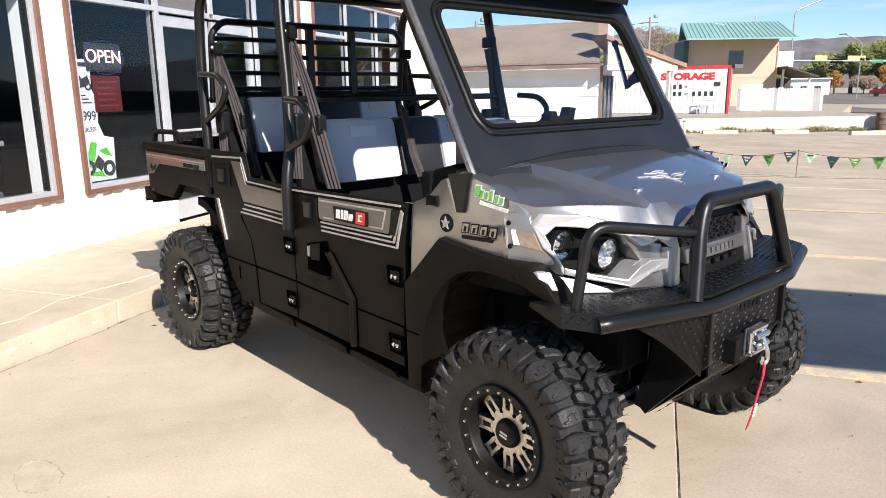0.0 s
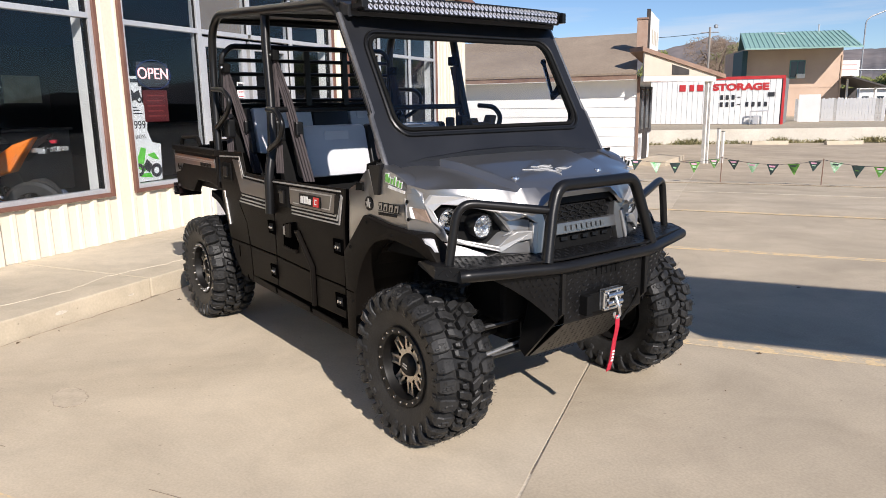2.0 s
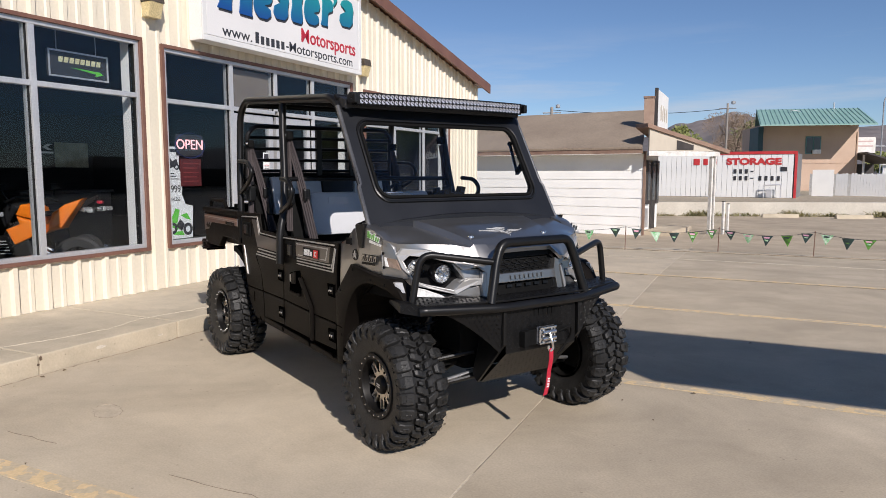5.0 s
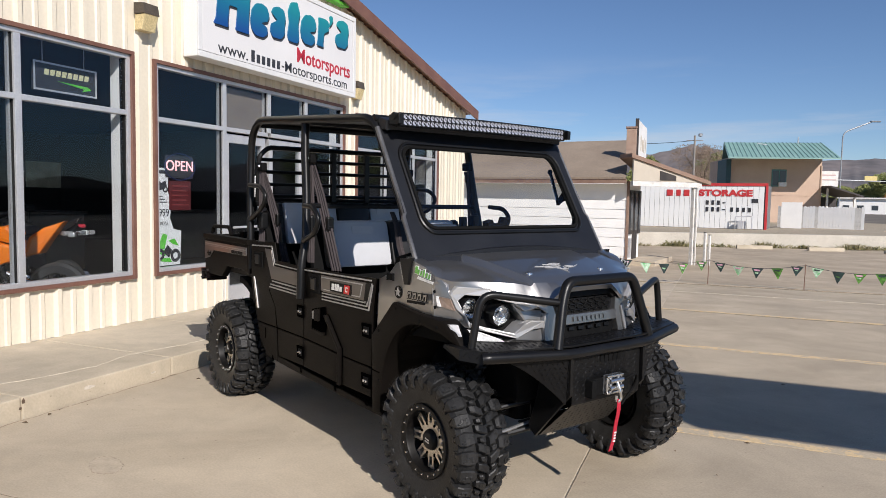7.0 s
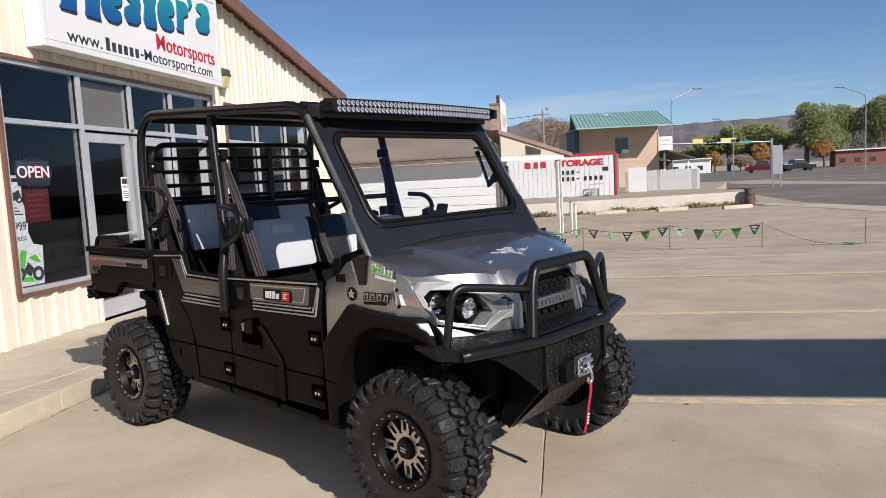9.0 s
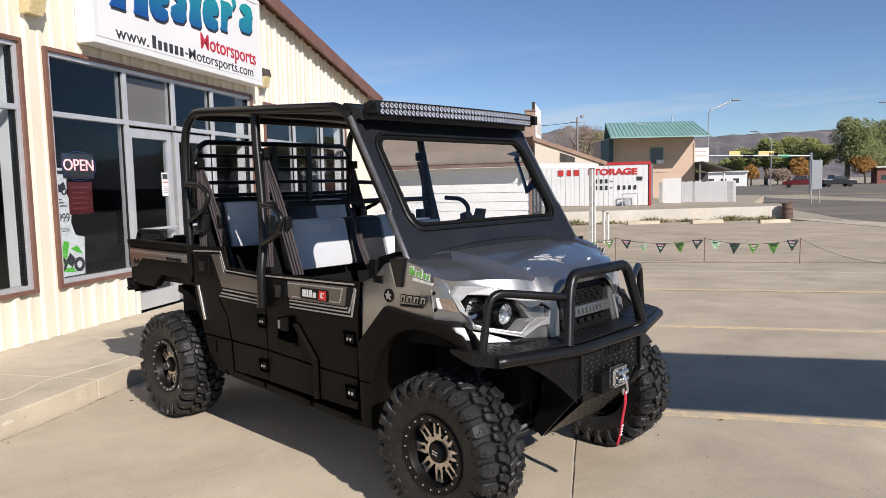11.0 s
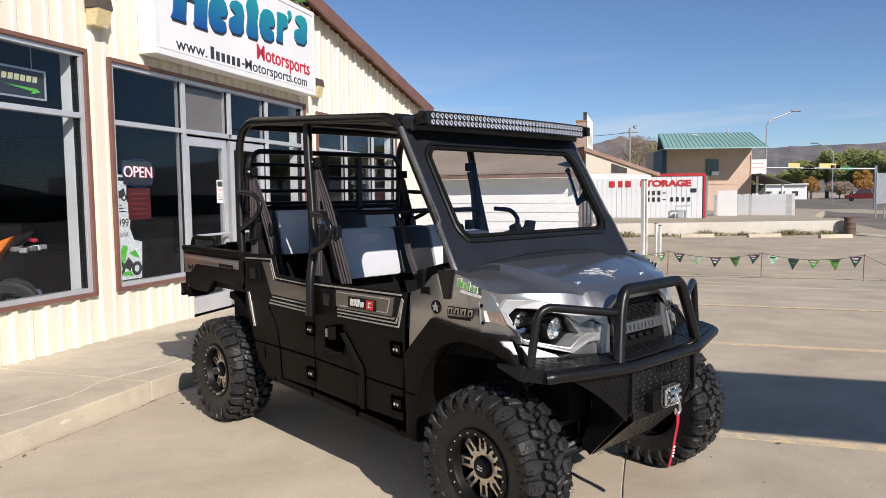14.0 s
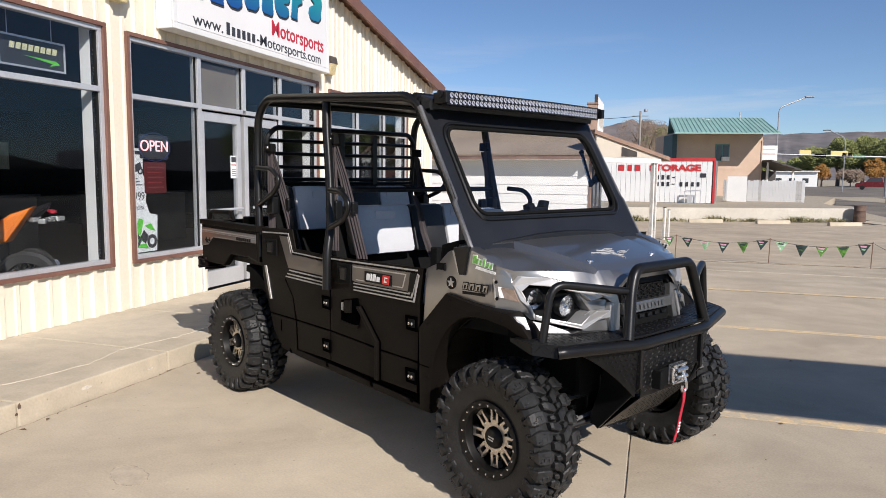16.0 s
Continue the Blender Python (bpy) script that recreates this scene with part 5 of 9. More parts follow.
for u in (0.0, 0.06, 0.12, 0.18, 0.25, 0.32, 0.4, 0.48, 0.55, 0.62, 0.68, 0.73, 0.77, 0.802, 0.826, 0.86, 0.88, 0.885, 0.94, 1.0):
    row = []
    for v in vs_:
        sgn_ = -1 if v < 0 else 1
        a = abs(v)
        y = a * 0.33
        for _ in range(4):
            x = 0.83 + (nose_x(y) + 0.006 - 0.83) * u
            w = float(np.interp(x, (0.83, 1.25, 1.4), (0.40, 0.29, 0.27)))
            y = a * w if a <= 1 else (w + 0.018 * (a - 1) / 0.05 if a <= 1.05 else w + 0.018 + (0.665 - w - 0.018) * (a - 1.05) / 0.95)
        z = hood_z(x, y)
        if u > 0.88:
            t = (u - 0.88) / 0.12
            xs = 0.83 + (nose_x(y) + 0.006 - 0.83) * 0.88
            zf = min(front_z(y) + 0.006, hood_z(xs, y) - 0.004)
            z = hood_z(xs, y) + (zf - hood_z(xs, y)) * t
            back_ = float(np.interp(abs(y), (0.22, 0.34), (0.0, 0.034)))
            x -= (0.15 * (z - 0.95) * 0.5 + back_) * t
        row.append((x, y * sgn_, z))
    rows.append(row)
bm = B()
grid(bm, rows, (0, 0, -0.02))
hood = part("hood", bm, PAINT, veh, "grey metallic hood with a raised middle", True)
hood.data.set_sharp_from_angle(angle=radians(17))
for y in (-0.25, 0.25):
    bm = B()
    lathe(bm, [(0.018, -0.006), (0.0165, 0.002), (0.010, 0.005), (0.0, 0.0055)], 14, "z", (1.208, y, hood_z(1.208, y)))
    part("hood_fastener", bm, CHROME, hood, "bright hood fastener", True)


def on_hood(name, line, half, mat, label=""):
    """A thin drawn line lying on the hood."""
    bm = B()
    pts = rounded([(x, y, 0) for x, y in line], 0.03, 4)
    rws = []
    for i, p in enumerate(pts):
        d = (pts[min(i + 1, len(pts) - 1)] - pts[max(i - 1, 0)]).normalized()
        n = Vector((-d.y, d.x, 0)) * half * (0.25 + 0.75 * math.sin(math.pi * (i + 0.5) / len(pts)))
        rws.append([(q.x, q.y, hood_z(q.x, q.y) + 0.0035) for q in (p - n, p + n)])
    grid(bm, rws, (0, 0, -0.003))
    return part(name, bm, mat, hood, label)


for ln in ([(1.14, -0.17), (1.155, -0.08), (1.15, -0.02), (1.175, 0.0)], [(1.12, -0.09), (1.135, -0.04), (1.13, 0.0), (1.15, 0.03)], [(1.15, 0.17), (1.175, 0.10), (1.17, 0.05), (1.185, 0.01)], [(1.125, -0.05), (1.115, 0.0), (1.125, 0.05)],
           [(1.175, -0.03), (1.19, 0.0), (1.20, 0.04), (1.175, 0.05)], [(1.16, -0.11), (1.17, -0.05), (1.165, 0.0)], [(1.16, 0.12), (1.155, 0.07), (1.165, 0.03)], [(1.19, -0.01), (1.225, 0.005), (1.235, -0.01)]):
    on_hood("hood_decal", [(x, y * 0.85) for x, y in ln], 0.0012, DECAL_H, "pale thin winged decal line")


def nose(name, pts, a, b, mat, parent=veh, label="", bevel=0.004, lean=0.15):
    """A piece of the nose: polygon in (y, z), from depth a to b on the wrapped front."""
    bm = B()
    rings = []
    for w in (a, b):
        rings.append([bm.verts.new((nose_x(y) - lean * (z - 0.85) + w, y, z)) for y, z in pts])
    n = len(pts)
    fs = [bm.faces.new(rings[0]), bm.faces.new(rings[1][::-1])]
    for q in range(n):
        fs.append(bm.faces.new((rings[0][q], rings[0][(q + 1) % n], rings[1][(q + 1) % n], rings[1][q])))
    bmesh.ops.recalc_face_normals(bm, faces=fs)
    if bevel:
        es = list({e for e in fs[1].edges})
        bmesh.ops.bevel(bm, geom=es, offset=bevel, segments=2, affect="EDGES", profile=0.6, clamp_overlap=True)
    return part(name, bm, mat, parent, label)


bm = B()
prism(bm, [(0.80, -0.62), (1.05, -0.60), (1.17, -0.46), (1.26, -0.28), (1.29, 0.0), (1.26, 0.28), (1.17, 0.46), (1.05, 0.60), (0.80, 0.62)], "z", 0.74, 0.985)
part("nose_core", bm, MATT, veh)
nose("grille_surround", [(-0.225, 0.985), (0.225, 0.985), (0.235, 0.87), (0.21, 0.765), (-0.21, 0.765), (-0.235, 0.87)], -0.06, -0.022, SHINE, label="dark grille surround")
nose("upper_trim", [(-0.226, 0.944), (-0.194, 0.978), (0.194, 0.978), (0.226, 0.944), (0.200, 0.925), (0.175, 0.946), (-0.175, 0.946), (-0.200, 0.925)], -0.05, 0.002, DECAL_K, label="gloss black trim over the grille")
nose("chin", [(-0.56, 0.775), (-0.20, 0.770), (0.20, 0.770), (0.56, 0.775), (0.5, 0.735), (-0.5, 0.735)], -0.07, -0.012, PAINT)
gu = nose("grille", [(-0.172, 0.940), (0.172, 0.940), (0.180, 0.860), (-0.180, 0.860)], -0.03, -0.012, MATT, label="black honeycomb grille")
for r in range(3):
    for c in range(7):
        y0, z0 = -0.160 + c * 0.050 + (0.02 if r % 2 else 0), 0.878 + r * 0.024
        bm = B()
        ring = [(y0 + 0.022 * math.cos(radians(60 * q)), z0 + 0.011 * math.sin(radians(60 * q))) for q in range(6)]
        tube(bm, [(nose_x(y) - 0.15 * (z - 0.85) - 0.010, y, z) for y, z in ring], 0.003, 6, True)
        part("mesh_cell", bm, SHINE, gu)
nose("grille_bar", [(-0.200, 0.872), (0.200, 0.872), (0.196, 0.826), (-0.196, 0.826)], -0.02, 0.016, PAINT, label="grey grille bar")
gb = nose("lower_grille", [(-0.195, 0.824), (0.195, 0.824), (0.18, 0.762), (-0.18, 0.762)], -0.03, -0.010, MATT)
for q in range(8):
    y = -0.105 + q * 0.030
    nose("mark", [(y - 0.010, 0.860), (y + 0.010, 0.860), (y + 0.010, 0.840), (y - 0.010, 0.840)], 0.016, 0.018, PAINT, veh, "", 0)
for q in range(5):
    y = -0.13 + q * 0.062
    nose("slat", [(y, 0.812), (y + 0.035, 0.812), (y + 0.035, 0.798), (y, 0.798)], -0.010, -0.002, SHINE, gb, "", 0)
for sg in (-1, 1):
    def N(pts):
        return [(p[0] * -sg, p[1]) for p in pts]

    # pts below are for the side y < 0 and are mirrored for the other
    nose("lamp_recess", N([(-0.590, 0.968), (-0.519, 0.967), (-0.465, 0.951), (-0.418, 0.936), (-0.393, 0.90), (-0.357, 0.846), (-0.426, 0.804), (-0.523, 0.826), (-0.573, 0.846), (-0.588, 0.885), (-0.608, 0.943)]), -0.085, -0.06, MATT, label="black headlamp recess")
    nose("brow", N([(-0.627, 0.966), (-0.605, 1.005), (-0.512, 0.998), (-0.431, 0.972), (-0.359, 0.938), (-0.312, 0.922), (-0.330, 0.908), (-0.372, 0.902), (-0.412, 0.936), (-0.465, 0.949), (-0.519, 0.964), (-0.583, 0.969), (-0.606, 0.943), (-0.586, 0.885), (-0.573, 0.848), (-0.575, 0.824), (-0.588, 0.874), (-0.612, 0.905)]), -0.07, 0.010, SILVER, label="silver brow over the headlamp")
    nose("facet", N([(-0.410, 0.934), (-0.372, 0.901), (-0.330, 0.907), (-0.275, 0.898), (-0.284, 0.856), (-0.349, 0.860), (-0.378, 0.846), (-0.357, 0.848), (-0.391, 0.90)]), -0.07, -0.012, PAINT, label="grey facet beside the headlamp")
    nose("lower_lip", N([(-0.574, 0.848), (-0.518, 0.829), (-0.423, 0.806), (-0.380, 0.846), (-0.349, 0.860), (-0.285, 0.857), (-0.290, 0.826), (-0.345, 0.820), (-0.414, 0.783), (-0.521, 0.811), (-0.574, 0.827)]), -0.07, 0.014, SATIN, label="satin grey lip under the headlamp")
    nose("lower_lip", N([(-0.412, 0.780), (-0.349, 0.814), (-0.292, 0.820), (-0.286, 0.766), (-0.455, 0.764)]), -0.07, -0.004, PAINT, label="grey panel under the lip")
    nose("pillar", N([(-0.311, 0.920), (-0.222, 0.930), (-0.205, 0.869), (-0.222, 0.765), (-0.268, 0.760), (-0.262, 0.80), (-0.252, 0.880), (-0.275, 0.896)]), -0.07, 0.002, PAINT, label="grey pillar beside the grille")
    nose("pillar_edge", N([(-0.276, 0.888), (-0.252, 0.884), (-0.264, 0.80), (-0.272, 0.764), (-0.285, 0.768), (-0.288, 0.815)]), -0.07, 0.010, SATIN, label="satin grey edge of the pillar")
    # rounded corner between fender and lamp frame, with a side reflector
    bm = B()
    grid(bm, [[(1.040, 0.668 * sg, z), (1.052, 0.6585 * sg, z), (x1, y1 * sg, z), (x2, y2 * sg, z)] for z, x1, y1, x2, y2 in ((1.008, 1.068, 0.645, 1.084, 0.630), (0.980, 1.075, 0.646, 1.094, 0.631), (0.935, 1.080, 0.645, 1.112, 0.622), (0.905, 1.086, 0.642, 1.126, 0.614), (0.874, 1.098, 0.634, 1.148, 0.594), (0.855, 1.102, 0.632, 1.154, 0.586))], (-0.02, 0, 0))
    fc = part("fender_corner", bm, PAINT, veh, smooth=True)
    bm = B()
    slab(bm, [Vector((x, y * sg, z)) for x, y, z in ((1.061, 0.660, 0.956), (1.108, 0.633, 0.950), (1.128, 0.620, 0.898), (1.076, 0.655, 0.913))], (0, -0.006 * sg, 0))
    rf = part("side_reflector", bm, surf("dull amber reflector", (0.19, 0.135, 0.10), (0.23, 0.165, 0.125), 12, 0.3, coat=0.4) if sg < 0 else bpy.data.materials["dull amber reflector"], fc, "dull amber side reflector")
    bm = B()
    slab(bm, [Vector((x, y * sg, z)) for x, y, z in ((1.049, 0.6665, 0.958), (1.060, 0.661, 0.957), (1.075, 0.656, 0.913), (1.058, 0.6645, 0.914))], (0, -0.006 * sg, 0))
    part("rim_strip", bm, DECAL_W, rf, "white strip")
    bm = B()
    slab(bm, [Vector((x, 0.670 * sg, z)) for x, z in ((1.024, 0.990), (1.031, 0.990), (1.042, 0.900), (1.035, 0.900))], (0, -0.004 * sg, 0))
    part("seam", bm, SILVER, fc)
    for x, z in ((1.043, 0.978), (1.049, 0.908)):
        bm = B()
        lathe(bm, [(0.0075, 0.0), (0.0075, 0.004), (0.0, 0.006)], 10, "y", (x, 0, z))
        moved(bm, Matrix.Translation((0, 0.668 * sg, 0)) @ Matrix.Diagonal((1, sg, 1, 1)))
        part("bolt", bm, MATT, fc)
    bm = B()
    slab(bm, [Vector((x, y * sg, z)) for x, y, z in ((1.162, 0.676, 0.847), (1.186, 0.646, 0.847), (1.216, 0.648, 0.800), (1.180, 0.678, 0.800))], (-0.03, 0, 0))
    part("corner_insert", bm, SILVER, veh, "pale corner insert")
    # facet under the lip: the sunlight on it is put into its white colour
    nose("sunlit_facet", N([(-0.577, 0.818), (-0.529, 0.806), (-0.464, 0.778), (-0.450, 0.766), (-0.570, 0.768)]), -0.05, -0.002, DECAL_W, label="facet under the lip, white for sunlight")
    for y, z, rad, dx in ((-0.446, 0.879, 0.048, 0.0), (-0.547, 0.905, 0.049, -0.012)):
        cx = nose_x(y) - 0.028 + dx
        mm = Matrix.Translation((cx, y * -sg, z)) @ Matrix.Rotation(radians(4 * sg), 4, "Z") @ Matrix.Rotation(radians(5), 4, "Y")
        bm = B()
        lathe(bm, [(rad * 0.9, -0.07), (rad * 1.04, -0.03), (rad * 1.04, 0.0), (rad * 0.98, 0.005), (rad * 0.92, 0.0), (rad * 0.92, -0.012)], 28, "x", (0, 0, 0), caps=False)
        moved(bm, mm)
        hl = part("headlamp", bm, SHINE, veh, "round headlamp", True)
        # faceted bowls round a small core
        bm = B()
        rng = random.Random(int(1000 * rad) + 3)
        rows = []
        for q in range(6):
            f = 0.16 + 0.77 * q / 5
            rows.append([(-0.032 + 0.028 * f * f + rng.uniform(-0.006, 0.006), rad * f * math.cos(2 * math.pi * k / 13 + 0.2 * q), rad * f * math.sin(2 * math.pi * k / 13 + 0.2 * q)) for k in range(13)])
        for q in range(6):
            rows[q].append(rows[q][0])
        grid(bm, rows)
        moved(bm, mm)
        part("reflector", bm, REFLECT, hl)
        bm = B()
        lathe(bm, [(0.0, -0.016), (rad * 0.16, -0.018), (rad * 0.20, -0.036)], 10, "x")
        moved(bm, mm)
        part("lamp_core", bm, BULB, hl)
        bm = B()
        lathe(bm, [(0.0, 0.012), (rad * 0.5, 0.009), (rad * 0.92, 0.0)], 28, "x")
        moved(bm, mm)
        part("lens", bm, LENS, hl, smooth=True)

# --- steel front bumper ---
bump = new("front_bumper")
bump.parent = veh
tagged(bump, "black steel tube bumper with diamond-plate shelf")
shelf = [(1.16, -0.70), (1.285, -0.715), (1.385, -0.645), (1.485, -0.258), (1.485, 0.258), (1.385, 0.645), (1.285, 0.715), (1.16, 0.70), (1.20, 0.5), (1.26, 0.2), (1.26, -0.2), (1.20, -0.5)]
bm = B()
prism(bm, shelf, "z", 0.755, 0.765, 0.002)
sh = part("shelf", bm, PLATE, bump, "black diamond-plate shelf")


def studs(bm, place, nu, nv):
    """Rows of small raised lozenges, turned in alternate directions."""
    for i in range(nu):
        for j in range(nv):
            p = place((i + 0.5 * (j % 2)) / nu, j / nv)
            if p is None:
                continue
            o, du, dv, n = p
            a = 1 if (i + j) % 2 else -1
            e, f = (du + dv * a).normalized() * 0.0085, (du - dv * a).normalized() * 0.0028
            vs = [bm.verts.new(o + q) for q in (e, f, -e, -f)]
            top = bm.verts.new(o + n * 0.0030)
            for q in range(4):
                bm.faces.new((vs[q], vs[(q + 1) % 4], top))


def shelf_place(u, v):
    y = -0.66 + 1.32 * u
    x0, x1 = float(np.interp(abs(y), (0, 0.2, 0.5, 0.7), (1.28, 1.28, 1.22, 1.18))), float(np.interp(abs(y), (0, 0.258, 0.645, 0.7), (1.46, 1.46, 1.36, 1.30)))
    x = x0 + 0.012 + v * 0.25
    if x > x1:
        return None
    return Vector((x, y, 0.7652)), Vector((1, 0, 0)), Vector((0, 1, 0)), Vector((0, 0, 1))


bm = B()
studs(bm, shelf_place, 62, 12)
tagged(part("tread_pattern", bm, SHINE, sh), kind="stuff")
bm = B()
tube(bm, rounded([(1.372, -0.665, 0.735), (1.385, -0.648, 0.738), (1.490, -0.262, 0.728), (1.490, 0.262, 0.728), (1.385, 0.648, 0.738), (1.372, 0.665, 0.735)], 0.06), 0.024, 12)
part("rim_tube", bm, SHINE, bump, smooth=True)
for sg in (-1, 1):
    bm = B()
    rows = [[(x, y * sg, 0.766), (x + 0.004, (y + 0.006) * sg, zl)] for x, y, zl in ((1.16, 0.70, 0.752), (1.285, 0.716, 0.722), (1.385, 0.648, 0.712))]
    grid(bm, rows, (-0.004, 0, 0))
    lp = part("end_lip", bm, PLATE, bump, "black diamond-plate lip")
    bm = B()

    def lip_place(u, v):
        a, b = (Vector((1.285, 0.716 * sg, 0)), Vector((1.385, 0.648 * sg, 0)))
        p = a + (b - a) * u
        d = (b - a).normalized()
        return Vector((p.x + 0.003, p.y + 0.004 * sg, 0.755 - 0.032 * v)), d, Vector((0, 0, 1)), Vector((-d.y * sg, d.x * sg, 0)) * (-1 if (-d.y * sg) < 0 else 1)

    studs(bm, lip_place, 4, 2)
    tagged(part("tread_pattern", bm, SHINE, lp), kind="stuff")
bm = B()
tube(bm, rounded([(1.462, -0.318, 0.75), (1.432, -0.262, 0.95), (1.425, -0.225, 1.035), (1.425, 0.225, 1.035), (1.432, 0.262, 0.95), (1.462, 0.318, 0.75)], 0.10, 7), 0.024, 12)
part("centre_hoop", bm, SHINE, bump, smooth=True)
for sg in (-1, 1):
    bm = B()
    tube(bm, rounded([(1.285, 0.655 * sg, 0.755), (1.292, 0.612 * sg, 0.995), (1.425, 0.275 * sg, 0.945)], 0.07, 6), 0.017, 10)
    part("side_hoop", bm, SHINE, bump, smooth=True)
    # upright and lower gusset
    bm = B()
    prism(bm, [(1.483, 0.735), (1.492, 0.72), (1.492, 0.545), (1.285, 0.312), (1.255, 0.335), (1.245, 0.36), (1.29, 0.50), (1.33, 0.735)], "y", 0.244 * sg, 0.262 * sg, 0.003)
    part("upright", bm, SHINE, bump)
    bm = B()
    rows = []
    for q in range(9):
        t = q / 8
        y = (0.262 + 0.37 * t) * sg
        x = 1.478 - 0.105 * t
        low = 0.735 - 0.235 * (1 - t) ** 1.6
        rows.append([(x, y, 0.742), (x - 0.01, y, low)])
    grid(bm, rows, (-0.006, 0, 0))
    wp = part("wing_plate", bm, PLATE, bump, "black diamond-plate wing")
    bm = B()

    def wing_place(u, v):
        x, y, z = 1.4785 - 0.105 * u, (0.262 + 0.37 * u) * sg, 0.73 - 0.21 * v
        if z < 0.742 - 0.235 * (1 - u) ** 1.6 + 0.01:
            return None
        return Vector((x, y, z)), Vector((-0.27, 0.96 * sg, 0)), Vector((0, 0, 1)), Vector((0.96, 0.27 * sg, 0))

    studs(bm, wing_place, 15, 10)
    tagged(part("tread_pattern", bm, SHINE, wp), kind="stuff")
bm = B()
grid(bm, [[(1.478, -0.235, 0.735), (1.478, 0.235, 0.735)], [(1.478, -0.235, 0.50), (1.478, 0.235, 0.50)]], (-0.006, 0, 0))
face = part("face_plate", bm, PLATE, bump, "black diamond-plate face")


def face_place(u, v):
    y, z = -0.225 + 0.45 * u, 0.52 + 0.21 * v
    return Vector((1.4782, y, z)), Vector((0, 1, 0)), Vector((0, 0, 1)), Vector((1, 0, 0))


bm = B()
studs(bm, face_place, 18, 11)
tagged(part("tread_pattern", bm, SHINE, face), kind="stuff")
bm = B()
grid(bm, [[(1.478, -0.235, 0.50), (1.478, 0.235, 0.50)], [(1.280, -0.232, 0.312), (1.280, 0.232, 0.312)], [(1.12, -0.21, 0.33), (1.12, 0.21, 0.33)]], (0, 0, -0.006))
sk = part("skid_plate", bm, SHINE, bump, "black diamond-plate skid")


def skid_place(u, v):
    t = v
    return Vector((1.4795 - 0.21 * t, -0.21 + 0.42 * u, 0.4905 - 0.21 * t)), Vector((0, 1, 0)), Vector((-0.7, 0, -0.7)), Vector((0.7, 0, -0.7))


bm = B()
studs(bm, skid_place, 17, 12)
tagged(part("tread_pattern", bm, SHINE, sk), kind="stuff")
for q in range(5):
    bm = B()
    box(bm, 1.477, -0.055 + q * 0.030, 0.665, 1.4815, -0.035 + q * 0.030, 0.70)
    part("mark", bm, MATT, face)

# winch with its fairlead, hook and strap
winch = new("winch")
winch.parent = veh
tagged(winch, "winch with zinc roller fairlead and red hook strap")
bm = B()
box(bm, 1.478, -0.13, 0.52, 1.50, 0.13, 0.60, 0.004)
box(bm, 1.47, -0.15, 0.52, 1.52, -0.12, 0.60, 0.003)
part("mount_plate", bm, MATT, winch)
bm = B()
prism(bm, [(-0.058, 0.525), (0.058, 0.525), (0.058, 0.612), (-0.058, 0.612)], "x", 1.500, 1.506, 0.002)
fair = part("fairlead", bm, ZINC, winch, "bright zinc roller fairlead", True)
for z in (0.606, 0.530):
    bm = B()
    box(bm, 1.506, -0.055, z - 0.005, 1.528, 0.055, z + 0.005, 0.002)
    part("flange", bm, CHROME, fair)
for y in (-0.049, -0.027, 0.027, 0.049):
    bm = B()
    tube(bm, [(1.518, y, 0.535), (1.518, y, 0.602)], 0.009 if abs(y) < 0.04 else 0.006, 10)
    part("roller", bm, CHROME, fair, smooth=True)
for z in (0.553, 0.585):
    bm = B()
    tube(bm, [(1.530, -0.045, z), (1.530, 0.045, z)], 0.011, 10)
    part("roller", bm, CHROME, fair, smooth=True)
bm = B()
tube(bm, rounded([(1.535, 0.0, 0.58), (1.555, 0.0, 0.54), (1.552, 0.012, 0.505), (1.548, -0.004, 0.49), (1.545, -0.016, 0.505), (1.546, -0.014, 0.52)], 0.015), 0.007, 8)
part("hook", bm, CHROME, winch, "bright steel hook", True)
bm = B()
path = [(1.548, 0.0, 0.505), (1.546, 0.002, 0.45), (1.535, -0.002, 0.38), (1.522, 0.003, 0.31), (1.510, -0.002, 0.255)]
grid(bm, [[(x + 0.006, y - 0.016, z), (x, y + 0.016, z)] for x, y, z in path], (-0.003, 0, 0))
st = part("strap", bm, RED, winch, "red webbing hook strap")
bm = B()
for q in range(4):
    z = 0.30 + q * 0.014
    box(bm, 1.5265 + q * 0.0022, -0.006, z, 1.529 + q * 0.0022, 0.008, z + 0.007)
part("mark", bm, DECAL_W, st)
bm = B()
tube(bm, rounded([(1.50, 0.10, 0.57), (1.52, 0.17, 0.60), (1.48, 0.20, 0.52), (1.47, 0.12, 0.44)], 0.04), 0.006, 8)
part("cable", bm, MATT, winch)

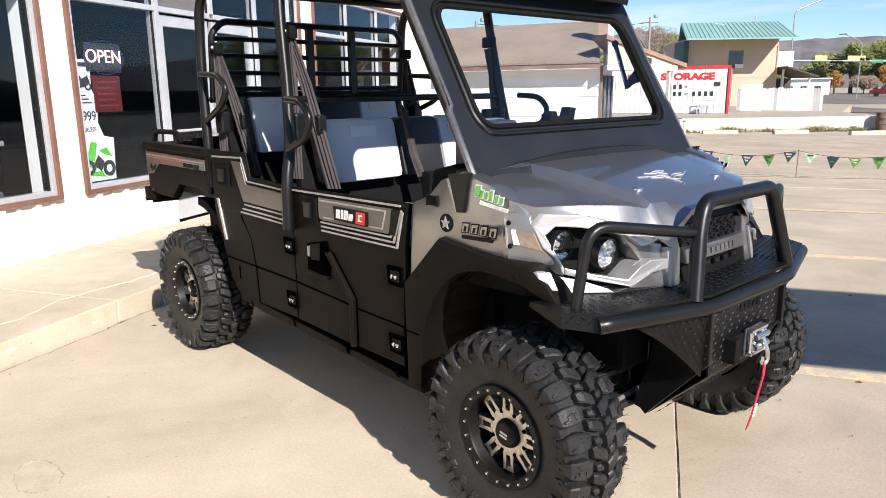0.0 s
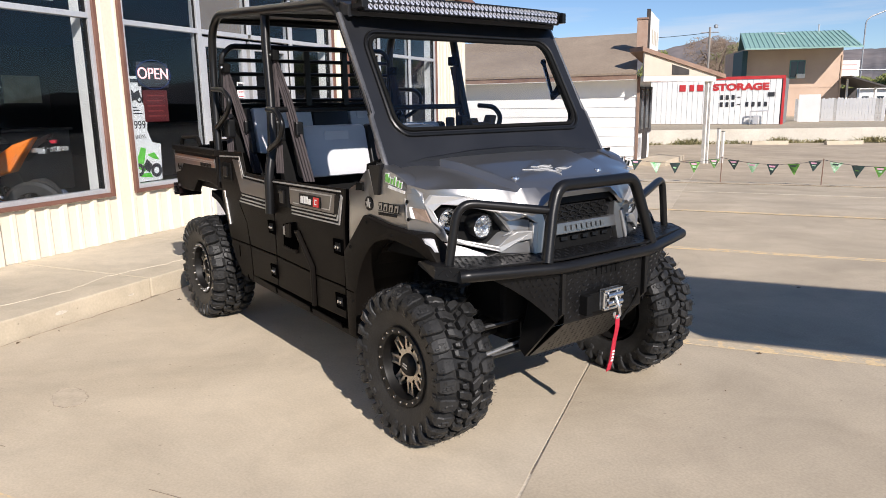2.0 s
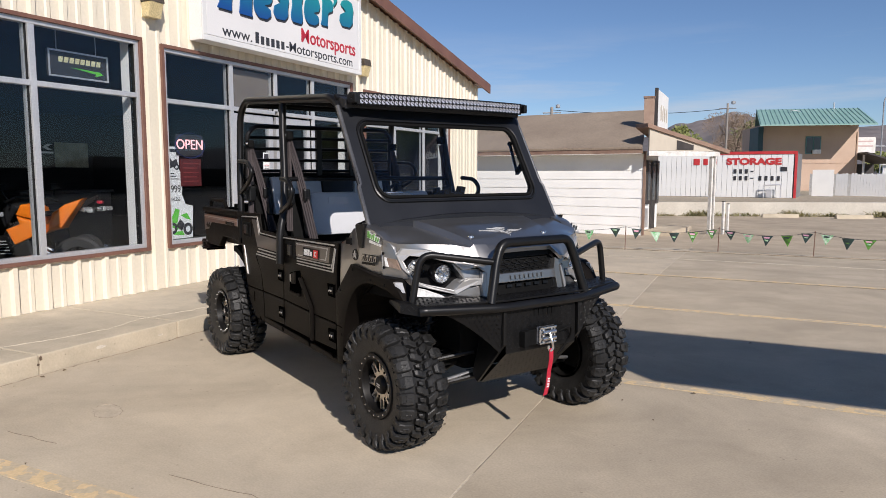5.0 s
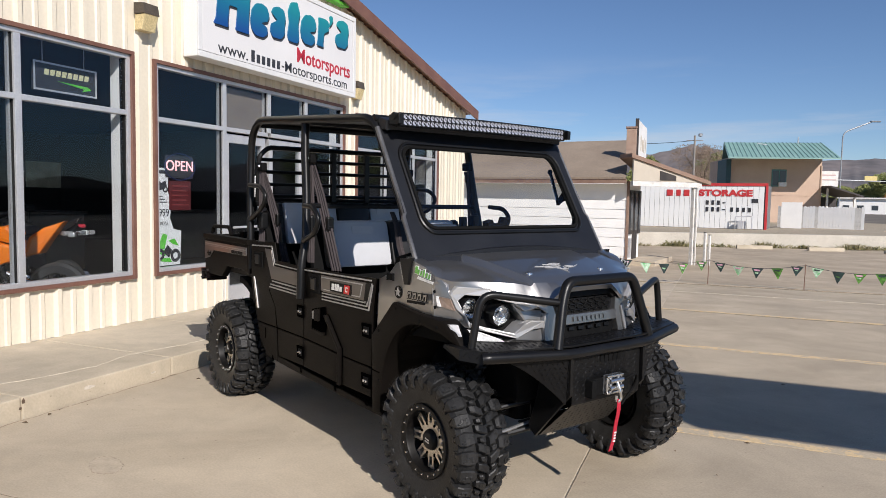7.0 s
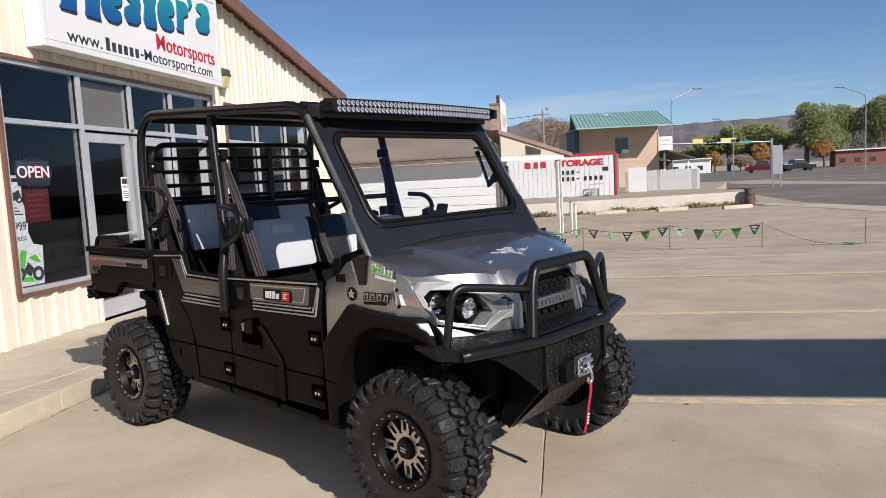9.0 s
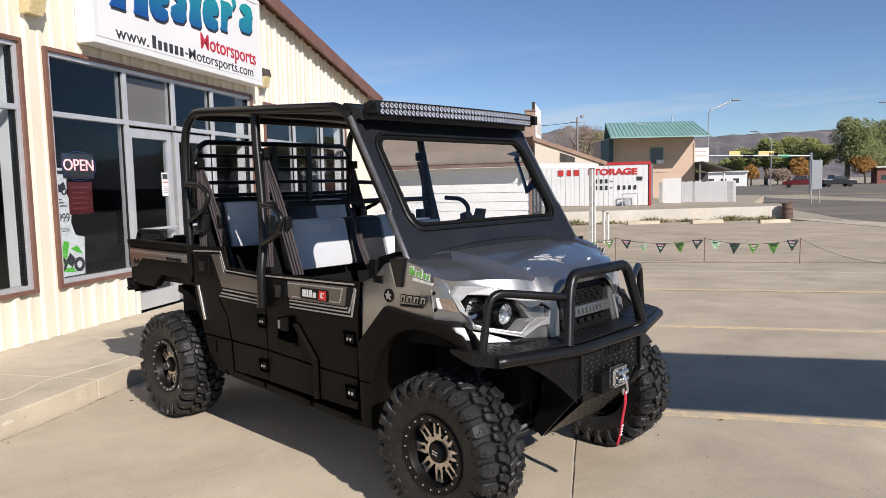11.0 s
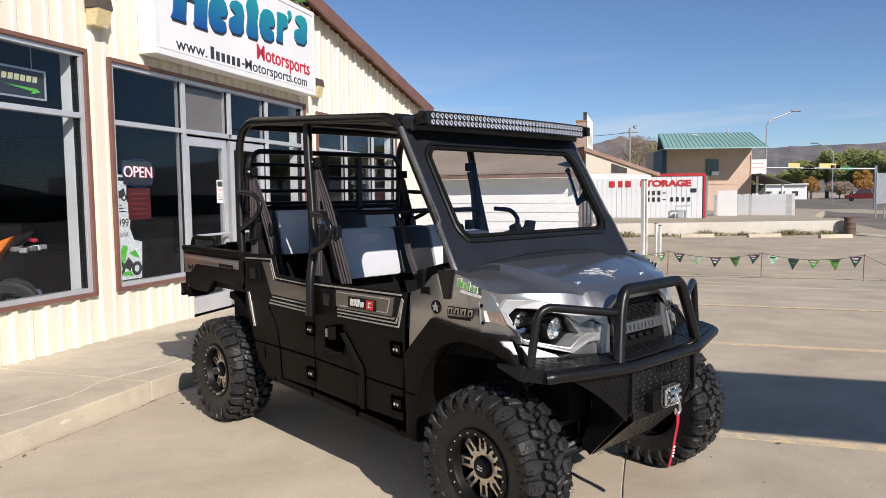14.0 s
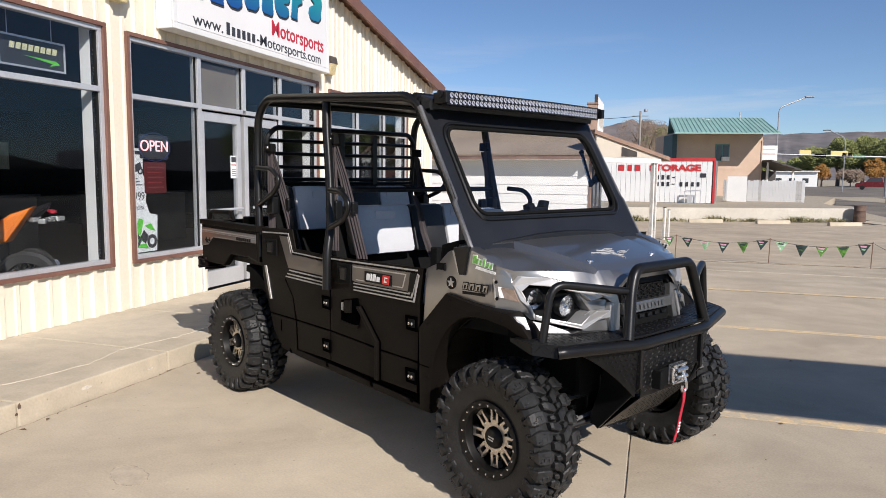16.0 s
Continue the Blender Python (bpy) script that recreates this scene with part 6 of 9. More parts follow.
# --- roll cage ---
cage = new("roll_cage")
cage.parent = veh
tagged(cage, "black steel tube roll cage")
for sg in (-1, 1):
    y = 0.64 * sg
    bm = B()
    tube(bm, rounded([(0.850, 0.610 * sg, 1.10), (0.462, 0.612 * sg, 1.760), (0.40, 0.628 * sg, 1.795), (-0.93, y, 1.885), (-1.05, y, 1.80), (-1.075, y, 1.62), (-1.055, y * 1.02, 1.38), (-1.01, 0.67 * sg, 1.06), (-1.0, 0.67 * sg, 0.90)], 0.10, 6), 0.024, 12)
    part("side_tube", bm, SHINE, cage, smooth=True)
    bm = B()
    tube(bm, rounded([(-0.165, 0.722 * sg, 0.80), (-0.175, 0.712 * sg, 1.0), (-0.20, 0.67 * sg, 1.15), (-0.245, 0.645 * sg, 1.39), (-0.295, 0.63 * sg, 1.66), (-0.32, 0.615 * sg, 1.84)], 0.05), 0.024, 12)
    part("middle_post", bm, SHINE, cage, smooth=True)
    for pts in ([(-0.155, 0.705 * sg, 1.338), (-0.02, 0.715 * sg, 1.33), (0.045, 0.715 * sg, 1.265), (0.0, 0.715 * sg, 1.19), (-0.16, 0.705 * sg, 1.135)],
                [(-1.04, 0.665 * sg, 1.46), (-0.82, 0.68 * sg, 1.45), (-0.73, 0.68 * sg, 1.385), (-0.80, 0.68 * sg, 1.31), (-1.03, 0.665 * sg, 1.225)]):
        bm = B()
        tube(bm, rounded(pts, 0.05), 0.015, 10)
        part("hip_guard", bm, SHINE, cage, smooth=True)
    bm = B()
    tube(bm, rounded([(-0.90, 0.62 * sg, 1.30), (-0.98, 0.55 * sg, 1.24), (-1.02, 0.5 * sg, 1.08)], 0.05), 0.015, 10)
    part("brace", bm, SHINE, cage, smooth=True)
for x, z in ((0.46, 1.79), (-0.32, 1.835), (-0.98, 1.86)):
    bm = B()
    tube(bm, [(x, -0.63, z), (x, 0.63, z)], 0.02, 10)
    part("cross_tube", bm, SHINE, cage, smooth=True)
for x, z in ((-1.03, 1.335), (-0.245, 1.335)):
    bm = B()
    tube(bm, [(x, -0.63, z), (x, 0.63, z)], 0.016, 10)
    part("cross_tube", bm, SHINE, cage, smooth=True)
# cab screen behind the rear seat
rack = new("cab_screen")
rack.parent = veh
tagged(rack, "black barred headache rack behind the rear seat")
bm = B()
tube(bm, rounded([(-1.05, -0.605, 1.34), (-1.02, -0.605, 1.655), (-1.01, -0.545, 1.715), (-1.01, 0.545, 1.715), (-1.02, 0.605, 1.655), (-1.05, 0.605, 1.34)], 0.03), 0.017, 8)
part("frame", bm, SHINE, rack, smooth=True)
for z in (1.635, 1.552, 1.468, 1.388, 1.362):
    bm = B()
    tube(bm, [(-1.04, -0.60, z), (-1.04, 0.60, z)], 0.0125, 8)
    part("bar", bm, SHINE, rack, smooth=True)
for y in (-0.03, 0.25):
    bm = B()
    box(bm, -1.055, y - 0.02, 1.35, -1.025, y + 0.02, 1.715, 0.004)
    part("upright", bm, SHINE, rack)

# roof with light bar
bm = B()
rows = []
for x, z in ((0.56, 1.765), (0.53, 1.80), (0.40, 1.817), (-0.30, 1.862), (-0.93, 1.902), (-1.02, 1.892)):
    rows.append([(x, y, z - 0.02 * (abs(y) / 0.62) ** 4) for y in (-0.62, -0.55, -0.3, 0, 0.3, 0.55, 0.62)])
grid(bm, rows, (0, 0, -0.022))
part("roof", bm, COWLM, veh, "black moulded roof panel", True)
bm = B()
prism(bm, [(0.50, 1.73), (0.56, 1.73), (0.57, 1.772), (0.50, 1.795)], "y", -0.625, 0.625, 0.006)
part("header", bm, COWLM, veh, "black header panel")
bar = new("light_bar")
bar.parent = veh
tagged(bar, "black double-row light bar above the windscreen")
bm = B()
NB = 16
rows = []
for q in range(NB + 1):
    y = -0.585 + 1.17 * q / NB
    x = 0.665 - 0.03 * (y / 0.585) ** 2
    rows.append((x, y))
prof = [(-0.06, -0.030), (-0.005, -0.034), (0.0, -0.030), (0.0, 0.030), (-0.005, 0.034), (-0.06, 0.034), (-0.075, 0.0)]
vs = [[bm.verts.new((x + a, y, 1.775 + b)) for a, b in prof] for x, y in rows]
for a, b in zip(vs, vs[1:]):
    for q in range(len(prof)):
        bm.faces.new((a[q], a[(q + 1) % len(prof)], b[(q + 1) % len(prof)], b[q]))
bm.faces.new(vs[0])
bm.faces.new(vs[-1])
hs = part("housing", bm, SHINE, bar)
led = B()
ring_a = [led.verts.new((0.001, 0.0122 * math.cos(q * math.pi / 4), 0.0134 * math.sin(q * math.pi / 4))) for q in range(8)]
ring_b = [led.verts.new((-0.0005, 0.005 * math.cos(q * math.pi / 4), 0.005 * math.sin(q * math.pi / 4))) for q in range(8)]
for q in range(8):
    led.faces.new((ring_a[q], ring_a[(q + 1) % 8], ring_b[(q + 1) % 8], ring_b[q]))
led.faces.new(ring_b)
bmesh.ops.recalc_face_normals(led, faces=led.faces)
led_me = bpy.data.meshes.new("led_bowl")
led.to_mesh(led_me)
led.free()
led_me.materials.append(surf("small lamp bowl", (0.36, 0.36, 0.38), (0.66, 0.65, 0.70), 60, 0.28, metal=0.6))
for r in range(2):
    for c in range(44):
        y = -0.558 + 1.116 * c / 43
        o = new("led_bowl", led_me)
        o.parent = hs
        o.location = (0.6655 - 0.03 * (y / 0.585) ** 2, y, 1.7605 + 0.029 * r)
for sg in (-1, 1):
    bm = B()
    box(bm, 0.57, 0.60 * sg - 0.012, 1.75, 0.66, 0.60 * sg + 0.012, 1.80, 0.004)
    lathe(bm, [(0.018, -0.02), (0.018, 0.02)], 12, "y", (0.62, 0.60 * sg, 1.79))
    part("bracket", bm, SHINE, bar)

# windscreen: slanted frame with a rounded opening, seal and glass
def wsx(z):
    return 0.890 - (z - 1.107) * 0.589


def rr(y0, y1, z0, z1, r, n=6):
    """Points round a rounded rectangle in (y, z)."""
    out_ = []
    for cy, cz, a0 in ((y1 - r, z1 - r, 0), (y0 + r, z1 - r, 90), (y0 + r, z0 + r, 180), (y1 - r, z0 + r, 270)):
        for q in range(n + 1):
            a = radians(a0 + 90 * q / n)
            out_.append((cy + r * math.cos(a), cz + r * math.sin(a)))
    return out_


OUT_W, IN_W = rr(-0.635, 0.635, 1.09, 1.745, 0.02), rr(-0.545, 0.545, 1.246, 1.648, 0.065)
OUT_W = [(y * (1.03 if z < 1.3 else 1.0), z) for y, z in OUT_W]
bm = B()
layers = []
for dx in (0.0, -0.03):
    layers.append(([bm.verts.new((wsx(z) + dx, y, z)) for y, z in OUT_W], [bm.verts.new((wsx(z) + dx, y, z)) for y, z in IN_W]))
n = len(OUT_W)
for q in range(n):
    p = (q + 1) % n
    bm.faces.new((layers[0][0][q], layers[0][0][p], layers[0][1][p], layers[0][1][q]))
    bm.faces.new((layers[1][0][q], layers[1][1][q], layers[1][1][p], layers[1][0][p]))
    bm.faces.new((layers[0][0][q], layers[1][0][q], layers[1][0][p], layers[0][0][p]))
    bm.faces.new((layers[0][1][q], layers[0][1][p], layers[1][1][p], layers[1][1][q]))
wsf = part("windscreen_frame", bm, COWLM, veh, "matt black windscreen frame")
# strips along the pillars: the glint on the rounded edges is put into their grey
for sg in (-1, 1):
    bm = B()
    tube(bm, [(wsx(1.10) - 0.012, 0.656 * sg, 1.10), (wsx(1.30) - 0.012, 0.650 * sg, 1.30), (wsx(1.315) - 0.012, 0.637 * sg, 1.315), (wsx(1.74) - 0.012, 0.637 * sg, 1.74)], 0.013, 8)
    part("pillar_edge", bm, surf("pillar glint grey", (0.10, 0.10, 0.105), (0.15, 0.15, 0.155), 8, 0.3, metal=0.5) if sg < 0 else bpy.data.materials["pillar glint grey"], wsf, "pillar edge greyed for its glint", True)
bm = B()
tube(bm, [(wsx(z) + 0.004, y, z) for y, z in rr(-0.566, 0.566, 1.224, 1.668, 0.08)], 0.009, 8, True)
part("seal", bm, SHINE, wsf, smooth=True)
bm = B()
tube(bm, [(wsx(z) + 0.002, y, z) for y, z in IN_W], 0.010, 8, True)
part("inner_seal", bm, MATT, wsf, smooth=True)
bm = B()
ring = [bm.verts.new((wsx(z) - 0.012, y, z)) for y, z in IN_W]
bm.faces.new(ring)
gl = part("windscreen", bm, CLEAR, wsf, "clear windscreen glass")
gl.visible_shadow = False
# cowl between hood and frame, corner gaskets
bm = B()
grid(bm, [[(0.80, y, 1.115 + 0.05 * (1 - (abs(y) / 0.66) ** 2)) for y in (-0.655, -0.45, -0.2, 0, 0.2, 0.45, 0.655)], [(0.885, y, 1.105 + 0.045 * (1 - (abs(y) / 0.66) ** 2)) for y in (-0.655, -0.45, -0.2, 0, 0.2, 0.45, 0.655)]], (0, 0, -0.03))
part("cowl", bm, COWLM, veh)

# --- seats, belts, controls ---
def cushion(name, x0, y0, z0, x1, y1, z1, mat, parent, lean=0.0, bev=0.03):
    bm = B()
    box(bm, x0, y0, z0, x1, y1, z1, bev)
    for v in bm.verts:
        v.co.x -= (v.co.z - z0) * lean
    return part(name, bm, mat, parent, smooth=True)


for xs, zs, lab in ((-0.16, 0.0, "front bench seat in pale grey and black vinyl"), (-0.83, 0.10, "rear bench seat in pale grey and black vinyl")):
    seat = new("bench_seat")
    seat.parent = veh
    tagged(seat, lab)
    cushion("base", xs - 0.02, -0.60, 0.44, xs + 0.42, 0.60, 0.74 + zs * 0.5, MATT, seat, 0, 0.02)
    for y0, y1, mt in ((-0.515, -0.475, VINYL_B), (-0.47, -0.07, VINYL_G), (-0.065, 0.20, VINYL_B), (0.205, 0.47, VINYL_G), (0.475, 0.515, VINYL_B)):
        cushion("back_cushion", xs - 0.10, y0, 0.965 + zs, xs - 0.02, y1, 1.245 + zs, mt, seat, 0.25)
        cushion("seat_cushion", xs - 0.02, y0, 0.74 + zs * 0.5, xs + 0.44, y1, 0.85 + zs * 0.5, mt, seat, 0.0)
    cushion("back_shell", xs - 0.14, -0.57, 0.76 + zs, xs - 0.085, 0.57, 1.235 + zs, MATT, seat, 0.25, 0.015)
    for y in (-0.27, 0.33):
        bm = B()
        xx = xs - 0.02 - 0.25 * 0.215
        box(bm, xx - 0.004, y - 0.075, 1.165 + zs, xx + 0.004, y + 0.075, 1.215 + zs, 0.003)
        part("embossed_tag", bm, VINYL_G, seat)


def webbing(name, pts, w, parent, mat=WEB, label="", side=(0, 1, 0), pleat=0.004, top=0.6):
    """A strap with lengthwise folds, gathered at its upper end."""
    bm = B()
    s = Vector(side) * w / 2
    across = s.normalized().cross(Vector((0, 0, 1)))
    fine = [Vector(a) + (Vector(b) - Vector(a)) * k / 4 for a, b in zip(pts, pts[1:]) for k in range(4)] + [Vector(pts[-1])]
    rows = []
    for i, p in enumerate(fine):
        t = i / (len(fine) - 1)
        wide = top + (1 - top) * min(1.0, t * 1.6)
        rows.append([p + s * wide * (u / 4) + across * pleat * ((1 if u % 2 else -1) + 0.7 * math.sin(u * 2.3 + t * 5)) for u in range(-4, 5)])
    grid(bm, rows, (0.003, 0, 0))
    return part(name, bm, mat, parent, label)


for sg in (-1, 1):
    for x, dz in ((-0.26, 0.0), (-0.965, -0.03)):
        blt = new("seat_belt")
        blt.parent = veh
        tagged(blt, "grey webbing seat belt on the cage")
        if sg < 0:
            webbing("strap", [(x - 0.02, 0.60 * sg, 1.60 + dz), (x + 0.02, 0.56 * sg, 1.40 + dz), (x + 0.06, 0.52 * sg, 1.15), (x + 0.10, 0.49 * sg, 0.95)], 0.066, blt, side=(0.8, -0.6 * sg, 0))
        else:
            webbing("strap", [(x - 0.035, 0.612, 1.58 + dz), (x - 0.01, 0.632, 1.42 + dz), (x + 0.03, 0.648, 1.24), (x + 0.05, 0.655, 0.98)], 0.052, blt, side=(0.75, 0.66, 0), top=0.8)
        webbing("strap", [(x - 0.02, 0.605 * sg, 1.60 + dz), (x - 0.005, 0.61 * sg, 1.35), (x + 0.02, 0.62 * sg, 1.0)], 0.055 if sg < 0 else 0.036, blt, side=(0.9, -0.4 * sg, 0))
        bm = B()
        box(bm, x - 0.05, 0.60 * sg - 0.02, 1.585 + dz, x + 0.02, 0.60 * sg + 0.02, 1.64 + dz, 0.008)
        part("guide", bm, MATT, blt)
        bm = B()
        lathe(bm, [(0.0, -0.012), (0.008, -0.011), (0.012, -0.004), (0.012, 0.0)], 12, "y", (x - 0.015, 0.60 * sg + 0.02 * sg, 1.615 + dz))
        part("bolt", bm, CHROME, blt, smooth=True)
        bm = B()
        box(bm, x + 0.03, 0.515 * sg - 0.022, 1.19, x + 0.075, 0.515 * sg + 0.022, 1.27, 0.010)
        box(bm, x + 0.028, 0.515 * sg - 0.015, 1.205, x + 0.08, 0.515 * sg + 0.015, 1.215, 0.002)
        part("buckle", bm, SHINE, blt, "black buckle")
        bm = B()
        box(bm, x + 0.0, 0.62 * sg - 0.025, 1.17, x + 0.07, 0.62 * sg + 0.025, 1.28, 0.012)
        part("retractor", bm, SHINE, blt)
webbing("centre_belt", [(-0.24, -0.045, 1.30), (-0.185, -0.045, 1.22), (-0.15, -0.04, 1.08), (-0.10, -0.03, 0.96), (-0.02, -0.03, 0.86)], 0.05, veh, label="grey webbing centre belt")
bm = B()
box(bm, -0.06, -0.07, 0.86, 0.0, -0.02, 1.0, 0.01)
part("belt_buckle", bm, MATT, veh)
# dash, steering wheel, mirror
bm = B()
prism(bm, [(0.86, 1.08), (0.72, 1.125), (0.62, 1.10), (0.60, 0.98), (0.64, 0.80), (0.72, 0.75)], "y", -0.60, 0.60, 0.02)
part("dashboard", bm, MATT, veh, "black dashboard")
stw = new("steering_wheel")
stw.parent = veh
tagged(stw, "black steering wheel")
bm = B()
ring = [(0.170 * math.cos(a), 0.170 * math.sin(a), 0) for a in [2 * math.pi * q / 28 for q in range(28)]]
tube(bm, ring, 0.014, 8, True)
mm = Matrix.Translation((0.30, 0.265, 1.150)) @ Matrix.Rotation(radians(-28), 4, "Y")
moved(bm, mm)
part("rim", bm, MATT, stw, smooth=True)
bm = B()
for a in (0, 120, 240):
    tube(bm, [(0, 0, -0.01), (0.165 * math.cos(radians(a)), 0.165 * math.sin(radians(a)), 0)], 0.011, 6)
lathe(bm, [(0.045, -0.03), (0.045, 0.01), (0.0, 0.016)], 16, "z")
tube(bm, [(0, 0, -0.02), (0, 0, -0.30)], 0.02, 8)
moved(bm, mm)
part("hub", bm, MATT, stw, smooth=True)
bm = B()
prism(bm, [(-0.035, 1.205), (0.095, 1.205), (0.118, 1.292), (0.085, 1.296), (0.070, 1.262), (0.005, 1.262), (-0.004, 1.282), (-0.040, 1.272)], "x", 0.63, 0.68, 0.006)
pod = part("gauge_pod", bm, MATT, veh, "black gauge pod on the dash")
bm = B()
box(bm, 0.62, -0.02, 1.10, 0.67, 0.07, 1.21, 0.01)
part("pod_foot", bm, MATT, pod)
# dash tray with a bright ring
bm = B()
box(bm, 0.66, -0.53, 1.10, 0.752, -0.31, 1.262, 0.012)
tray = part("dash_tray", bm, surf("blue-grey plastic", (0.030, 0.040, 0.055), (0.040, 0.052, 0.070), 6, 0.4), veh, "blue-grey dash tray")
bm = B()
tube(bm, [(0.715 + 0.024 * math.sin(a), -0.41 + 0.056 * math.cos(a), 1.266) for a in [2 * math.pi * q / 20 for q in range(20)]], 0.004, 6, True)
part("ring", bm, CHROME, tray, smooth=True)
bm = B()
tube(bm, [(0.530, 0.582, 1.562), (0.598, 0.588, 1.372)], 0.010, 8)
bmesh.ops.create_uvsphere(bm, u_segments=10, v_segments=6, radius=0.016, matrix=Matrix.Translation((0.530, 0.582, 1.562)))
latch = part("screen_strut", bm, MATT, veh, "black windscreen strut", True)
bm = B()
prism(bm, [(0.592, 1.362), (0.625, 1.385), (0.690, 1.40), (0.640, 1.445), (0.606, 1.402)], "y", 0.575, 0.605, 0.003)
part("bracket", bm, MATT, latch)
bm = B()
tube(bm, [(0.540, 0.571, 1.535), (0.592, 0.576, 1.392)], 0.003, 6)
part("rod", bm, CHROME, latch)

# ---- shop front fittings ----
FACE = Matrix(((0, 0, 1, 0), (1, 0, 0, 0), (0, 1, 0, 0), (0, 0, 0, 1)))


def on_wall(d, s, z):
    """A pose on the shop front for flat marks: right along the wall, up, facing out."""
    return Matrix.Translation((d, s, z)) @ FACE


def two_tone(name, low, high, z0, z1):
    """Paint that runs from one colour to another with height."""
    m = bpy.data.materials.new(name)
    m.use_nodes = True
    nt, nodes = m.node_tree, m.node_tree.nodes
    p = nodes["Principled BSDF"]
    tc, sep, mr, mix = nodes.new("ShaderNodeTexCoord"), nodes.new("ShaderNodeSeparateXYZ"), nodes.new("ShaderNodeMapRange"), nodes.new("ShaderNodeMixRGB")
    nt.links.new(tc.outputs["Object"], sep.inputs[0])
    nt.links.new(sep.outputs[2], mr.inputs["Value"])
    mr.inputs["From Min"].default_value, mr.inputs["From Max"].default_value = z0, z1
    mix.inputs["Color1"].default_value, mix.inputs["Color2"].default_value = (*low, 1), (*high, 1)
    nt.links.new(mr.outputs[0], mix.inputs["Fac"])
    nt.links.new(mix.outputs[0], p.inputs["Base Color"])
    p.inputs["Roughness"].default_value = 0.4
    return m


SIGN_BLUE = two_tone("blue to teal lettering paint", (0.008, 0.065, 0.25), (0.012, 0.25, 0.27), 3.22, 3.74)
SIGN_RED = surf("sign red", (0.45, 0.02, 0.04), (0.50, 0.03, 0.05), 6, 0.4)
SIGN_K = surf("sign charcoal", (0.03, 0.03, 0.035), (0.05, 0.05, 0.055), 6, 0.4)
SIGN_W = surf("sign white acrylic", (0.70, 0.69, 0.68), (0.75, 0.74, 0.73), 0.8, 0.35, fine=0.03)
sgn = thing("shop_sign", SHOP, "white cabinet sign with blue, red and dark lettering", "sign")
bm = B()
box(bm, 0.035, 0.52, 2.81, 0.215, 3.68, 3.93, 0.01)
part("cabinet", bm, WHITE, sgn, "white metal cabinet")
bm = B()
box(bm, 0.215, 0.585, 2.875, 0.232, 3.615, 3.865, 0.006)
part("face", bm, SIGN_W, sgn, "white sign face")
bm = B()
for a, z, b, y in ((0.52, 2.81, 3.68, 2.87), (0.52, 3.87, 3.68, 3.93), (0.52, 2.87, 0.58, 3.87), (3.62, 2.87, 3.68, 3.87)):
    box(bm, 0.215, a, z, 0.238, b, y, 0.006)
part("rim", bm, surf("grey sign rim", (0.66, 0.66, 0.65), (0.72, 0.72, 0.71), 2, 0.45, fine=0.04), sgn)
# the trade name as plain leaning blue shapes, with a dark drop edge
BLOB = {"wide": ((0.0, 0.0), (0.40, 0.0), (0.38, 0.10), (0.38, 0.42), (0.62, 0.42), (0.62, 0.10), (0.60, 0.0), (1.0, 0.0), (0.96, 0.10), (0.95, 0.90), (1.0, 1.0), (0.04, 1.0), (0.08, 0.90), (0.06, 0.10)),
        "round": ((0.30, 0.0), (0.72, 0.0), (0.95, 0.14), (0.92, 0.34), (0.56, 0.42), (0.92, 0.52), (1.0, 0.72), (0.84, 0.94), (0.56, 1.0), (0.24, 0.94), (0.04, 0.72), (0.0, 0.40), (0.08, 0.14)),
        "wave": ((0.20, 0.0), (0.76, 0.02), (0.98, 0.20), (0.94, 0.44), (1.0, 0.70), (0.86, 0.94), (0.50, 1.0), (0.16, 0.92), (0.04, 0.74), (0.46, 0.56), (0.06, 0.40), (0.02, 0.16)),
        "tall": ((0.16, 0.0), (0.84, 0.0), (0.94, 0.10), (0.84, 0.50), (0.96, 0.74), (0.72, 1.0), (0.24, 0.94), (0.04, 0.70), (0.16, 0.45), (0.06, 0.12)),
        "stem": ((0.0, 0.0), (0.62, 0.0), (0.56, 0.14), (0.60, 0.50), (1.0, 0.62), (0.96, 0.94), (0.70, 1.0), (0.06, 0.98), (0.12, 0.80), (0.10, 0.12)),
        "drop": ((0.10, 0.0), (0.60, 0.30), (1.0, 0.70), (0.80, 1.0), (0.30, 1.0), (0.10, 0.75), (0.40, 0.55))}
for kind, s0, w, h, z0 in (("wide", 0.74, 0.58, 0.58, 3.19), ("round", 1.33, 0.33, 0.38, 3.21), ("wave", 1.69, 0.29, 0.38, 3.255), ("tall", 2.02, 0.27, 0.50, 3.28), ("round", 2.30, 0.34, 0.38, 3.315), ("stem", 2.67, 0.27, 0.37, 3.355), ("drop", 2.95, 0.11, 0.16, 3.64), ("wave", 3.11, 0.34, 0.38, 3.43)):
    for nm, mt, dd, o in (("letter_shadow", SIGN_K, 0.235, 0.026), ("letter_shape", SIGN_BLUE, 0.244, 0.0)):
        bm = B()
        pts = [(q.x, q.y) for q in rounded([(s0 + o * 0.7 + (a + 0.10 * b) * w, z0 - o + b * h, 0) for a, b in BLOB[kind]], 0.025, 3, True)]
        prism(bm, pts, "x", 0.230, dd)
        part(nm, bm, mt, sgn)
lettering("Motorsports", 0.25, on_wall(0.234, 2.88, 3.14), SIGN_RED, "lettering", sgn, 0.003, 1.0, bold=0.010)
lettering("www.", 0.175, on_wall(0.233, 1.065, 2.955), SIGN_K, "lettering", sgn, 0.002, 1.2, bold=0.004)
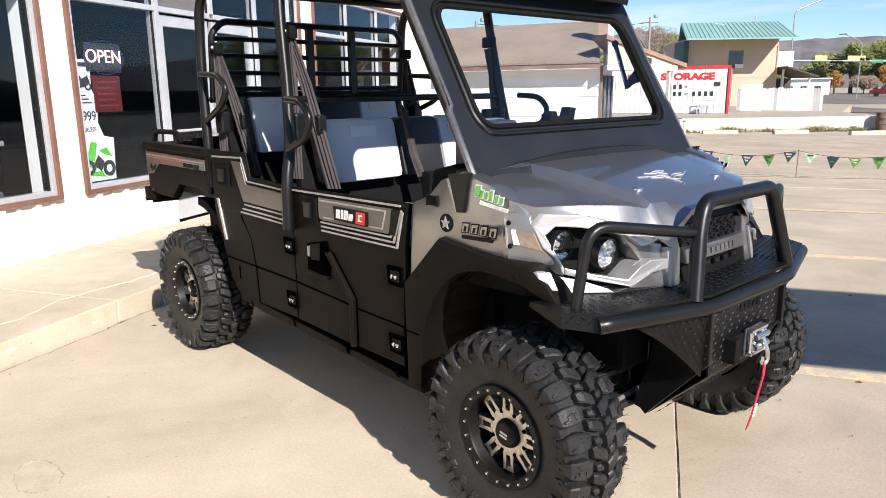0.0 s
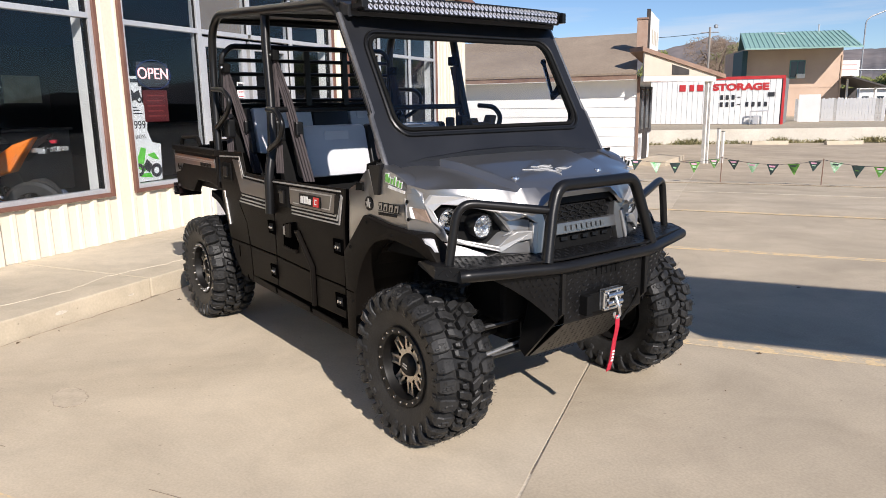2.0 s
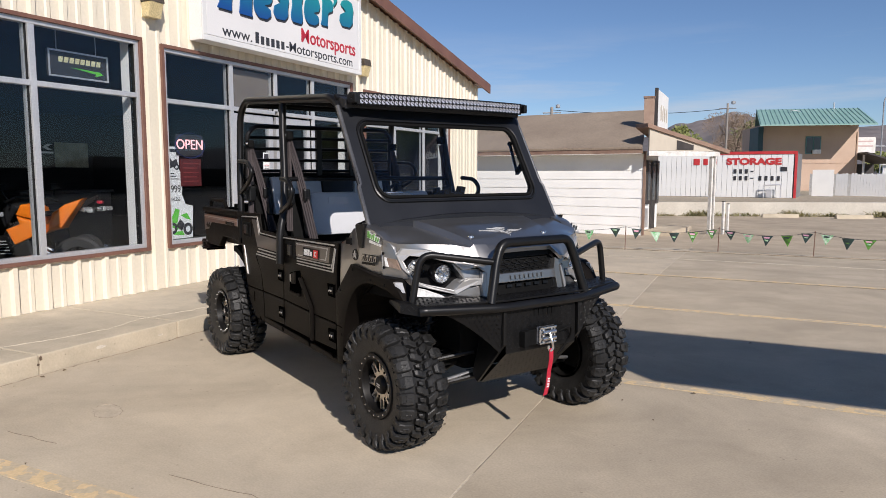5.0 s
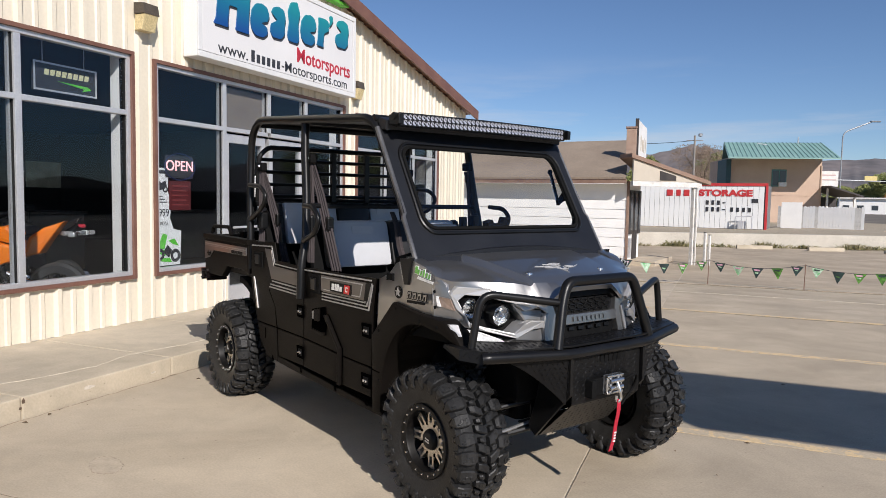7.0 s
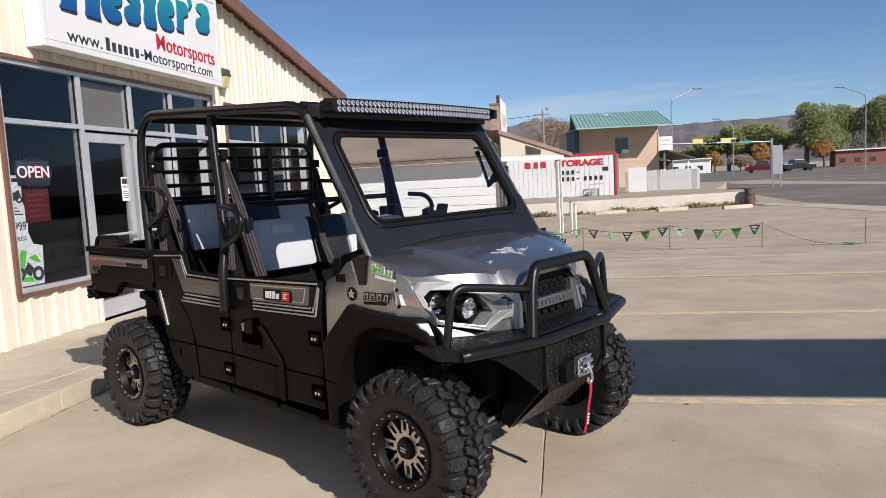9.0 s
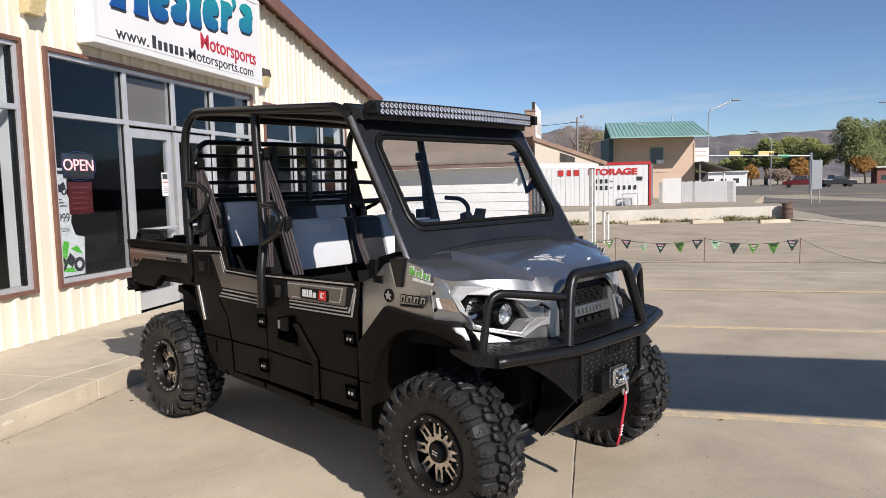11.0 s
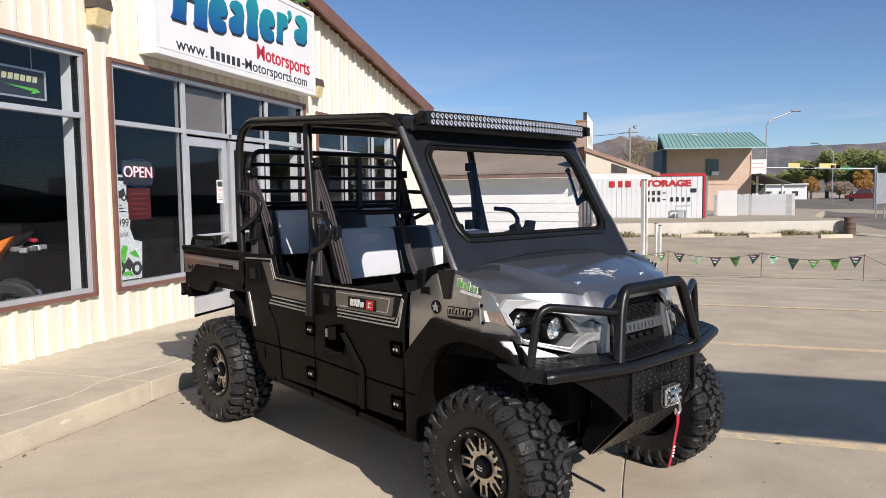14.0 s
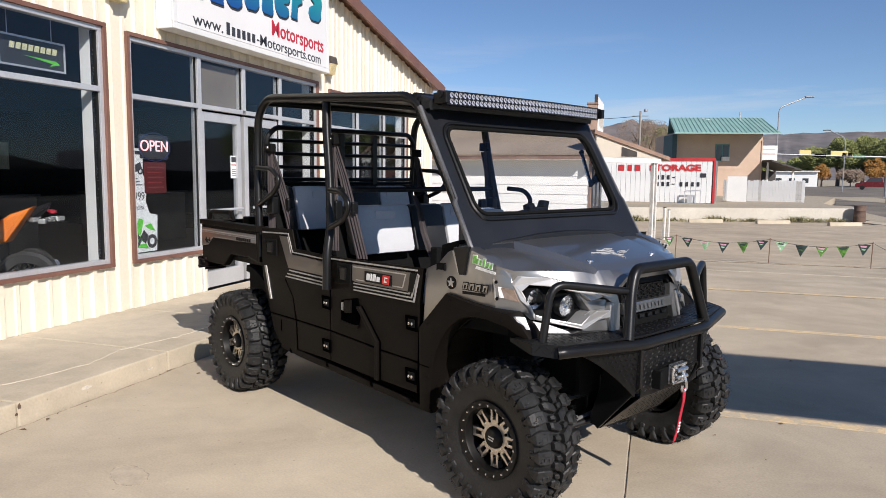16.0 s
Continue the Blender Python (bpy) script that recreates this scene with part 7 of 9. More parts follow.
for k in range(7):
    x = 1.365 + k * 0.095
    tall = 0.130 if k == 0 else 0.095 if k < 6 else 0.018
    bm = B()
    box(bm, 0.231, x, 2.905 + (0.035 if k == 6 else 0), 0.235, x + (0.060 if k < 6 else 0.05), 2.905 + (0.035 if k == 6 else 0) + tall, 0.0)
    part("letter_bar", bm, SIGN_K, sgn)
lettering("Motorsports.com", 0.175, on_wall(0.233, 2.72, 2.955), SIGN_K, "lettering", sgn, 0.002, 1.17, bold=0.004)


def wall_lamp(s, z):
    w = thing("wall_lamp", SHOP, "dark-topped yellowed wall pack lamp", "wall lamp", "wall lamps")
    bm = B()
    prism(bm, [(0.03, z + 0.12), (0.15, z + 0.11), (0.17, z + 0.01), (0.03, z + 0.01)], "y", s - 0.095, s + 0.095, 0.008)
    part("hood", bm, surf("bronze lamp housing", (0.07, 0.055, 0.04), (0.10, 0.08, 0.06), 6, 0.5), w)
    bm = B()
    prism(bm, [(0.03, z + 0.01), (0.165, z + 0.01), (0.12, z - 0.14), (0.03, z - 0.14)], "y", s - 0.085, s + 0.085, 0.01)
    part("lens", bm, surf("yellowed lens", (0.62, 0.50, 0.26), (0.70, 0.58, 0.33), 9, 0.35), w)


wall_lamp(-0.02, 3.08)
wall_lamp(3.98, 2.98)
bm = B()
box(bm, 0.05, 1.5, 4.06, 0.17, 3.60, 4.36, 0.01)
gs = thing("roof_board", SHOP, "green and black sign board above the shop sign", "sign")
part("board", bm, surf("bright green board", (0.10, 0.42, 0.03), (0.14, 0.50, 0.05), 3, 0.4), gs)
bm = B()
box(bm, 0.171, 1.5, 4.24, 0.175, 3.60, 4.36)
box(bm, 0.171, 1.5, 4.10, 0.175, 3.60, 4.125)
box(bm, 0.171, 1.5, 4.165, 0.175, 3.60, 4.18)
part("dark_band", bm, SIGN_K, gs)

# signs and papers behind the glass
NEON = bpy.data.materials.new("lit tube")
NEON.use_nodes = True
ne = NEON.node_tree.nodes["Principled BSDF"]
ne.inputs["Base Color"].default_value = (0.9, 0.5, 0.5, 1)
ne.inputs["Emission Color"].default_value, ne.inputs["Emission Strength"].default_value = (1.0, 0.45, 0.45, 1), 1.1
op = thing("open_sign", SHOP, "lit open sign with a dark red board behind the glass", "sign")
bm = B()
box(bm, -0.14, 0.42, 1.56, -0.12, 0.82, 1.80, 0.02)
part("backing", bm, SIGN_K, op)
lettering("OPEN", 0.155, on_wall(-0.117, 0.62, 1.685), NEON, "lettering", op, 0.003, 1.0)
bm = B()
tube(bm, [(-0.115, 0.62 + 0.22 * math.cos(a), 1.68 + 0.14 * math.sin(a)) for a in [2 * math.pi * q / 32 for q in range(32)]], 0.004, 6, True)
part("ring_tube", bm, surf("blue tube", (0.02, 0.04, 0.17), (0.03, 0.05, 0.20), 5, 0.3), op)
bm = B()
box(bm, -0.135, 0.47, 1.22, -0.12, 0.78, 1.53, 0.004)
FADED = surf("faded red print", (0.20, 0.035, 0.035), (0.26, 0.05, 0.05), 6, 0.6)
hb = part("hours_board", bm, surf("dark red board", (0.09, 0.010, 0.010), (0.12, 0.016, 0.016), 5, 0.5), op, "dark red hours board")
for q in range(5):
    bm = B()
    box(bm, -0.12, 0.51, 1.27 + q * 0.05, -0.118, 0.74 - 0.03 * (q % 2), 1.285 + q * 0.05)
    part("letter_bar", bm, FADED, hb)
PAPER = surf("paper", (0.82, 0.82, 0.80), (0.89, 0.89, 0.87), 2, 0.6)
GREENP = surf("lime green print", (0.10, 0.55, 0.04), (0.16, 0.62, 0.08), 5, 0.5)
po = thing("poster", SHOP, "white motorcycle poster with a price behind the glass", "poster")
bm = B()
prism(bm, [(0.245, 0.64), (0.62, 0.64), (0.64, 1.0), (0.53, 1.02), (0.48, 1.14), (0.505, 1.30), (0.45, 1.42), (0.465, 1.66), (0.245, 1.66)], "x", -0.13, -0.126)
part("sheet", bm, PAPER, po)
for pts in ([(0.28, 0.86), (0.33, 0.80), (0.40, 0.82), (0.44, 0.96), (0.38, 0.98), (0.34, 0.90)], [(0.30, 0.78), (0.40, 0.74), (0.46, 0.80), (0.40, 0.81)], [(0.45, 0.90), (0.52, 0.86), (0.60, 0.84), (0.54, 0.92)], [(0.34, 0.69), (0.50, 0.67), (0.47, 0.72), (0.38, 0.72)]):
    bm = B()
    prism(bm, pts, "x", -0.126, -0.123)
    part("print", bm, GREENP, po)
for c, r in (((0.33, 0.76), 0.065), ((0.55, 0.74), 0.07)):
    bm = B()
    lathe(bm, [(r, 0.0), (r, 0.003), (r * 0.5, 0.0035), (r * 0.5, 0.0)], 18, "x", (-0.124, c[0], c[1]), close=True)
    part("print", bm, SIGN_K, po)
bm = B()
prism(bm, [(0.38, 0.78), (0.46, 0.72), (0.50, 0.80), (0.44, 0.86)], "x", -0.124, -0.1215)
part("print", bm, SIGN_K, po)
bm = B()
prism(bm, [(0.26, 1.45), (0.30, 1.42), (0.40, 1.44), (0.44, 1.47), (0.42, 1.53), (0.36, 1.50), (0.31, 1.56), (0.27, 1.52)], "x", -0.126, -0.123)
part("print", bm, SIGN_K, po)
for c in ((0.285, 1.44), (0.415, 1.44)):
    bm = B()
    lathe(bm, [(0.035, 0.0), (0.035, 0.003), (0.02, 0.0035), (0.02, 0.0)], 14, "x", (-0.124, c[0], c[1]), close=True)
    part("print", bm, SIGN_K, po)
lettering("9999", 0.115, on_wall(-0.124, 0.37, 1.19), SIGN_K, "lettering", po, 0.001, 0.85)
lettering("FEARLESS", 0.052, on_wall(-0.124, 0.36, 1.08), SIGN_K, "lettering", po, 0.001, 0.85)
for q in range(3):
    bm = B()
    box(bm, -0.126, 0.27, 1.30 + 0.03 * q, -0.124, 0.44 - 0.03 * q, 1.31 + 0.03 * q)
    part("letter_bar", bm, SIGN_K, po)
bm = B()
prism(bm, [(0.26, 1.60), (0.44, 1.60), (0.45, 1.635), (0.27, 1.635)], "x", -0.126, -0.124)
part("letter_bar", bm, SIGN_K, po)
st = thing("window_sticker", SHOP, "white warning sticker on the shop door", "sticker")
bm = B()
box(bm, -0.043, 1.77, 1.37, -0.041, 1.93, 1.63)
part("sheet", bm, PAPER, st)
bm = B()
box(bm, -0.041, 1.785, 1.555, -0.0395, 1.915, 1.615)
part("camera_mark", bm, SIGN_K, st)
lettering("WARNING", 0.034, on_wall(-0.0405, 1.85, 1.52), SIGN_RED, "lettering", st, 0.001, 0.85)
for q in range(4):
    bm = B()
    box(bm, -0.041, 1.79, 1.40 + q * 0.022, -0.0395, 1.91, 1.408 + q * 0.022)
    part("letter_bar", bm, SIGN_RED if q > 2 else SIGN_K, st)
# hanging box sign with a green swoosh, and a red mark, high in the left window
hs = thing("hanging_sign", SHOP, "dark framed hanging sign with pale marks and a green swoosh", "sign")
bm = B()
box(bm, -0.24, -0.98, 2.27, -0.21, -0.34, 2.52, 0.006)
part("panel", bm, SIGN_K, hs)
bm = B()
for a, z, b, y in ((-0.98, 2.505, -0.34, 2.52), (-0.98, 2.27, -0.34, 2.285), (-0.98, 2.285, -0.965, 2.505), (-0.355, 2.285, -0.34, 2.505)):
    box(bm, -0.21, a, z, -0.203, b, y)
part("edge", bm, ALU, hs)
for q in range(8):
    bm = B()
    prism(bm, [(-0.88 + q * 0.058, 2.41), (-0.84 + q * 0.058, 2.41), (-0.83 + q * 0.058, 2.46), (-0.87 + q * 0.058, 2.46)], "x", -0.21, -0.203)
    part("letter_bar", bm, surf("pale yellow print", (0.6, 0.58, 0.35), (0.66, 0.64, 0.4), 5, 0.5) if q == 0 else bpy.data.materials["pale yellow print"], hs)
bm = B()
prism(bm, [(-0.75, 2.37), (-0.44, 2.36), (-0.40, 2.335), (-0.50, 2.31), (-0.47, 2.335)], "x", -0.21, -0.203)
part("swoosh", bm, GREENP, hs)
bm = B()
for s in (-0.88, -0.46):
    tube(bm, [(-0.225, s, 2.52), (-0.225, s, 2.95)], 0.004, 6)
part("hanger", bm, ALU, hs)
rx = thing("red_logo_sign", SHOP, "red painted mark on the glass", "sign")
bm = B()
prism(bm, [(-2.25, 2.30), (-2.15, 2.30), (-2.05, 2.36), (-1.98, 2.30), (-1.66, 2.30), (-1.72, 2.36), (-1.62, 2.43), (-1.80, 2.43), (-1.95, 2.40), (-2.25, 2.43)], "x", -0.06, -0.052)
part("mark", bm, SIGN_RED, rx)

# faded map and a white wall mark deep in the showroom
mp = thing("wall_map", SHOP, "faded yellowish map hanging deep in the showroom", "map")
bm = B()
box(bm, -4.90, 2.36, 1.46, -4.885, 2.97, 1.87, 0.003)
part("sheet", bm, surf("faded map paper", (0.30, 0.30, 0.20), (0.50, 0.48, 0.34), 5, 0.7), mp)
wm = thing("wall_mark", SHOP, "white block mark hanging in the showroom", "sign")
for pts in ([(2.07, 1.84), (2.12, 1.84), (2.12, 1.74), (2.07, 1.74)], [(2.14, 1.79), (2.24, 1.84), (2.33, 1.84), (2.22, 1.79), (2.33, 1.74), (2.24, 1.74)], [(2.07, 1.715), (2.33, 1.715), (2.33, 1.685), (2.07, 1.685)]):
    bm = B()
    prism(bm, pts, "x", -4.90, -4.885)
    part("mark", bm, PAPER, wm)

# showroom: motorcycles near the glass
BTYRE = surf("clean tyre rubber", (0.028, 0.028, 0.029), (0.045, 0.045, 0.046), 10, 0.55)


def motorbike(m, paint, label, naked=False):
    b = thing("motorcycle", m, label, "motorcycle", "motorcycles in the showroom")
    NAKED = {"tail": ([(-0.36, 0.68), (-0.39, 0.78), (-0.42, 0.90), (-0.56, 1.00), (-0.76, 1.07), (-0.64, 0.90), (-0.52, 0.72)], 0.13), "tank": ([(-0.34, 0.80), (-0.30, 0.96), (-0.22, 1.02), (-0.10, 1.0), (-0.04, 0.88)], 0.15),
             "fairing": ([(-0.36, 0.68), (-0.32, 0.79), (-0.06, 0.87), (-0.09, 0.78), (0.06, 0.72), (-0.03, 0.54), (-0.20, 0.62)], 0.17)}
    for x in (-0.66, 0.66):
        bm = B()
        lathe(bm, [(0.20, -0.05), (0.28, -0.06), (0.31, -0.03), (0.31, 0.03), (0.28, 0.06), (0.20, 0.05)], 28, "y", (x, 0, 0.31), close=True)
        w = part("wheel", bm, BTYRE, b, smooth=True)
        bm = B()
        lathe(bm, [(0.19, -0.02), (0.205, -0.03), (0.205, 0.03), (0.19, 0.02)], 28, "y", (x, 0, 0.31), close=True)
        for q in range(6):
            a = q * math.pi / 3
            tube(bm, [(x, 0, 0.31), (x + 0.195 * math.cos(a), 0, 0.31 + 0.195 * math.sin(a))], 0.012, 6)
        part("rim", bm, RIM, w)
        bm = B()
        lathe(bm, [(0.10, -0.062), (0.135, -0.062), (0.135, -0.058), (0.10, -0.058)], 24, "y", (x, 0, 0.31), close=True)
        part("brake_disc", bm, CHROME, w)
    for nm, pts, hw, mt in (("fairing", [(0.34, 0.55), (0.55, 0.62), (0.68, 0.86), (0.56, 1.02), (0.34, 0.96), (0.12, 0.78)], 0.23, paint), ("tank", [(0.28, 0.86), (0.20, 1.02), (-0.10, 0.98), (-0.18, 0.82)], 0.13, paint),
                            ("seat", [(-0.12, 0.84), (-0.16, 0.90), (-0.62, 0.95), (-0.60, 0.88)], 0.11, VINYL_B), ("tail", [(-0.20, 0.80), (-0.30, 0.90), (-0.92, 1.10), (-0.86, 1.02), (-0.45, 0.80)], 0.07, paint),
                            ("engine", [(0.25, 0.30), (0.32, 0.62), (-0.15, 0.70), (-0.25, 0.35), (0.0, 0.24)], 0.14, SHINE), ("mudguard", [(0.40, 0.55), (0.55, 0.66), (0.80, 0.64), (0.92, 0.50), (0.78, 0.60), (0.56, 0.61)], 0.06, paint)):
        if naked and nm in NAKED:
            pts, hw = NAKED[nm]
        bm = B()
        prism(bm, pts, "y", -hw, hw, min(0.04, hw * 0.4))
        if nm in ("tail", "seat"):
            for v in bm.verts:
                v.co.y *= 1.0 if v.co.x > -0.45 else max(0.45, 1.0 - (-0.45 - v.co.x) * 1.2)
        part(nm, bm, mt, b)
    # chain, cylinder fins and foot rests
    bm = B()
    tube(bm, [(-0.66, -0.10, 0.36), (-0.10, -0.10, 0.42), (-0.10, -0.10, 0.34), (-0.66, -0.10, 0.25)], 0.008, 5, True)
    part("chain", bm, CHROME, b)
    for q in range(5):
        bm = B()
        box(bm, 0.02 + 0.012 * q, -0.155, 0.44 + 0.035 * q, 0.24 + 0.012 * q, 0.155, 0.452 + 0.035 * q, 0.003)
        part("cooling_fin", bm, ALU, b)
    bm = B()
    lathe(bm, [(0.0, -0.165), (0.075, -0.165), (0.09, -0.15), (0.09, -0.13)], 18, "y", (0.02, 0, 0.38))
    part("clutch_cover", bm, ALU, b, smooth=True)
    bm = B()
    tube(bm, [(-0.20, -0.26, 0.42), (-0.20, 0.26, 0.42)], 0.012, 6)
    part("foot_rest", bm, CHROME, b)
    bm = B()
    tube(bm, [(0.62, -0.08, 0.31), (0.42, -0.08, 0.95)], 0.022, 8)
    tube(bm, [(0.62, 0.08, 0.31), (0.42, 0.08, 0.95)], 0.022, 8)
    part("fork", bm, CHROME, b)
    bm = B()
    tube(bm, rounded([(0.32, -0.34, 1.0), (0.42, -0.15, 1.06), (0.42, 0.15, 1.06), (0.32, 0.34, 1.0)], 0.05), 0.014, 8)
    part("handlebar", bm, SHINE, b)
    bm = B()
    tube(bm, rounded([(0.15, -0.12, 0.35), (0.0, -0.16, 0.25), (-0.5, -0.17, 0.33), (-0.78, -0.17, 0.45)], 0.1), 0.04, 10)
    part("exhaust", bm, CHROME, b)
    bm = B()
    box(bm, 0.66, -0.07, 0.80, 0.70, 0.07, 0.88, 0.015)
    part("headlamp", bm, BULB, b)
    for sd in (-1, 1):
        bm = B()
        tube(bm, [(-0.84, 0.05 * sd, 0.95), (-0.86, 0.16 * sd, 0.93)], 0.007, 6)
        box(bm, -0.90, 0.16 * sd - 0.035, 0.905, -0.83, 0.16 * sd + 0.035, 0.955, 0.012)
        part("indicator", bm, BULB, b)
    bm = B()
    tube(bm, [(-0.10, 0.09, 0.55), (-0.66, 0.09, 0.31)], 0.028, 8)
    tube(bm, [(-0.10, -0.09, 0.55), (-0.66, -0.09, 0.31)], 0.028, 8)
    part("swing_arm", bm, CHROME, b)
    bm = B()
    box(bm, -0.95, -0.03, 1.0, -0.90, 0.03, 1.03, 0.008)
    part("tail_lamp", bm, SIGN_RED, b)
    bm = B()
    box(bm, -0.97, -0.035, 0.92, -0.96, 0.035, 0.96, 0.003)
    part("tag_plate", bm, PAPER, b)
    for sd in (-1, 1):
        bm = B()
        tube(bm, [(0.34, 0.30 * sd, 1.02), (0.40, 0.36 * sd, 1.16)], 0.008, 6)
        box(bm, 0.38, 0.36 * sd - 0.06, 1.14, 0.42, 0.36 * sd + 0.06, 1.22, 0.012)
        part("mirror", bm, SHINE, b)
    bm = B()
    box(bm, -0.02, 0.10, 0.0, 0.02, 0.16, 0.34, 0.01)
    part("side_stand", bm, SHINE, b)


ORANGE = surf("orange plastic", (0.85, 0.19, 0.008), (0.90, 0.23, 0.012), 4, 0.35, coat=0.4)
DARKP = surf("black bike paint", (0.02, 0.02, 0.022), (0.03, 0.03, 0.032), 4, 0.3, coat=0.4)
LIME = surf("lime bike paint", (0.15, 0.50, 0.04), (0.2, 0.55, 0.05), 4, 0.3, coat=0.4)
for d, s, rz, pm, lab in ((-1.18, -0.74, 213, ORANGE, "orange naked motorcycle behind the shop window"), (-1.46, -0.18, 180, DARKP, "black motorcycle behind the shop window"), (-1.38, -1.50, 186, DARKP, "black motorcycle behind the shop window"),
                          (-1.30, -2.35, 184, DARKP, "black motorcycle behind the shop window"), (-1.3, -3.15, 184, LIME, "lime green motorcycle in the showroom"), (-3.4, -1.0, 200, DARKP, "black motorcycle deep in the showroom")):
    motorbike(SHOP @ pose(d, s, 0.15, 0, 0, rz) @ Matrix.Scale(0.9, 4), pm, lab, pm is ORANGE)
# low counter and shelf at the back
for s, w, lab in ((2.2, 1.6, "dark wooden showroom counter"), (5.4, 2.0, "dark low showroom shelf")):
    c = thing("counter", SHOP, lab, "counter")
    bm = B()
    box(bm, -5.0, s - w / 2, 0.15, -4.4, s + w / 2, 1.05, 0.02)
    part("body", bm, surf("counter wood", (0.12, 0.09, 0.07), (0.17, 0.13, 0.10), 3, 0.5) if s < 3 else bpy.data.materials["counter wood"], c)
    bm = B()
    box(bm, -5.05, s - w / 2 - 0.03, 1.05, -4.35, s + w / 2 + 0.03, 1.09, 0.01)
    part("top", bm, bpy.data.materials["counter wood"], c)

# planter box by the wall
pb = thing("planter_box", SHOP @ pose(0.34, -2.27, 0.14) @ Matrix.Scale(0.65, 4), "small reddish wooden box on brick feet by the shop wall", "box")
WOODR = surf("reddish stained wood", (0.24, 0.075, 0.035), (0.40, 0.15, 0.075), 16, 0.6, bump=0.2, bscale=40)
for nm, a in (("front_board", (0.13, -0.11, 0.06, 0.155, 0.16, 0.31)), ("back_board", (-0.14, -0.11, 0.06, -0.115, 0.16, 0.31)), ("end_board", (-0.115, 0.135, 0.06, 0.13, 0.16, 0.31)), ("end_board", (-0.115, -0.11, 0.06, 0.13, -0.085, 0.31)), ("base_board", (-0.115, -0.085, 0.06, 0.13, 0.135, 0.08))):
    bm = B()
    box(bm, *a, 0.004)
    part(nm, bm, WOODR, pb)
for s in (-0.035, 0.075):
    bm = B()
    box(bm, -0.1, s - 0.04, 0.0, 0.15, s + 0.04, 0.06, 0.004)
    part("foot", bm, PAPER, pb, "pale brick foot")
# oval patch in the concrete, with a rough ring
bm = B()
rng = random.Random(21)
prism(bm, [(-0.30 + (0.13 + rng.uniform(-0.012, 0.012)) * math.cos(q * math.pi / 16), -1.74 + (0.075 + rng.uniform(-0.008, 0.008)) * math.sin(q * math.pi / 16)) for q in range(32)], "z", 0.001, 0.0022)
tagged(structure("stain", bm, surf("patched concrete", (0.43, 0.36, 0.27), (0.52, 0.44, 0.33), 14, 0.9, fine=0.08), "greyish oval patch in the concrete"), category="patch")
bm = B()
tube(bm, [(-0.30 + (0.13 + rng.uniform(-0.012, 0.012)) * math.cos(q * math.pi / 14), -1.74 + (0.075 + rng.uniform(-0.008, 0.008)) * math.sin(q * math.pi / 14), 0.001) for q in range(28)], 0.003, 5, True, (0.004, 0.0015))
tagged(structure("patch_ring", bm, surf("rough edge of a patch", (0.36, 0.295, 0.22), (0.50, 0.42, 0.32), 30, 0.9), "rough ring round the patched concrete"), category="patch")
# scattered leaves along the kerb
leaf = surf("dry leaf", (0.10, 0.07, 0.04), (0.20, 0.13, 0.07), 20, 0.8)
bm = B()
rng = random.Random(9)
for q in range(40):
    p = SHOP @ Vector((1.47 + abs(rng.gauss(0, 0.10)), rng.uniform(-3.5, 3), 0))
    if q > 26:
        p = Vector((rng.uniform(-1, 4), rng.uniform(-2.5, 3.5), 0))
    a, r = rng.uniform(0, 6.3), rng.uniform(0.006, 0.020)
    vs = [bm.verts.new((p.x + r * k * math.cos(a + t), p.y + r * k * math.sin(a + t), 0.004 + 0.006 * (e % 2))) for e, (t, k) in enumerate(((0, 1.3), (1.3, 0.6), (3.14, 1.2), (4.6, 0.6)))]
    bm.faces.new(vs)
lv = link(bm, "dry_leaves", leaf)
tagged(lv, "small dry leaves scattered along the kerb", "leaves", kind="stuff")
# unseen raised panel on posts, added to cast the shadow strip across the lot
ps = thing("shadow_panel", Matrix.Identity(4), "unseen panel on two posts that shades the lot", "sign")
h1 = 2.9
c0 = Vector((1.1 + 1.5 * h1, 1.39 - 0.34 * h1, 0))
bm = B()
v = []
for dn in (0.0, 5.0):
    for du in (-0.06, 0.06):
        for z in (h1, h1 + 1.36):
            v.append(bm.verts.new(c0 + DIR_N * dn + DIR_U * du + Vector((0, 0, z))))
bmesh.ops.convex_hull(bm, input=v)
part("panel", bm, WHITE_OLD, ps, "pale raised panel")
for dn in (3.6, 4.8):
    bm = B()
    p = c0 + DIR_N * dn
    tube(bm, [(p.x, p.y, 0), (p.x, p.y, h1)], 0.07, 12)
    part("post", bm, ALU, ps)

# ---- storage wall, kerbs and yard beyond the lot ----
STORE = pose(-12.5, 28.15, 0.27, 0, 0, 24)   # local x: from its right end to the left is -x, front faces -y
METW = surf("white ribbed metal", (0.74, 0.74, 0.72), (0.82, 0.82, 0.80), 1.2, 0.5, fine=0.05)
REDP = surf("red painted trim", (0.50, 0.03, 0.035), (0.58, 0.05, 0.05), 3, 0.5)
DARKGAP = surf("dark groove", (0.16, 0.16, 0.16), (0.22, 0.22, 0.22), 4, 0.7)
sto = thing("storage_shed", STORE, "white ribbed metal storage shed with red trim and lettering", "shed")
bm = B()
box(bm, -7.2, 0.03, -0.3, -0.02, 3.2, 1.98)
sw = part("wall", bm, DARKGAP, sto)
panel_bm = B()
box(panel_bm, -0.108, -0.02, 0.0, 0.108, 0.028, 1.95, 0.006)
panel_me = bpy.data.meshes.new("panel")
panel_bm.to_mesh(panel_me)
panel_bm.free()
panel_me.materials.append(METW)
for k in range(31):
    o = new("panel", panel_me)
    o.parent = sw
    o.location = (-0.22 - 0.228 * k, 0, 0)
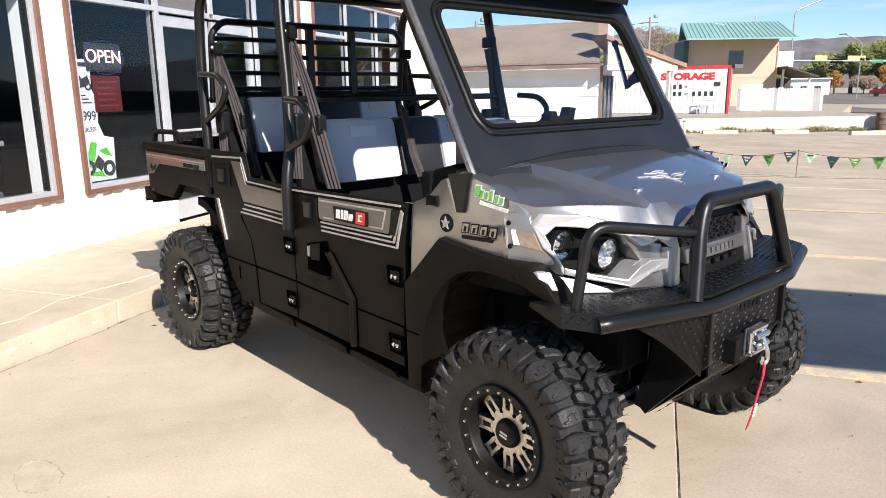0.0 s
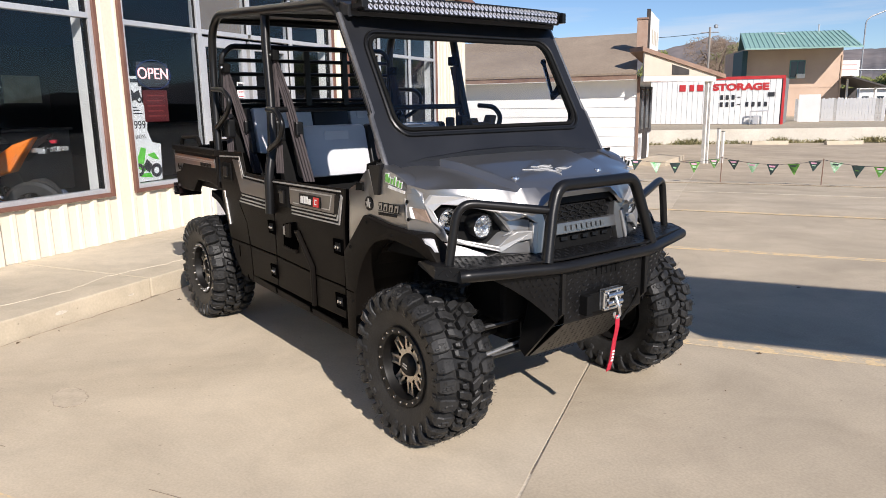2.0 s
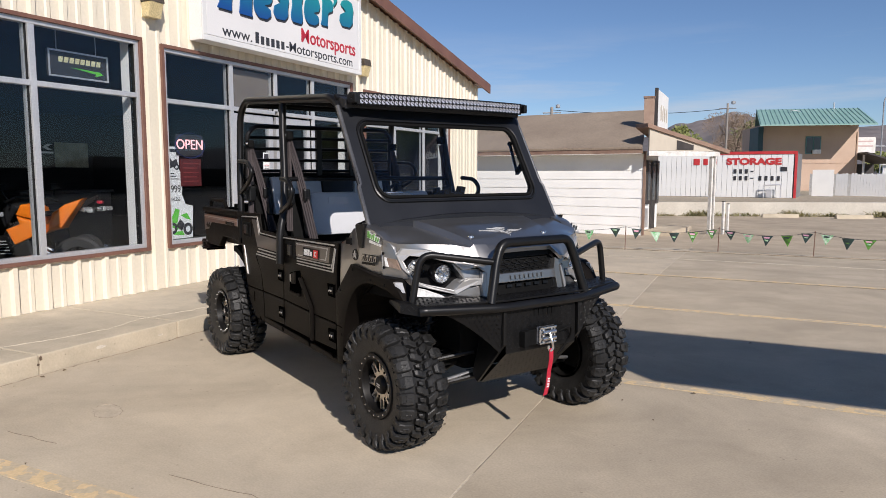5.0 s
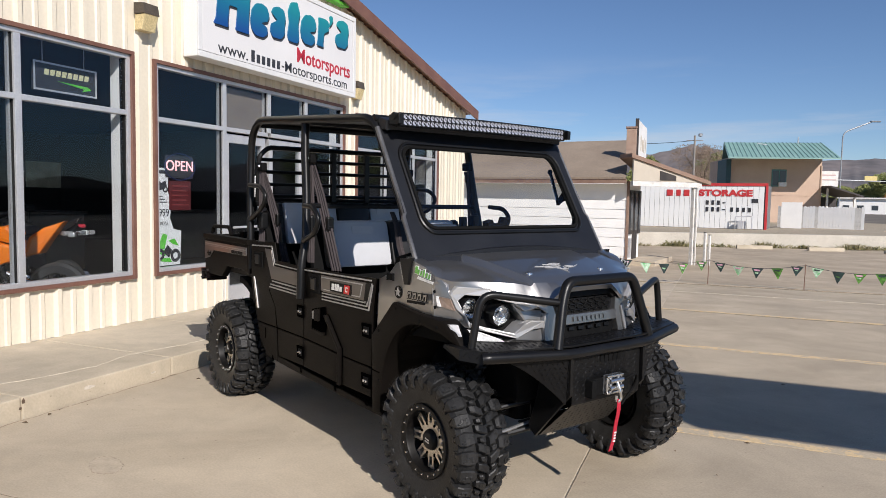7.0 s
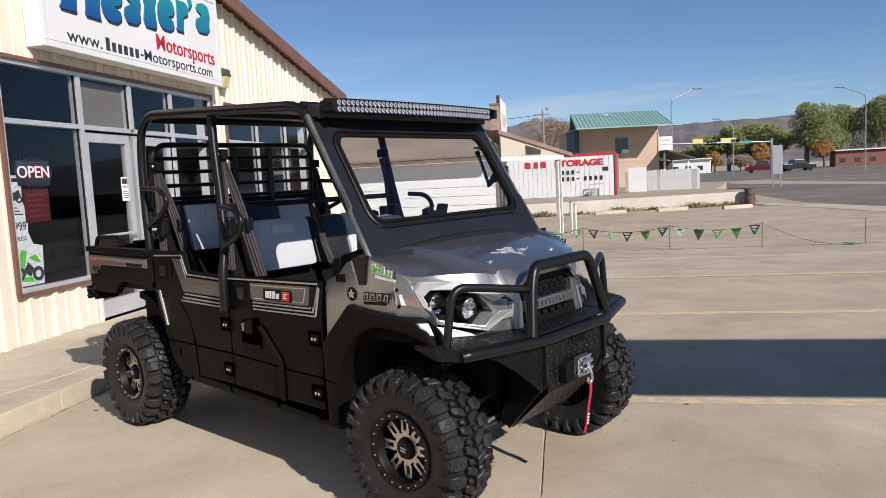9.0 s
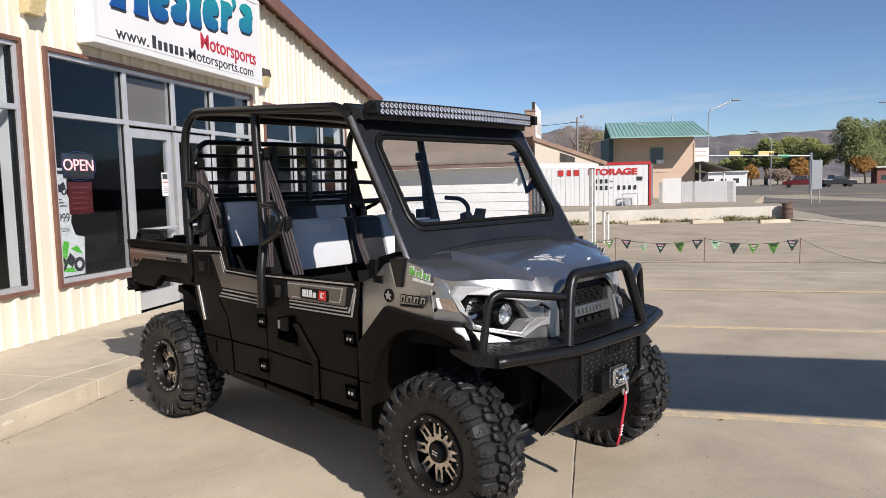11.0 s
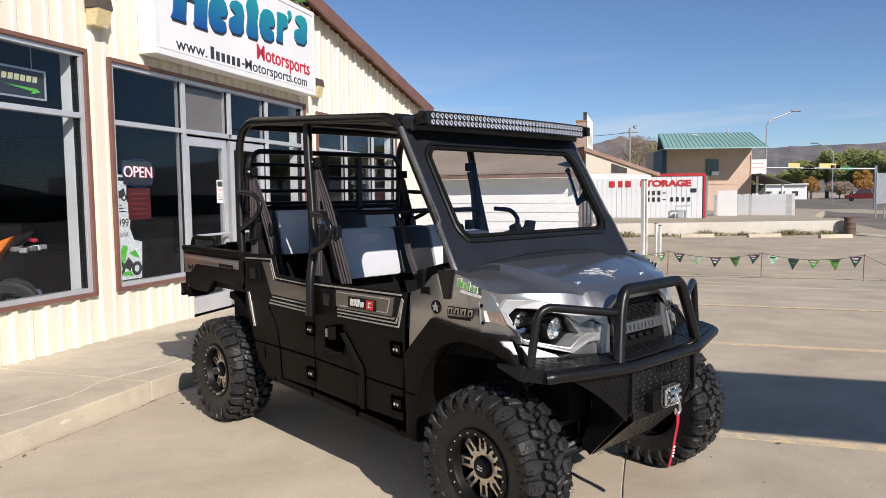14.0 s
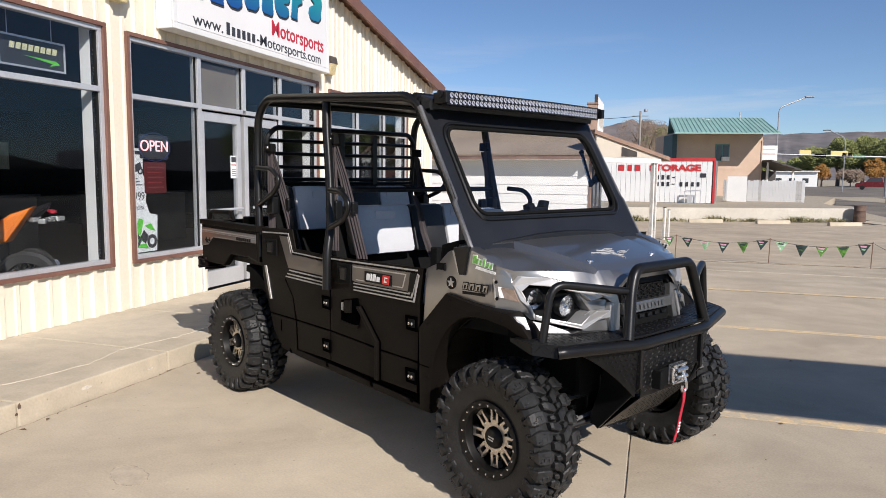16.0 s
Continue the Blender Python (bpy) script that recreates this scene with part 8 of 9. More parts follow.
for a in ((-7.25, -0.05, 1.93, 0.03, 0.06, 2.06), (-0.06, -0.06, -0.05, 0.04, 0.07, 1.93)):
    bm = B()
    box(bm, *a, 0.006)
    part("trim", bm, REDP, sto, "red painted edge trim")
FRONT = Matrix.Rotation(radians(90), 4, "X")
lettering("STORAGE", 0.39, Matrix.Translation((-1.74, -0.03, 1.60)) @ FRONT, REDP, "lettering", sto, 0.01, 1.33, bold=0.05)
for x, w in ((-4.20, 0.28), (-3.80, 0.20), (-3.44, 0.26)):
    bm = B()
    box(bm, x - w / 2, -0.045, 1.46, x + w / 2, -0.025, 1.75, 0.014)
    part("letter_shape", bm, REDP, sto)
for z, xs in ((1.17, (-2.50, -2.26, -2.02, -1.78)), (0.86, (-2.50, -2.26, -2.02, -1.78, -1.44, -1.19, -0.94, -0.69))):
    for q, x in enumerate(xs):
        bm = B()
        if q == 3:
            box(bm, x - 0.06, -0.045, z - 0.02, x + 0.06, -0.025, z + 0.02)
        else:
            box(bm, x - 0.06, -0.045, z - 0.10, x + 0.06, -0.025, z + 0.10, 0.015)
        part("letter_bar", bm, SIGN_K, sto)
bm = B()
box(bm, -0.62, -0.04, 1.18, -0.36, -0.025, 1.36)
part("small_plate", bm, SIGN_K, sto)
# gas meter frame before the shed
gm = thing("pipe_stand", STORE, "grey pipe stand before the storage shed", "pipe stand")
bm = B()
tube(bm, rounded([(-1.25, -0.25, 0.0), (-1.25, -0.25, 0.55), (-0.55, -0.25, 0.58), (-0.55, -0.25, 0.0)], 0.04), 0.025, 8)
part("frame", bm, ALU, gm)
bm = B()
box(bm, -1.15, -0.32, 0.0, -0.9, -0.18, 0.38, 0.02)
part("meter", bm, ALU, gm)

# retaining wall under the shed's yard
ra, rb = Vector((-14.6, 17.9, 0)), Vector((-6.5, 28.14, 0))
rd = (rb - ra).normalized()
rn = Vector((rd.y, -rd.x, 0))
bm = B()
slab(bm, [ra + Vector((0, 0, -0.35)), rb + Vector((0, 0, -0.35)), rb + Vector((0, 0, 0.27)), ra + Vector((0, 0, 0.27))], rn * -0.25)
OLDCON = surf("old grey concrete", (0.50, 0.458, 0.385), (0.60, 0.555, 0.475), 1.2, 0.9, fine=0.12, bscale=20)
tagged(structure("retaining_wall", bm, OLDCON, "low weathered concrete retaining wall"), category="wall")
bm = B()
yard = [ra + rn * -0.2, rb + rn * -0.2, Vector((-9.5, 33.0, 0)), Vector((-14.0, 48.0, 0)), Vector((-40, 60, 0)), Vector((-40, 10, 0))]
slab(bm, [p + Vector((0, 0, 0.255)) for p in yard], (0, 0, -0.4))
structure("yard", bm, EARTH, "bare earth yard behind the retaining wall")


def wheel_stop(a, b):
    w = thing("wheel_stop", Matrix.Identity(4), "pale concrete wheel stop on the lot", "wheel stop", "wheel stops")
    a, b = Vector((*a, -0.25)), Vector((*b, -0.25))
    a, b = a + (b - a) * 0.06, b - (b - a) * 0.14
    d = (b - a).normalized()
    n = Vector((-d.y, d.x, 0))
    bm = B()
    prof = ((-0.09, 0.0), (0.09, 0.0), (0.06, 0.13), (-0.06, 0.13))
    r0 = [bm.verts.new(a + n * p + Vector((0, 0, z))) for p, z in prof]
    r1 = [bm.verts.new(b + n * p + Vector((0, 0, z))) for p, z in prof]
    bm.faces.new(r0)
    bm.faces.new(r1[::-1])
    for q in range(4):
        bm.faces.new((r0[q], r0[(q + 1) % 4], r1[(q + 1) % 4], r1[q]))
    part("beam", bm, PAVING, w)


for a, b in (((-10.4, 21.9), (-9.3, 23.0)), ((-8.45, 23.3), (-7.5, 24.6)), ((-6.3, 24.3), (-5.4, 25.6))):
    wheel_stop(a, b)
# weeds along the wall
WEED = surf("dry green weeds", (0.17, 0.17, 0.07), (0.34, 0.29, 0.15), 3, 0.9)
bm = B()
rng = random.Random(3)
for q in range(3600):
    t = rng.random()
    clump = 0.5 + 0.5 * math.sin(t * 37) * math.sin(t * 13 + 1)
    if rng.random() > clump * 0.9 + 0.05:
        continue
    p = ra + (rb - ra) * t + rn * rng.uniform(0.03, 0.35)
    h = rng.uniform(0.05, 0.22) * (0.4 + clump)
    a = rng.uniform(0, 6.28)
    o = Vector((math.cos(a), math.sin(a), 0)) * rng.uniform(0.008, 0.024)
    lean = Vector((rng.gauss(0, 0.08), rng.gauss(0, 0.08), 0))
    vs = [bm.verts.new(p + o + Vector((0, 0, -0.26))), bm.verts.new(p - o + Vector((0, 0, -0.26))), bm.verts.new(p - o * 0.8 + lean + Vector((0, 0, -0.26 + h * 0.7))), bm.verts.new(p + o * 0.1 + lean * 1.6 + Vector((0, 0, -0.26 + h)))]
    bm.faces.new(vs)
tagged(link(bm, "weeds", WEED), "dry weeds along the retaining wall", "weeds", kind="stuff")
# rusty barrel
br = thing("barrel", pose(-6.3, 27.75, -0.25) @ Matrix.Scale(0.78, 4), "rusty brown steel barrel by the retaining wall", "barrel")
bm = B()
lathe(bm, [(0.0, 0.0), (0.27, 0.0), (0.28, 0.03), (0.27, 0.28), (0.285, 0.30), (0.27, 0.32), (0.27, 0.56), (0.285, 0.58), (0.27, 0.60), (0.275, 0.84), (0.25, 0.85), (0.24, 0.80), (0.0, 0.80)], 24, "z")
part("drum", bm, surf("rusty steel", (0.10, 0.06, 0.045), (0.16, 0.10, 0.07), 5, 0.8), br, smooth=True)

# picket fence right of the shed
fe = thing("picket_fence", Matrix.Identity(4), "weathered white picket fence", "fence")
f0, f1 = Vector((-14.6, 33.5, 0.2)), Vector((-10.8, 34.0, 0.2))
fd_ = (f1 - f0).normalized()
rng = random.Random(9)
boards = []
for k in range(3):
    pk = B()
    prism(pk, [(-0.066, 0.0), (0.066, 0.0), (0.066, 1.13 + rng.uniform(-0.02, 0.03)), (0.02, 1.17 - 0.02 * k), (-0.05, 1.15 + 0.01 * k), (-0.066, 1.11)], "y", -0.012, 0.012)
    pk_me = bpy.data.meshes.new("picket")
    pk.to_mesh(pk_me)
    pk.free()
    pk_me.materials.append(OLDW if k == 2 else CHALK)
    boards.append(pk_me)
rng = random.Random(5)
n = 29
for q in range(n):
    o = new("picket", boards[rng.choice((0, 0, 1, 1, 2))])
    o.parent = fe
    p = f0 + (f1 - f0) * (q / (n - 1))
    o.matrix_basis = Matrix.Translation((p.x, p.y, 0.2 - rng.uniform(0, 0.06))) @ Matrix.Rotation(math.atan2(fd_.y, fd_.x), 4, "Z")
for z in (0.55, 1.1):
    bm = B()
    tube(bm, [f0 + Vector((0, 0.03, z - 0.2)), f1 + Vector((0, 0.03, z - 0.2))], 0.03, 4)
    part("rail", bm, WHITE_OLD, fe)
gb_ = thing("white_board", pose(-13.0, 31.5, 0.27, 0, 0, 20), "plain white sheet board leaning by the shed", "board")
bm = B()
box(bm, -0.45, -0.02, 0, 0.45, 0.02, 1.25, 0.004)
part("sheet", bm, WHITE, gb_)

# ---- two-storey house with a green metal roof ----
GH = pose(-21.5, 40.1, 0.2, 0, 0, 43)   # local x along its front to the right, front faces -y
gh = thing("roadside_house", GH, "pink stucco two-storey house with a green metal roof", "house")
STUCCO = surf("pink stucco", (0.50, 0.36, 0.27), (0.57, 0.42, 0.32), 0.8, 0.9, fine=0.1, bscale=20)
GREENR = surf("green metal roofing", (0.22, 0.38, 0.33), (0.28, 0.44, 0.39), 1.0, 0.45, fine=0.06)
bm = B()
box(bm, 0.15, 0.0, -0.3, 5.75, 6.0, 4.20)
gw = part("wall", bm, STUCCO, gh, "pink stucco wall")
bm = B()
box(bm, 0.15, -0.03, 1.78, 5.78, 0.0, 1.90)
part("ledge", bm, STUCCO, gw)
bm = B()
slab(bm, [Vector((-0.5, -2.5, 3.98)), Vector((5.95, -2.5, 3.98)), Vector((6.55, 2.6, 5.30)), Vector((0.3, 2.6, 5.30))], (0, 0, 0.07))
slab(bm, [Vector((0.3, 2.6, 5.30)), Vector((6.55, 2.6, 5.30)), Vector((6.6, 6.2, 4.08)), Vector((1.0, 6.2, 4.08))], (0, 0, 0.07))
gr = part("roof", bm, GREENR, gh, "green standing-seam metal roof")
for k in range(24):
    x = 0.0 + k * 0.27
    bm = B()
    tube(bm, [(x - 0.43, -2.5, 4.06), (x * 0.985 + 0.34, 2.6, 5.38)], 0.025, 4)
    part("seam", bm, GREENR, gr)
bm = B()
box(bm, -0.15, -0.5, 0.0, 0.15, 2.0, 4.05)
part("side_wing", bm, surf("dark teal boards", (0.03, 0.07, 0.08), (0.05, 0.10, 0.11), 2, 0.7), gh, "dark shaded side wing")
bm = B()
box(bm, 2.75, -0.03, 2.35, 3.65, 0.02, 3.45)
gwn = part("window", bm, surf("teal window frame", (0.08, 0.20, 0.19), (0.1, 0.24, 0.22), 3, 0.5), gh, "teal framed window with an air conditioner")
for x in (2.82, 3.24):
    bm = B()
    box(bm, x, -0.045, 2.42, x + 0.36, -0.03, 3.38)
    part("pane", bm, DIM, gwn)
bm = B()
box(bm, 3.15, -0.30, 2.36, 3.6, -0.04, 2.62, 0.01)
part("air_conditioner", bm, WHITE_OLD, gwn)
bm = B()
tube(bm, [(5.72, -0.02, 3.7), (5.72, -0.02, 0.0)], 0.05, 6)
part("downpipe", bm, STUCCO, gh)
bm = B()
tube(bm, [(2.1, 1.2, 4.7), (2.1, 1.2, 5.2), (2.7, 1.2, 5.1)], 0.03, 6)
part("vent_pipe", bm, ALU, gr)
bm = B()
tube(bm, [(5.0, 2.4, 5.2), (5.0, 2.4, 5.75)], 0.05, 6)
part("vent_pipe", bm, ALU, gr)
aw = thing("carport", GH, "dark open carport beside the pink house", "carport")
bm = B()
slab(bm, [Vector((5.8, -1.6, 2.32)), Vector((7.7, -1.6, 1.72)), Vector((7.7, 3, 1.75)), Vector((5.8, 3, 2.35))], (0, 0, 0.1))
part("roof", bm, TIMBER, aw)
for x in (6.0, 7.6):
    bm = B()
    box(bm, x - 0.05, -0.5, -0.3, x + 0.05, -0.4, 1.76 if x > 7 else 2.27)
    part("post", bm, WHITE_OLD, aw)
# the dark tone of this wall carries the shade inside the carport
bm = B()
box(bm, 5.9, 2.7, -0.3, 7.7, 2.9, 1.74)
part("back_wall", bm, TIMBER, aw)
bs = thing("road_sign_board", pose(-17.75, 46.0, 0, 0, 0, 43), "small white sign board on a post", "sign")
bm = B()
box(bm, -0.6, -0.05, 2.65, 0.6, 0.05, 3.65)
part("board", bm, WHITE_OLD, bs)
bm = B()
tube(bm, [(0, 0.06, -0.2), (0, 0.06, 3.6)], 0.06, 8)
part("post", bm, ALU, bs)
for q in range(2):
    bm = B()
    box(bm, -0.5, -0.065, 3.05 + q * 0.3, 0.45, -0.05, 3.13 + q * 0.3)
    part("letter_bar", bm, surf("faded red print on white", (0.58, 0.40, 0.38), (0.66, 0.50, 0.47), 3, 0.6) if q == 0 else bpy.data.materials["faded red print on white"], bs)

# ---- road ----
def flat(name, pts, z, mat, label):
    bm = B()
    slab(bm, [Vector((x, y, z)) for x, y in pts], (0, 0, -0.03))
    return structure(name, bm, mat, label)


flat("road", [(-6.4, 28.4), (-0.4, 22.2), (30, -8), (90, -60), (190, 40), (110, 215), (-30, 178), (-120, 150), (-110, 100), (-60, 62), (-14.2, 47.5), (-9.0, 33.5)], -0.245, ASPHALT, "grey asphalt road and crossing")
flat("verge", [(-22.2, 68), (-16.1, 57.6), (-11.5, 53.5), (-4.2, 46.8), (12, 35.5), (14, 38), (-3.5, 50.3), (-12.1, 60.5), (-19, 71)], -0.235, EARTH, "strip of dirt verge along the road")
flat("road_edge", [(-14.0, 43.5), (-10.5, 36.5), (-7.6, 31.0), (-6.0, 28.6), (-3.9, 26.4), (-4.6, 28.6), (-8.4, 35.8), (-10.8, 42), (-12.5, 46)], -0.236, EARTH, "gritty dirt at the edge of the road")
flat("apron", [(-6.6, 28.0), (-0.2, 21.8), (6, 17), (7, 18.2), (0.4, 23.4), (-6.0, 29.6)], -0.238, CONCRETE, "concrete apron at the edge of the lot")
flat("far_verge", [(-120, 150), (-30, 178), (110, 215), (120, 260), (-130, 220)], -0.235, EARTH, "dry verge beyond the road")
ROADY = surf("yellow road paint", (0.55, 0.42, 0.08), (0.62, 0.48, 0.12), 3, 0.7)
flat("road_line", [(-20, 70), (20, 90), (20, 90.5), (-20, 70.5)], -0.238, ROADY, "yellow road line")
flat("road_line", [(-14, 61), (25, 78), (25, 78.3), (-14, 61.3)], -0.238, LINE_W, "white road line")

# ---- pennant string on thin stakes ----
FLAGS = [surf("green printed pennant", (0.012, 0.016, 0.014), (0.15, 0.40, 0.05), 16, 0.6), surf("black printed pennant", (0.014, 0.02, 0.022), (0.03, 0.07, 0.06), 14, 0.6), surf("white and green printed pennant", (0.10, 0.40, 0.12), (0.62, 0.70, 0.60), 18, 0.6), surf("pink print", (0.62, 0.30, 0.42), (0.70, 0.42, 0.52), 18, 0.6)]
RUST = surf("rusty stake", (0.16, 0.09, 0.06), (0.22, 0.13, 0.09), 8, 0.8)
STAKES = [(-6.9, 7.35), (-5.05, 8.29), (-3.91, 9.62), (-2.36, 10.16), (-0.88, 10.78), (0.60, 11.72)]
pen = thing("pennant_string", Matrix.Identity(4), "string of green and black triangular pennants", "pennants")
rng = random.Random(2)
top = []
for x, y in STAKES:
    z = fall(x, y)
    bm = B()
    tube(bm, [(x, y, z - 0.02), (x + 0.01, y, z + 0.47)], 0.008, 6)
    tagged(link(bm, "stake", RUST, None, "thin rusty stake that holds the pennant string"), category="stake", group="stakes")
    top.append(Vector((x + 0.01, y, z + 0.45)))
for k, (a, b) in enumerate(zip(top, top[1:])):
    if k == 4:
        b = Vector((b.x, b.y, fall(b.x, b.y) + 0.02))
    sag = 0.10 if k < 4 else 0.15
    line = [a + (b - a) * t + Vector((0, 0, -sag * 4 * t * (1 - t))) for t in [q / 12 for q in range(13)]]
    if k == 4:
        line = [Vector((p.x, p.y, max(p.z, fall(p.x, p.y) + 0.01))) for p in line]
    bm = B()
    tube(bm, line, 0.004, 5)
    part("cord", bm, SIGN_K, pen)
    if k == 4:
        p, d = line[10], (b - a).normalized() * 0.13
        bm = B()
        slab(bm, [p - d + Vector((0, 0, 0.01)), p + d + Vector((0, 0, 0.05)), p + d * 0.6 + Vector((0.04, -0.14, 0.012))], (0.0, 0.0, 0.004))
        part("pennant", bm, FLAGS[0], pen)
        continue
    nf = 5 if k else 4
    for q in range(nf):
        t = (q + 0.6) / nf
        p = a + (b - a) * t + Vector((0, 0, -sag * 4 * t * (1 - t)))
        d = (b - a).normalized() * 0.098
        sw_ = Vector((rng.uniform(-0.03, 0.03), rng.uniform(-0.03, 0.03), -0.20 + rng.uniform(-0.01, 0.03)))
        bm = B()
        slab(bm, [p - d, p + d, p + sw_], (0.003, 0.003, 0))
        flag = part("pennant", bm, FLAGS[(0, 1, 2, 1, 0, 1, 2, 1, 0)[(q + 5 * k) % 9]], pen)
        down, out = sw_, Vector((d.y, -d.x, 0)).normalized() * 0.004
        for u0, u1, v0, v1, tint in ((-0.6, 0.35 + 0.2 * rng.random(), 0.10, 0.28, rng.choice((1, 2, 2, 1, 3))), (-0.35, 0.3, 0.36, 0.46 + 0.1 * rng.random(), rng.choice((0, 2)))):
            bm = B()
            slab(bm, [p + d * u + down * v + out for u, v in ((u0, v0), (u1, v0 + 0.03), (u1 * 0.8, v1), (u0 * 0.75, v1 - 0.03))], out * 0.3)
            part("print", bm, FLAGS[tint], flag)
# low rope on the ground
bm = B()
pts = [Vector((x, y, fall(x, y) + 0.012)) for x, y in [(-6.6 + q * 0.4, 7.45 + q * 0.25 + 0.04 * math.sin(q * 2.1)) for q in range(20)]]
tube(bm, pts, 0.010, 6)
tagged(link(bm, "ground_rope", surf("frayed rope", (0.30, 0.25, 0.18), (0.4, 0.34, 0.26), 20, 0.9), None, "frayed rope lying along the concrete"), category="rope")

# ---- poles, lamps and signals by the road ----
GALV = surf("galvanised steel", (0.34, 0.35, 0.36), (0.42, 0.43, 0.44), 5, 0.5, metal=0.4)
for (bx, by), h, (tx, ty), lab in (((-27.5, 70.9), 8.8, (-25.7, 73.0), "tall grey street lamp by the crossing"), ((-13.8, 95.9), 9.2, (-16.1, 94.6), "tall grey street lamp beyond the road"), ((-31.3, 101.8), 7.2, (-33.2, 101.0), "tall grey street lamp beyond the road"), ((20.6, 64.4), 7.4, (18.9, 65.2), "tall grey street lamp beside the road")):
    sl = thing("street_lamp", pose(bx, by, -0.25), lab, "street lamp", "street lamps")
    bm = B()
    tube(bm, rounded([(0, 0, 0), (0, 0, h), ((tx - bx), (ty - by), h + 1.1)], 0.6), 0.065, 8)
    part("pole", bm, GALV, sl, smooth=True)
    bm = B()
    d = Vector((tx - bx, ty - by, 0)).normalized()
    p = Vector((tx - bx, ty - by, h + 1.1))
    tube(bm, [p - d * 0.2, p + d * 0.7], 0.1, 8, flat=(0.16, 0.08))
    part("lamp_head", bm, GALV, sl)
sgp = thing("traffic_signal", Matrix.Identity(4), "traffic signal mast with yellow-backed signal heads", "traffic signal")
bm = B()
tube(bm, [(-17.9, 72.3, -0.25), (-17.9, 72.3, 3.8)], 0.13, 8)
part("pole", bm, GALV, sgp)
bm = B()
tube(bm, [(-17.9, 72.3, 3.5), (-25.9, 65.6, 3.75)], 0.07, 8)
part("mast_arm", bm, GALV, sgp)
YEL = surf("signal yellow", (0.70, 0.55, 0.20), (0.76, 0.62, 0.28), 4, 0.5)
A0, A1 = Vector((-17.9, 72.3, 3.5)), Vector((-25.9, 65.6, 3.75))
ARM = (A1 - A0).normalized()
STREET_G = surf("street sign green", (0.02, 0.20, 0.09), (0.03, 0.24, 0.11), 4, 0.5)
for t, half, lo, hi, mt, nm in ((0.70, 0.52, 0.05, 0.46, YEL, "signal_back"), (0.41, 0.75, 0.05, 0.46, YEL, "signal_back"), (0.57, 0.50, -0.20, 0.16, MATT, "signal_head"), (0.345, 0.42, -0.05, 0.30, MATT, "signal_head"), (0.24, 0.50, -0.15, 0.15, STREET_G, "street_sign")):
    p = A0 + (A1 - A0) * t
    off = Vector((ARM.y, -ARM.x, 0)) * 0.15
    bm = B()
    slab(bm, [p - ARM * half + off + Vector((0, 0, lo)), p + ARM * half + off + Vector((0, 0, lo)), p + ARM * half + off + Vector((0, 0, hi)), p - ARM * half + off + Vector((0, 0, hi))], -off * 1.4)
    hd = part(nm, bm, mt, sgp)
    if nm == "signal_head":
        for u in (-0.62, 0.0, 0.62):
            c = p + ARM * half * u + off * 1.05 + Vector((0, 0, (lo + hi) / 2))
            bm = B()
            bmesh.ops.create_uvsphere(bm, u_segments=10, v_segments=6, radius=0.11, matrix=Matrix.Translation(c))
            part("lens", bm, DIM if u else WHITE, hd)
for (x, y, z0, z1, r, nm, lab) in ((-29.7, 49.1, 0.0, 6.9, 0.085, "utility_pole", "wooden utility pole behind the white house"), (-33.0, 33.0, 0.0, 6.0, 0.10, "utility_pole", "wooden utility pole with a lamp behind the roof")):
    up = thing(nm, pose(x, y, 0), lab, "utility pole", "utility poles")
    bm = B()
    tube(bm, [(0, 0, -0.3), (0, 0, z1)], r, 8)
    part("shaft", bm, surf("grey weathered wood", (0.26, 0.235, 0.21), (0.34, 0.31, 0.28), 4, 0.9) if x > -30 else bpy.data.materials["grey weathered wood"], up)
    bm = B()
    tube(bm, [(-0.5, -0.4, z1 - 0.4), (0.5, 0.4, z1 - 0.4)], 0.05, 6)
    part("cross_arm", bm, GALV, up)
    bm = B()
    lathe(bm, [(0.0, 0.0), (0.16, 0.05), (0.16, 0.25), (0.0, 0.3)], 12, "z", (0.3, 0.3, z1 - 0.1))
    part("transformer", bm, GALV, up)
bm = B()
pts = [Vector((-33, 33, 5.8)) + (Vector((-29.7, 49.1, 6.5)) - Vector((-33, 33, 5.8))) * t + Vector((0, 0, -0.7 * 4 * t * (1 - t) * 0.5)) for t in [q / 12 for q in range(13)]]
tube(bm, pts, 0.02, 5)
tagged(link(bm, "power_line", MATT, None, "black power line between two poles"), category="cable")
# back of a road sign on two posts
rs = thing("road_sign", pose(-10.3, 46.5, -0.25, 0, 0, 78), "back of a grey road sign on two posts", "road sign")
bm = B()
box(bm, -0.75, -0.03, 0.9, 0.55, 0.03, 2.75)
part("panel", bm, GALV, rs)
for x in (-0.6, 0.4):
    bm = B()
    tube(bm, [(x, 0.05, 0), (x, 0.05, 2.85)], 0.04, 6)
    part("post", bm, GALV, rs)

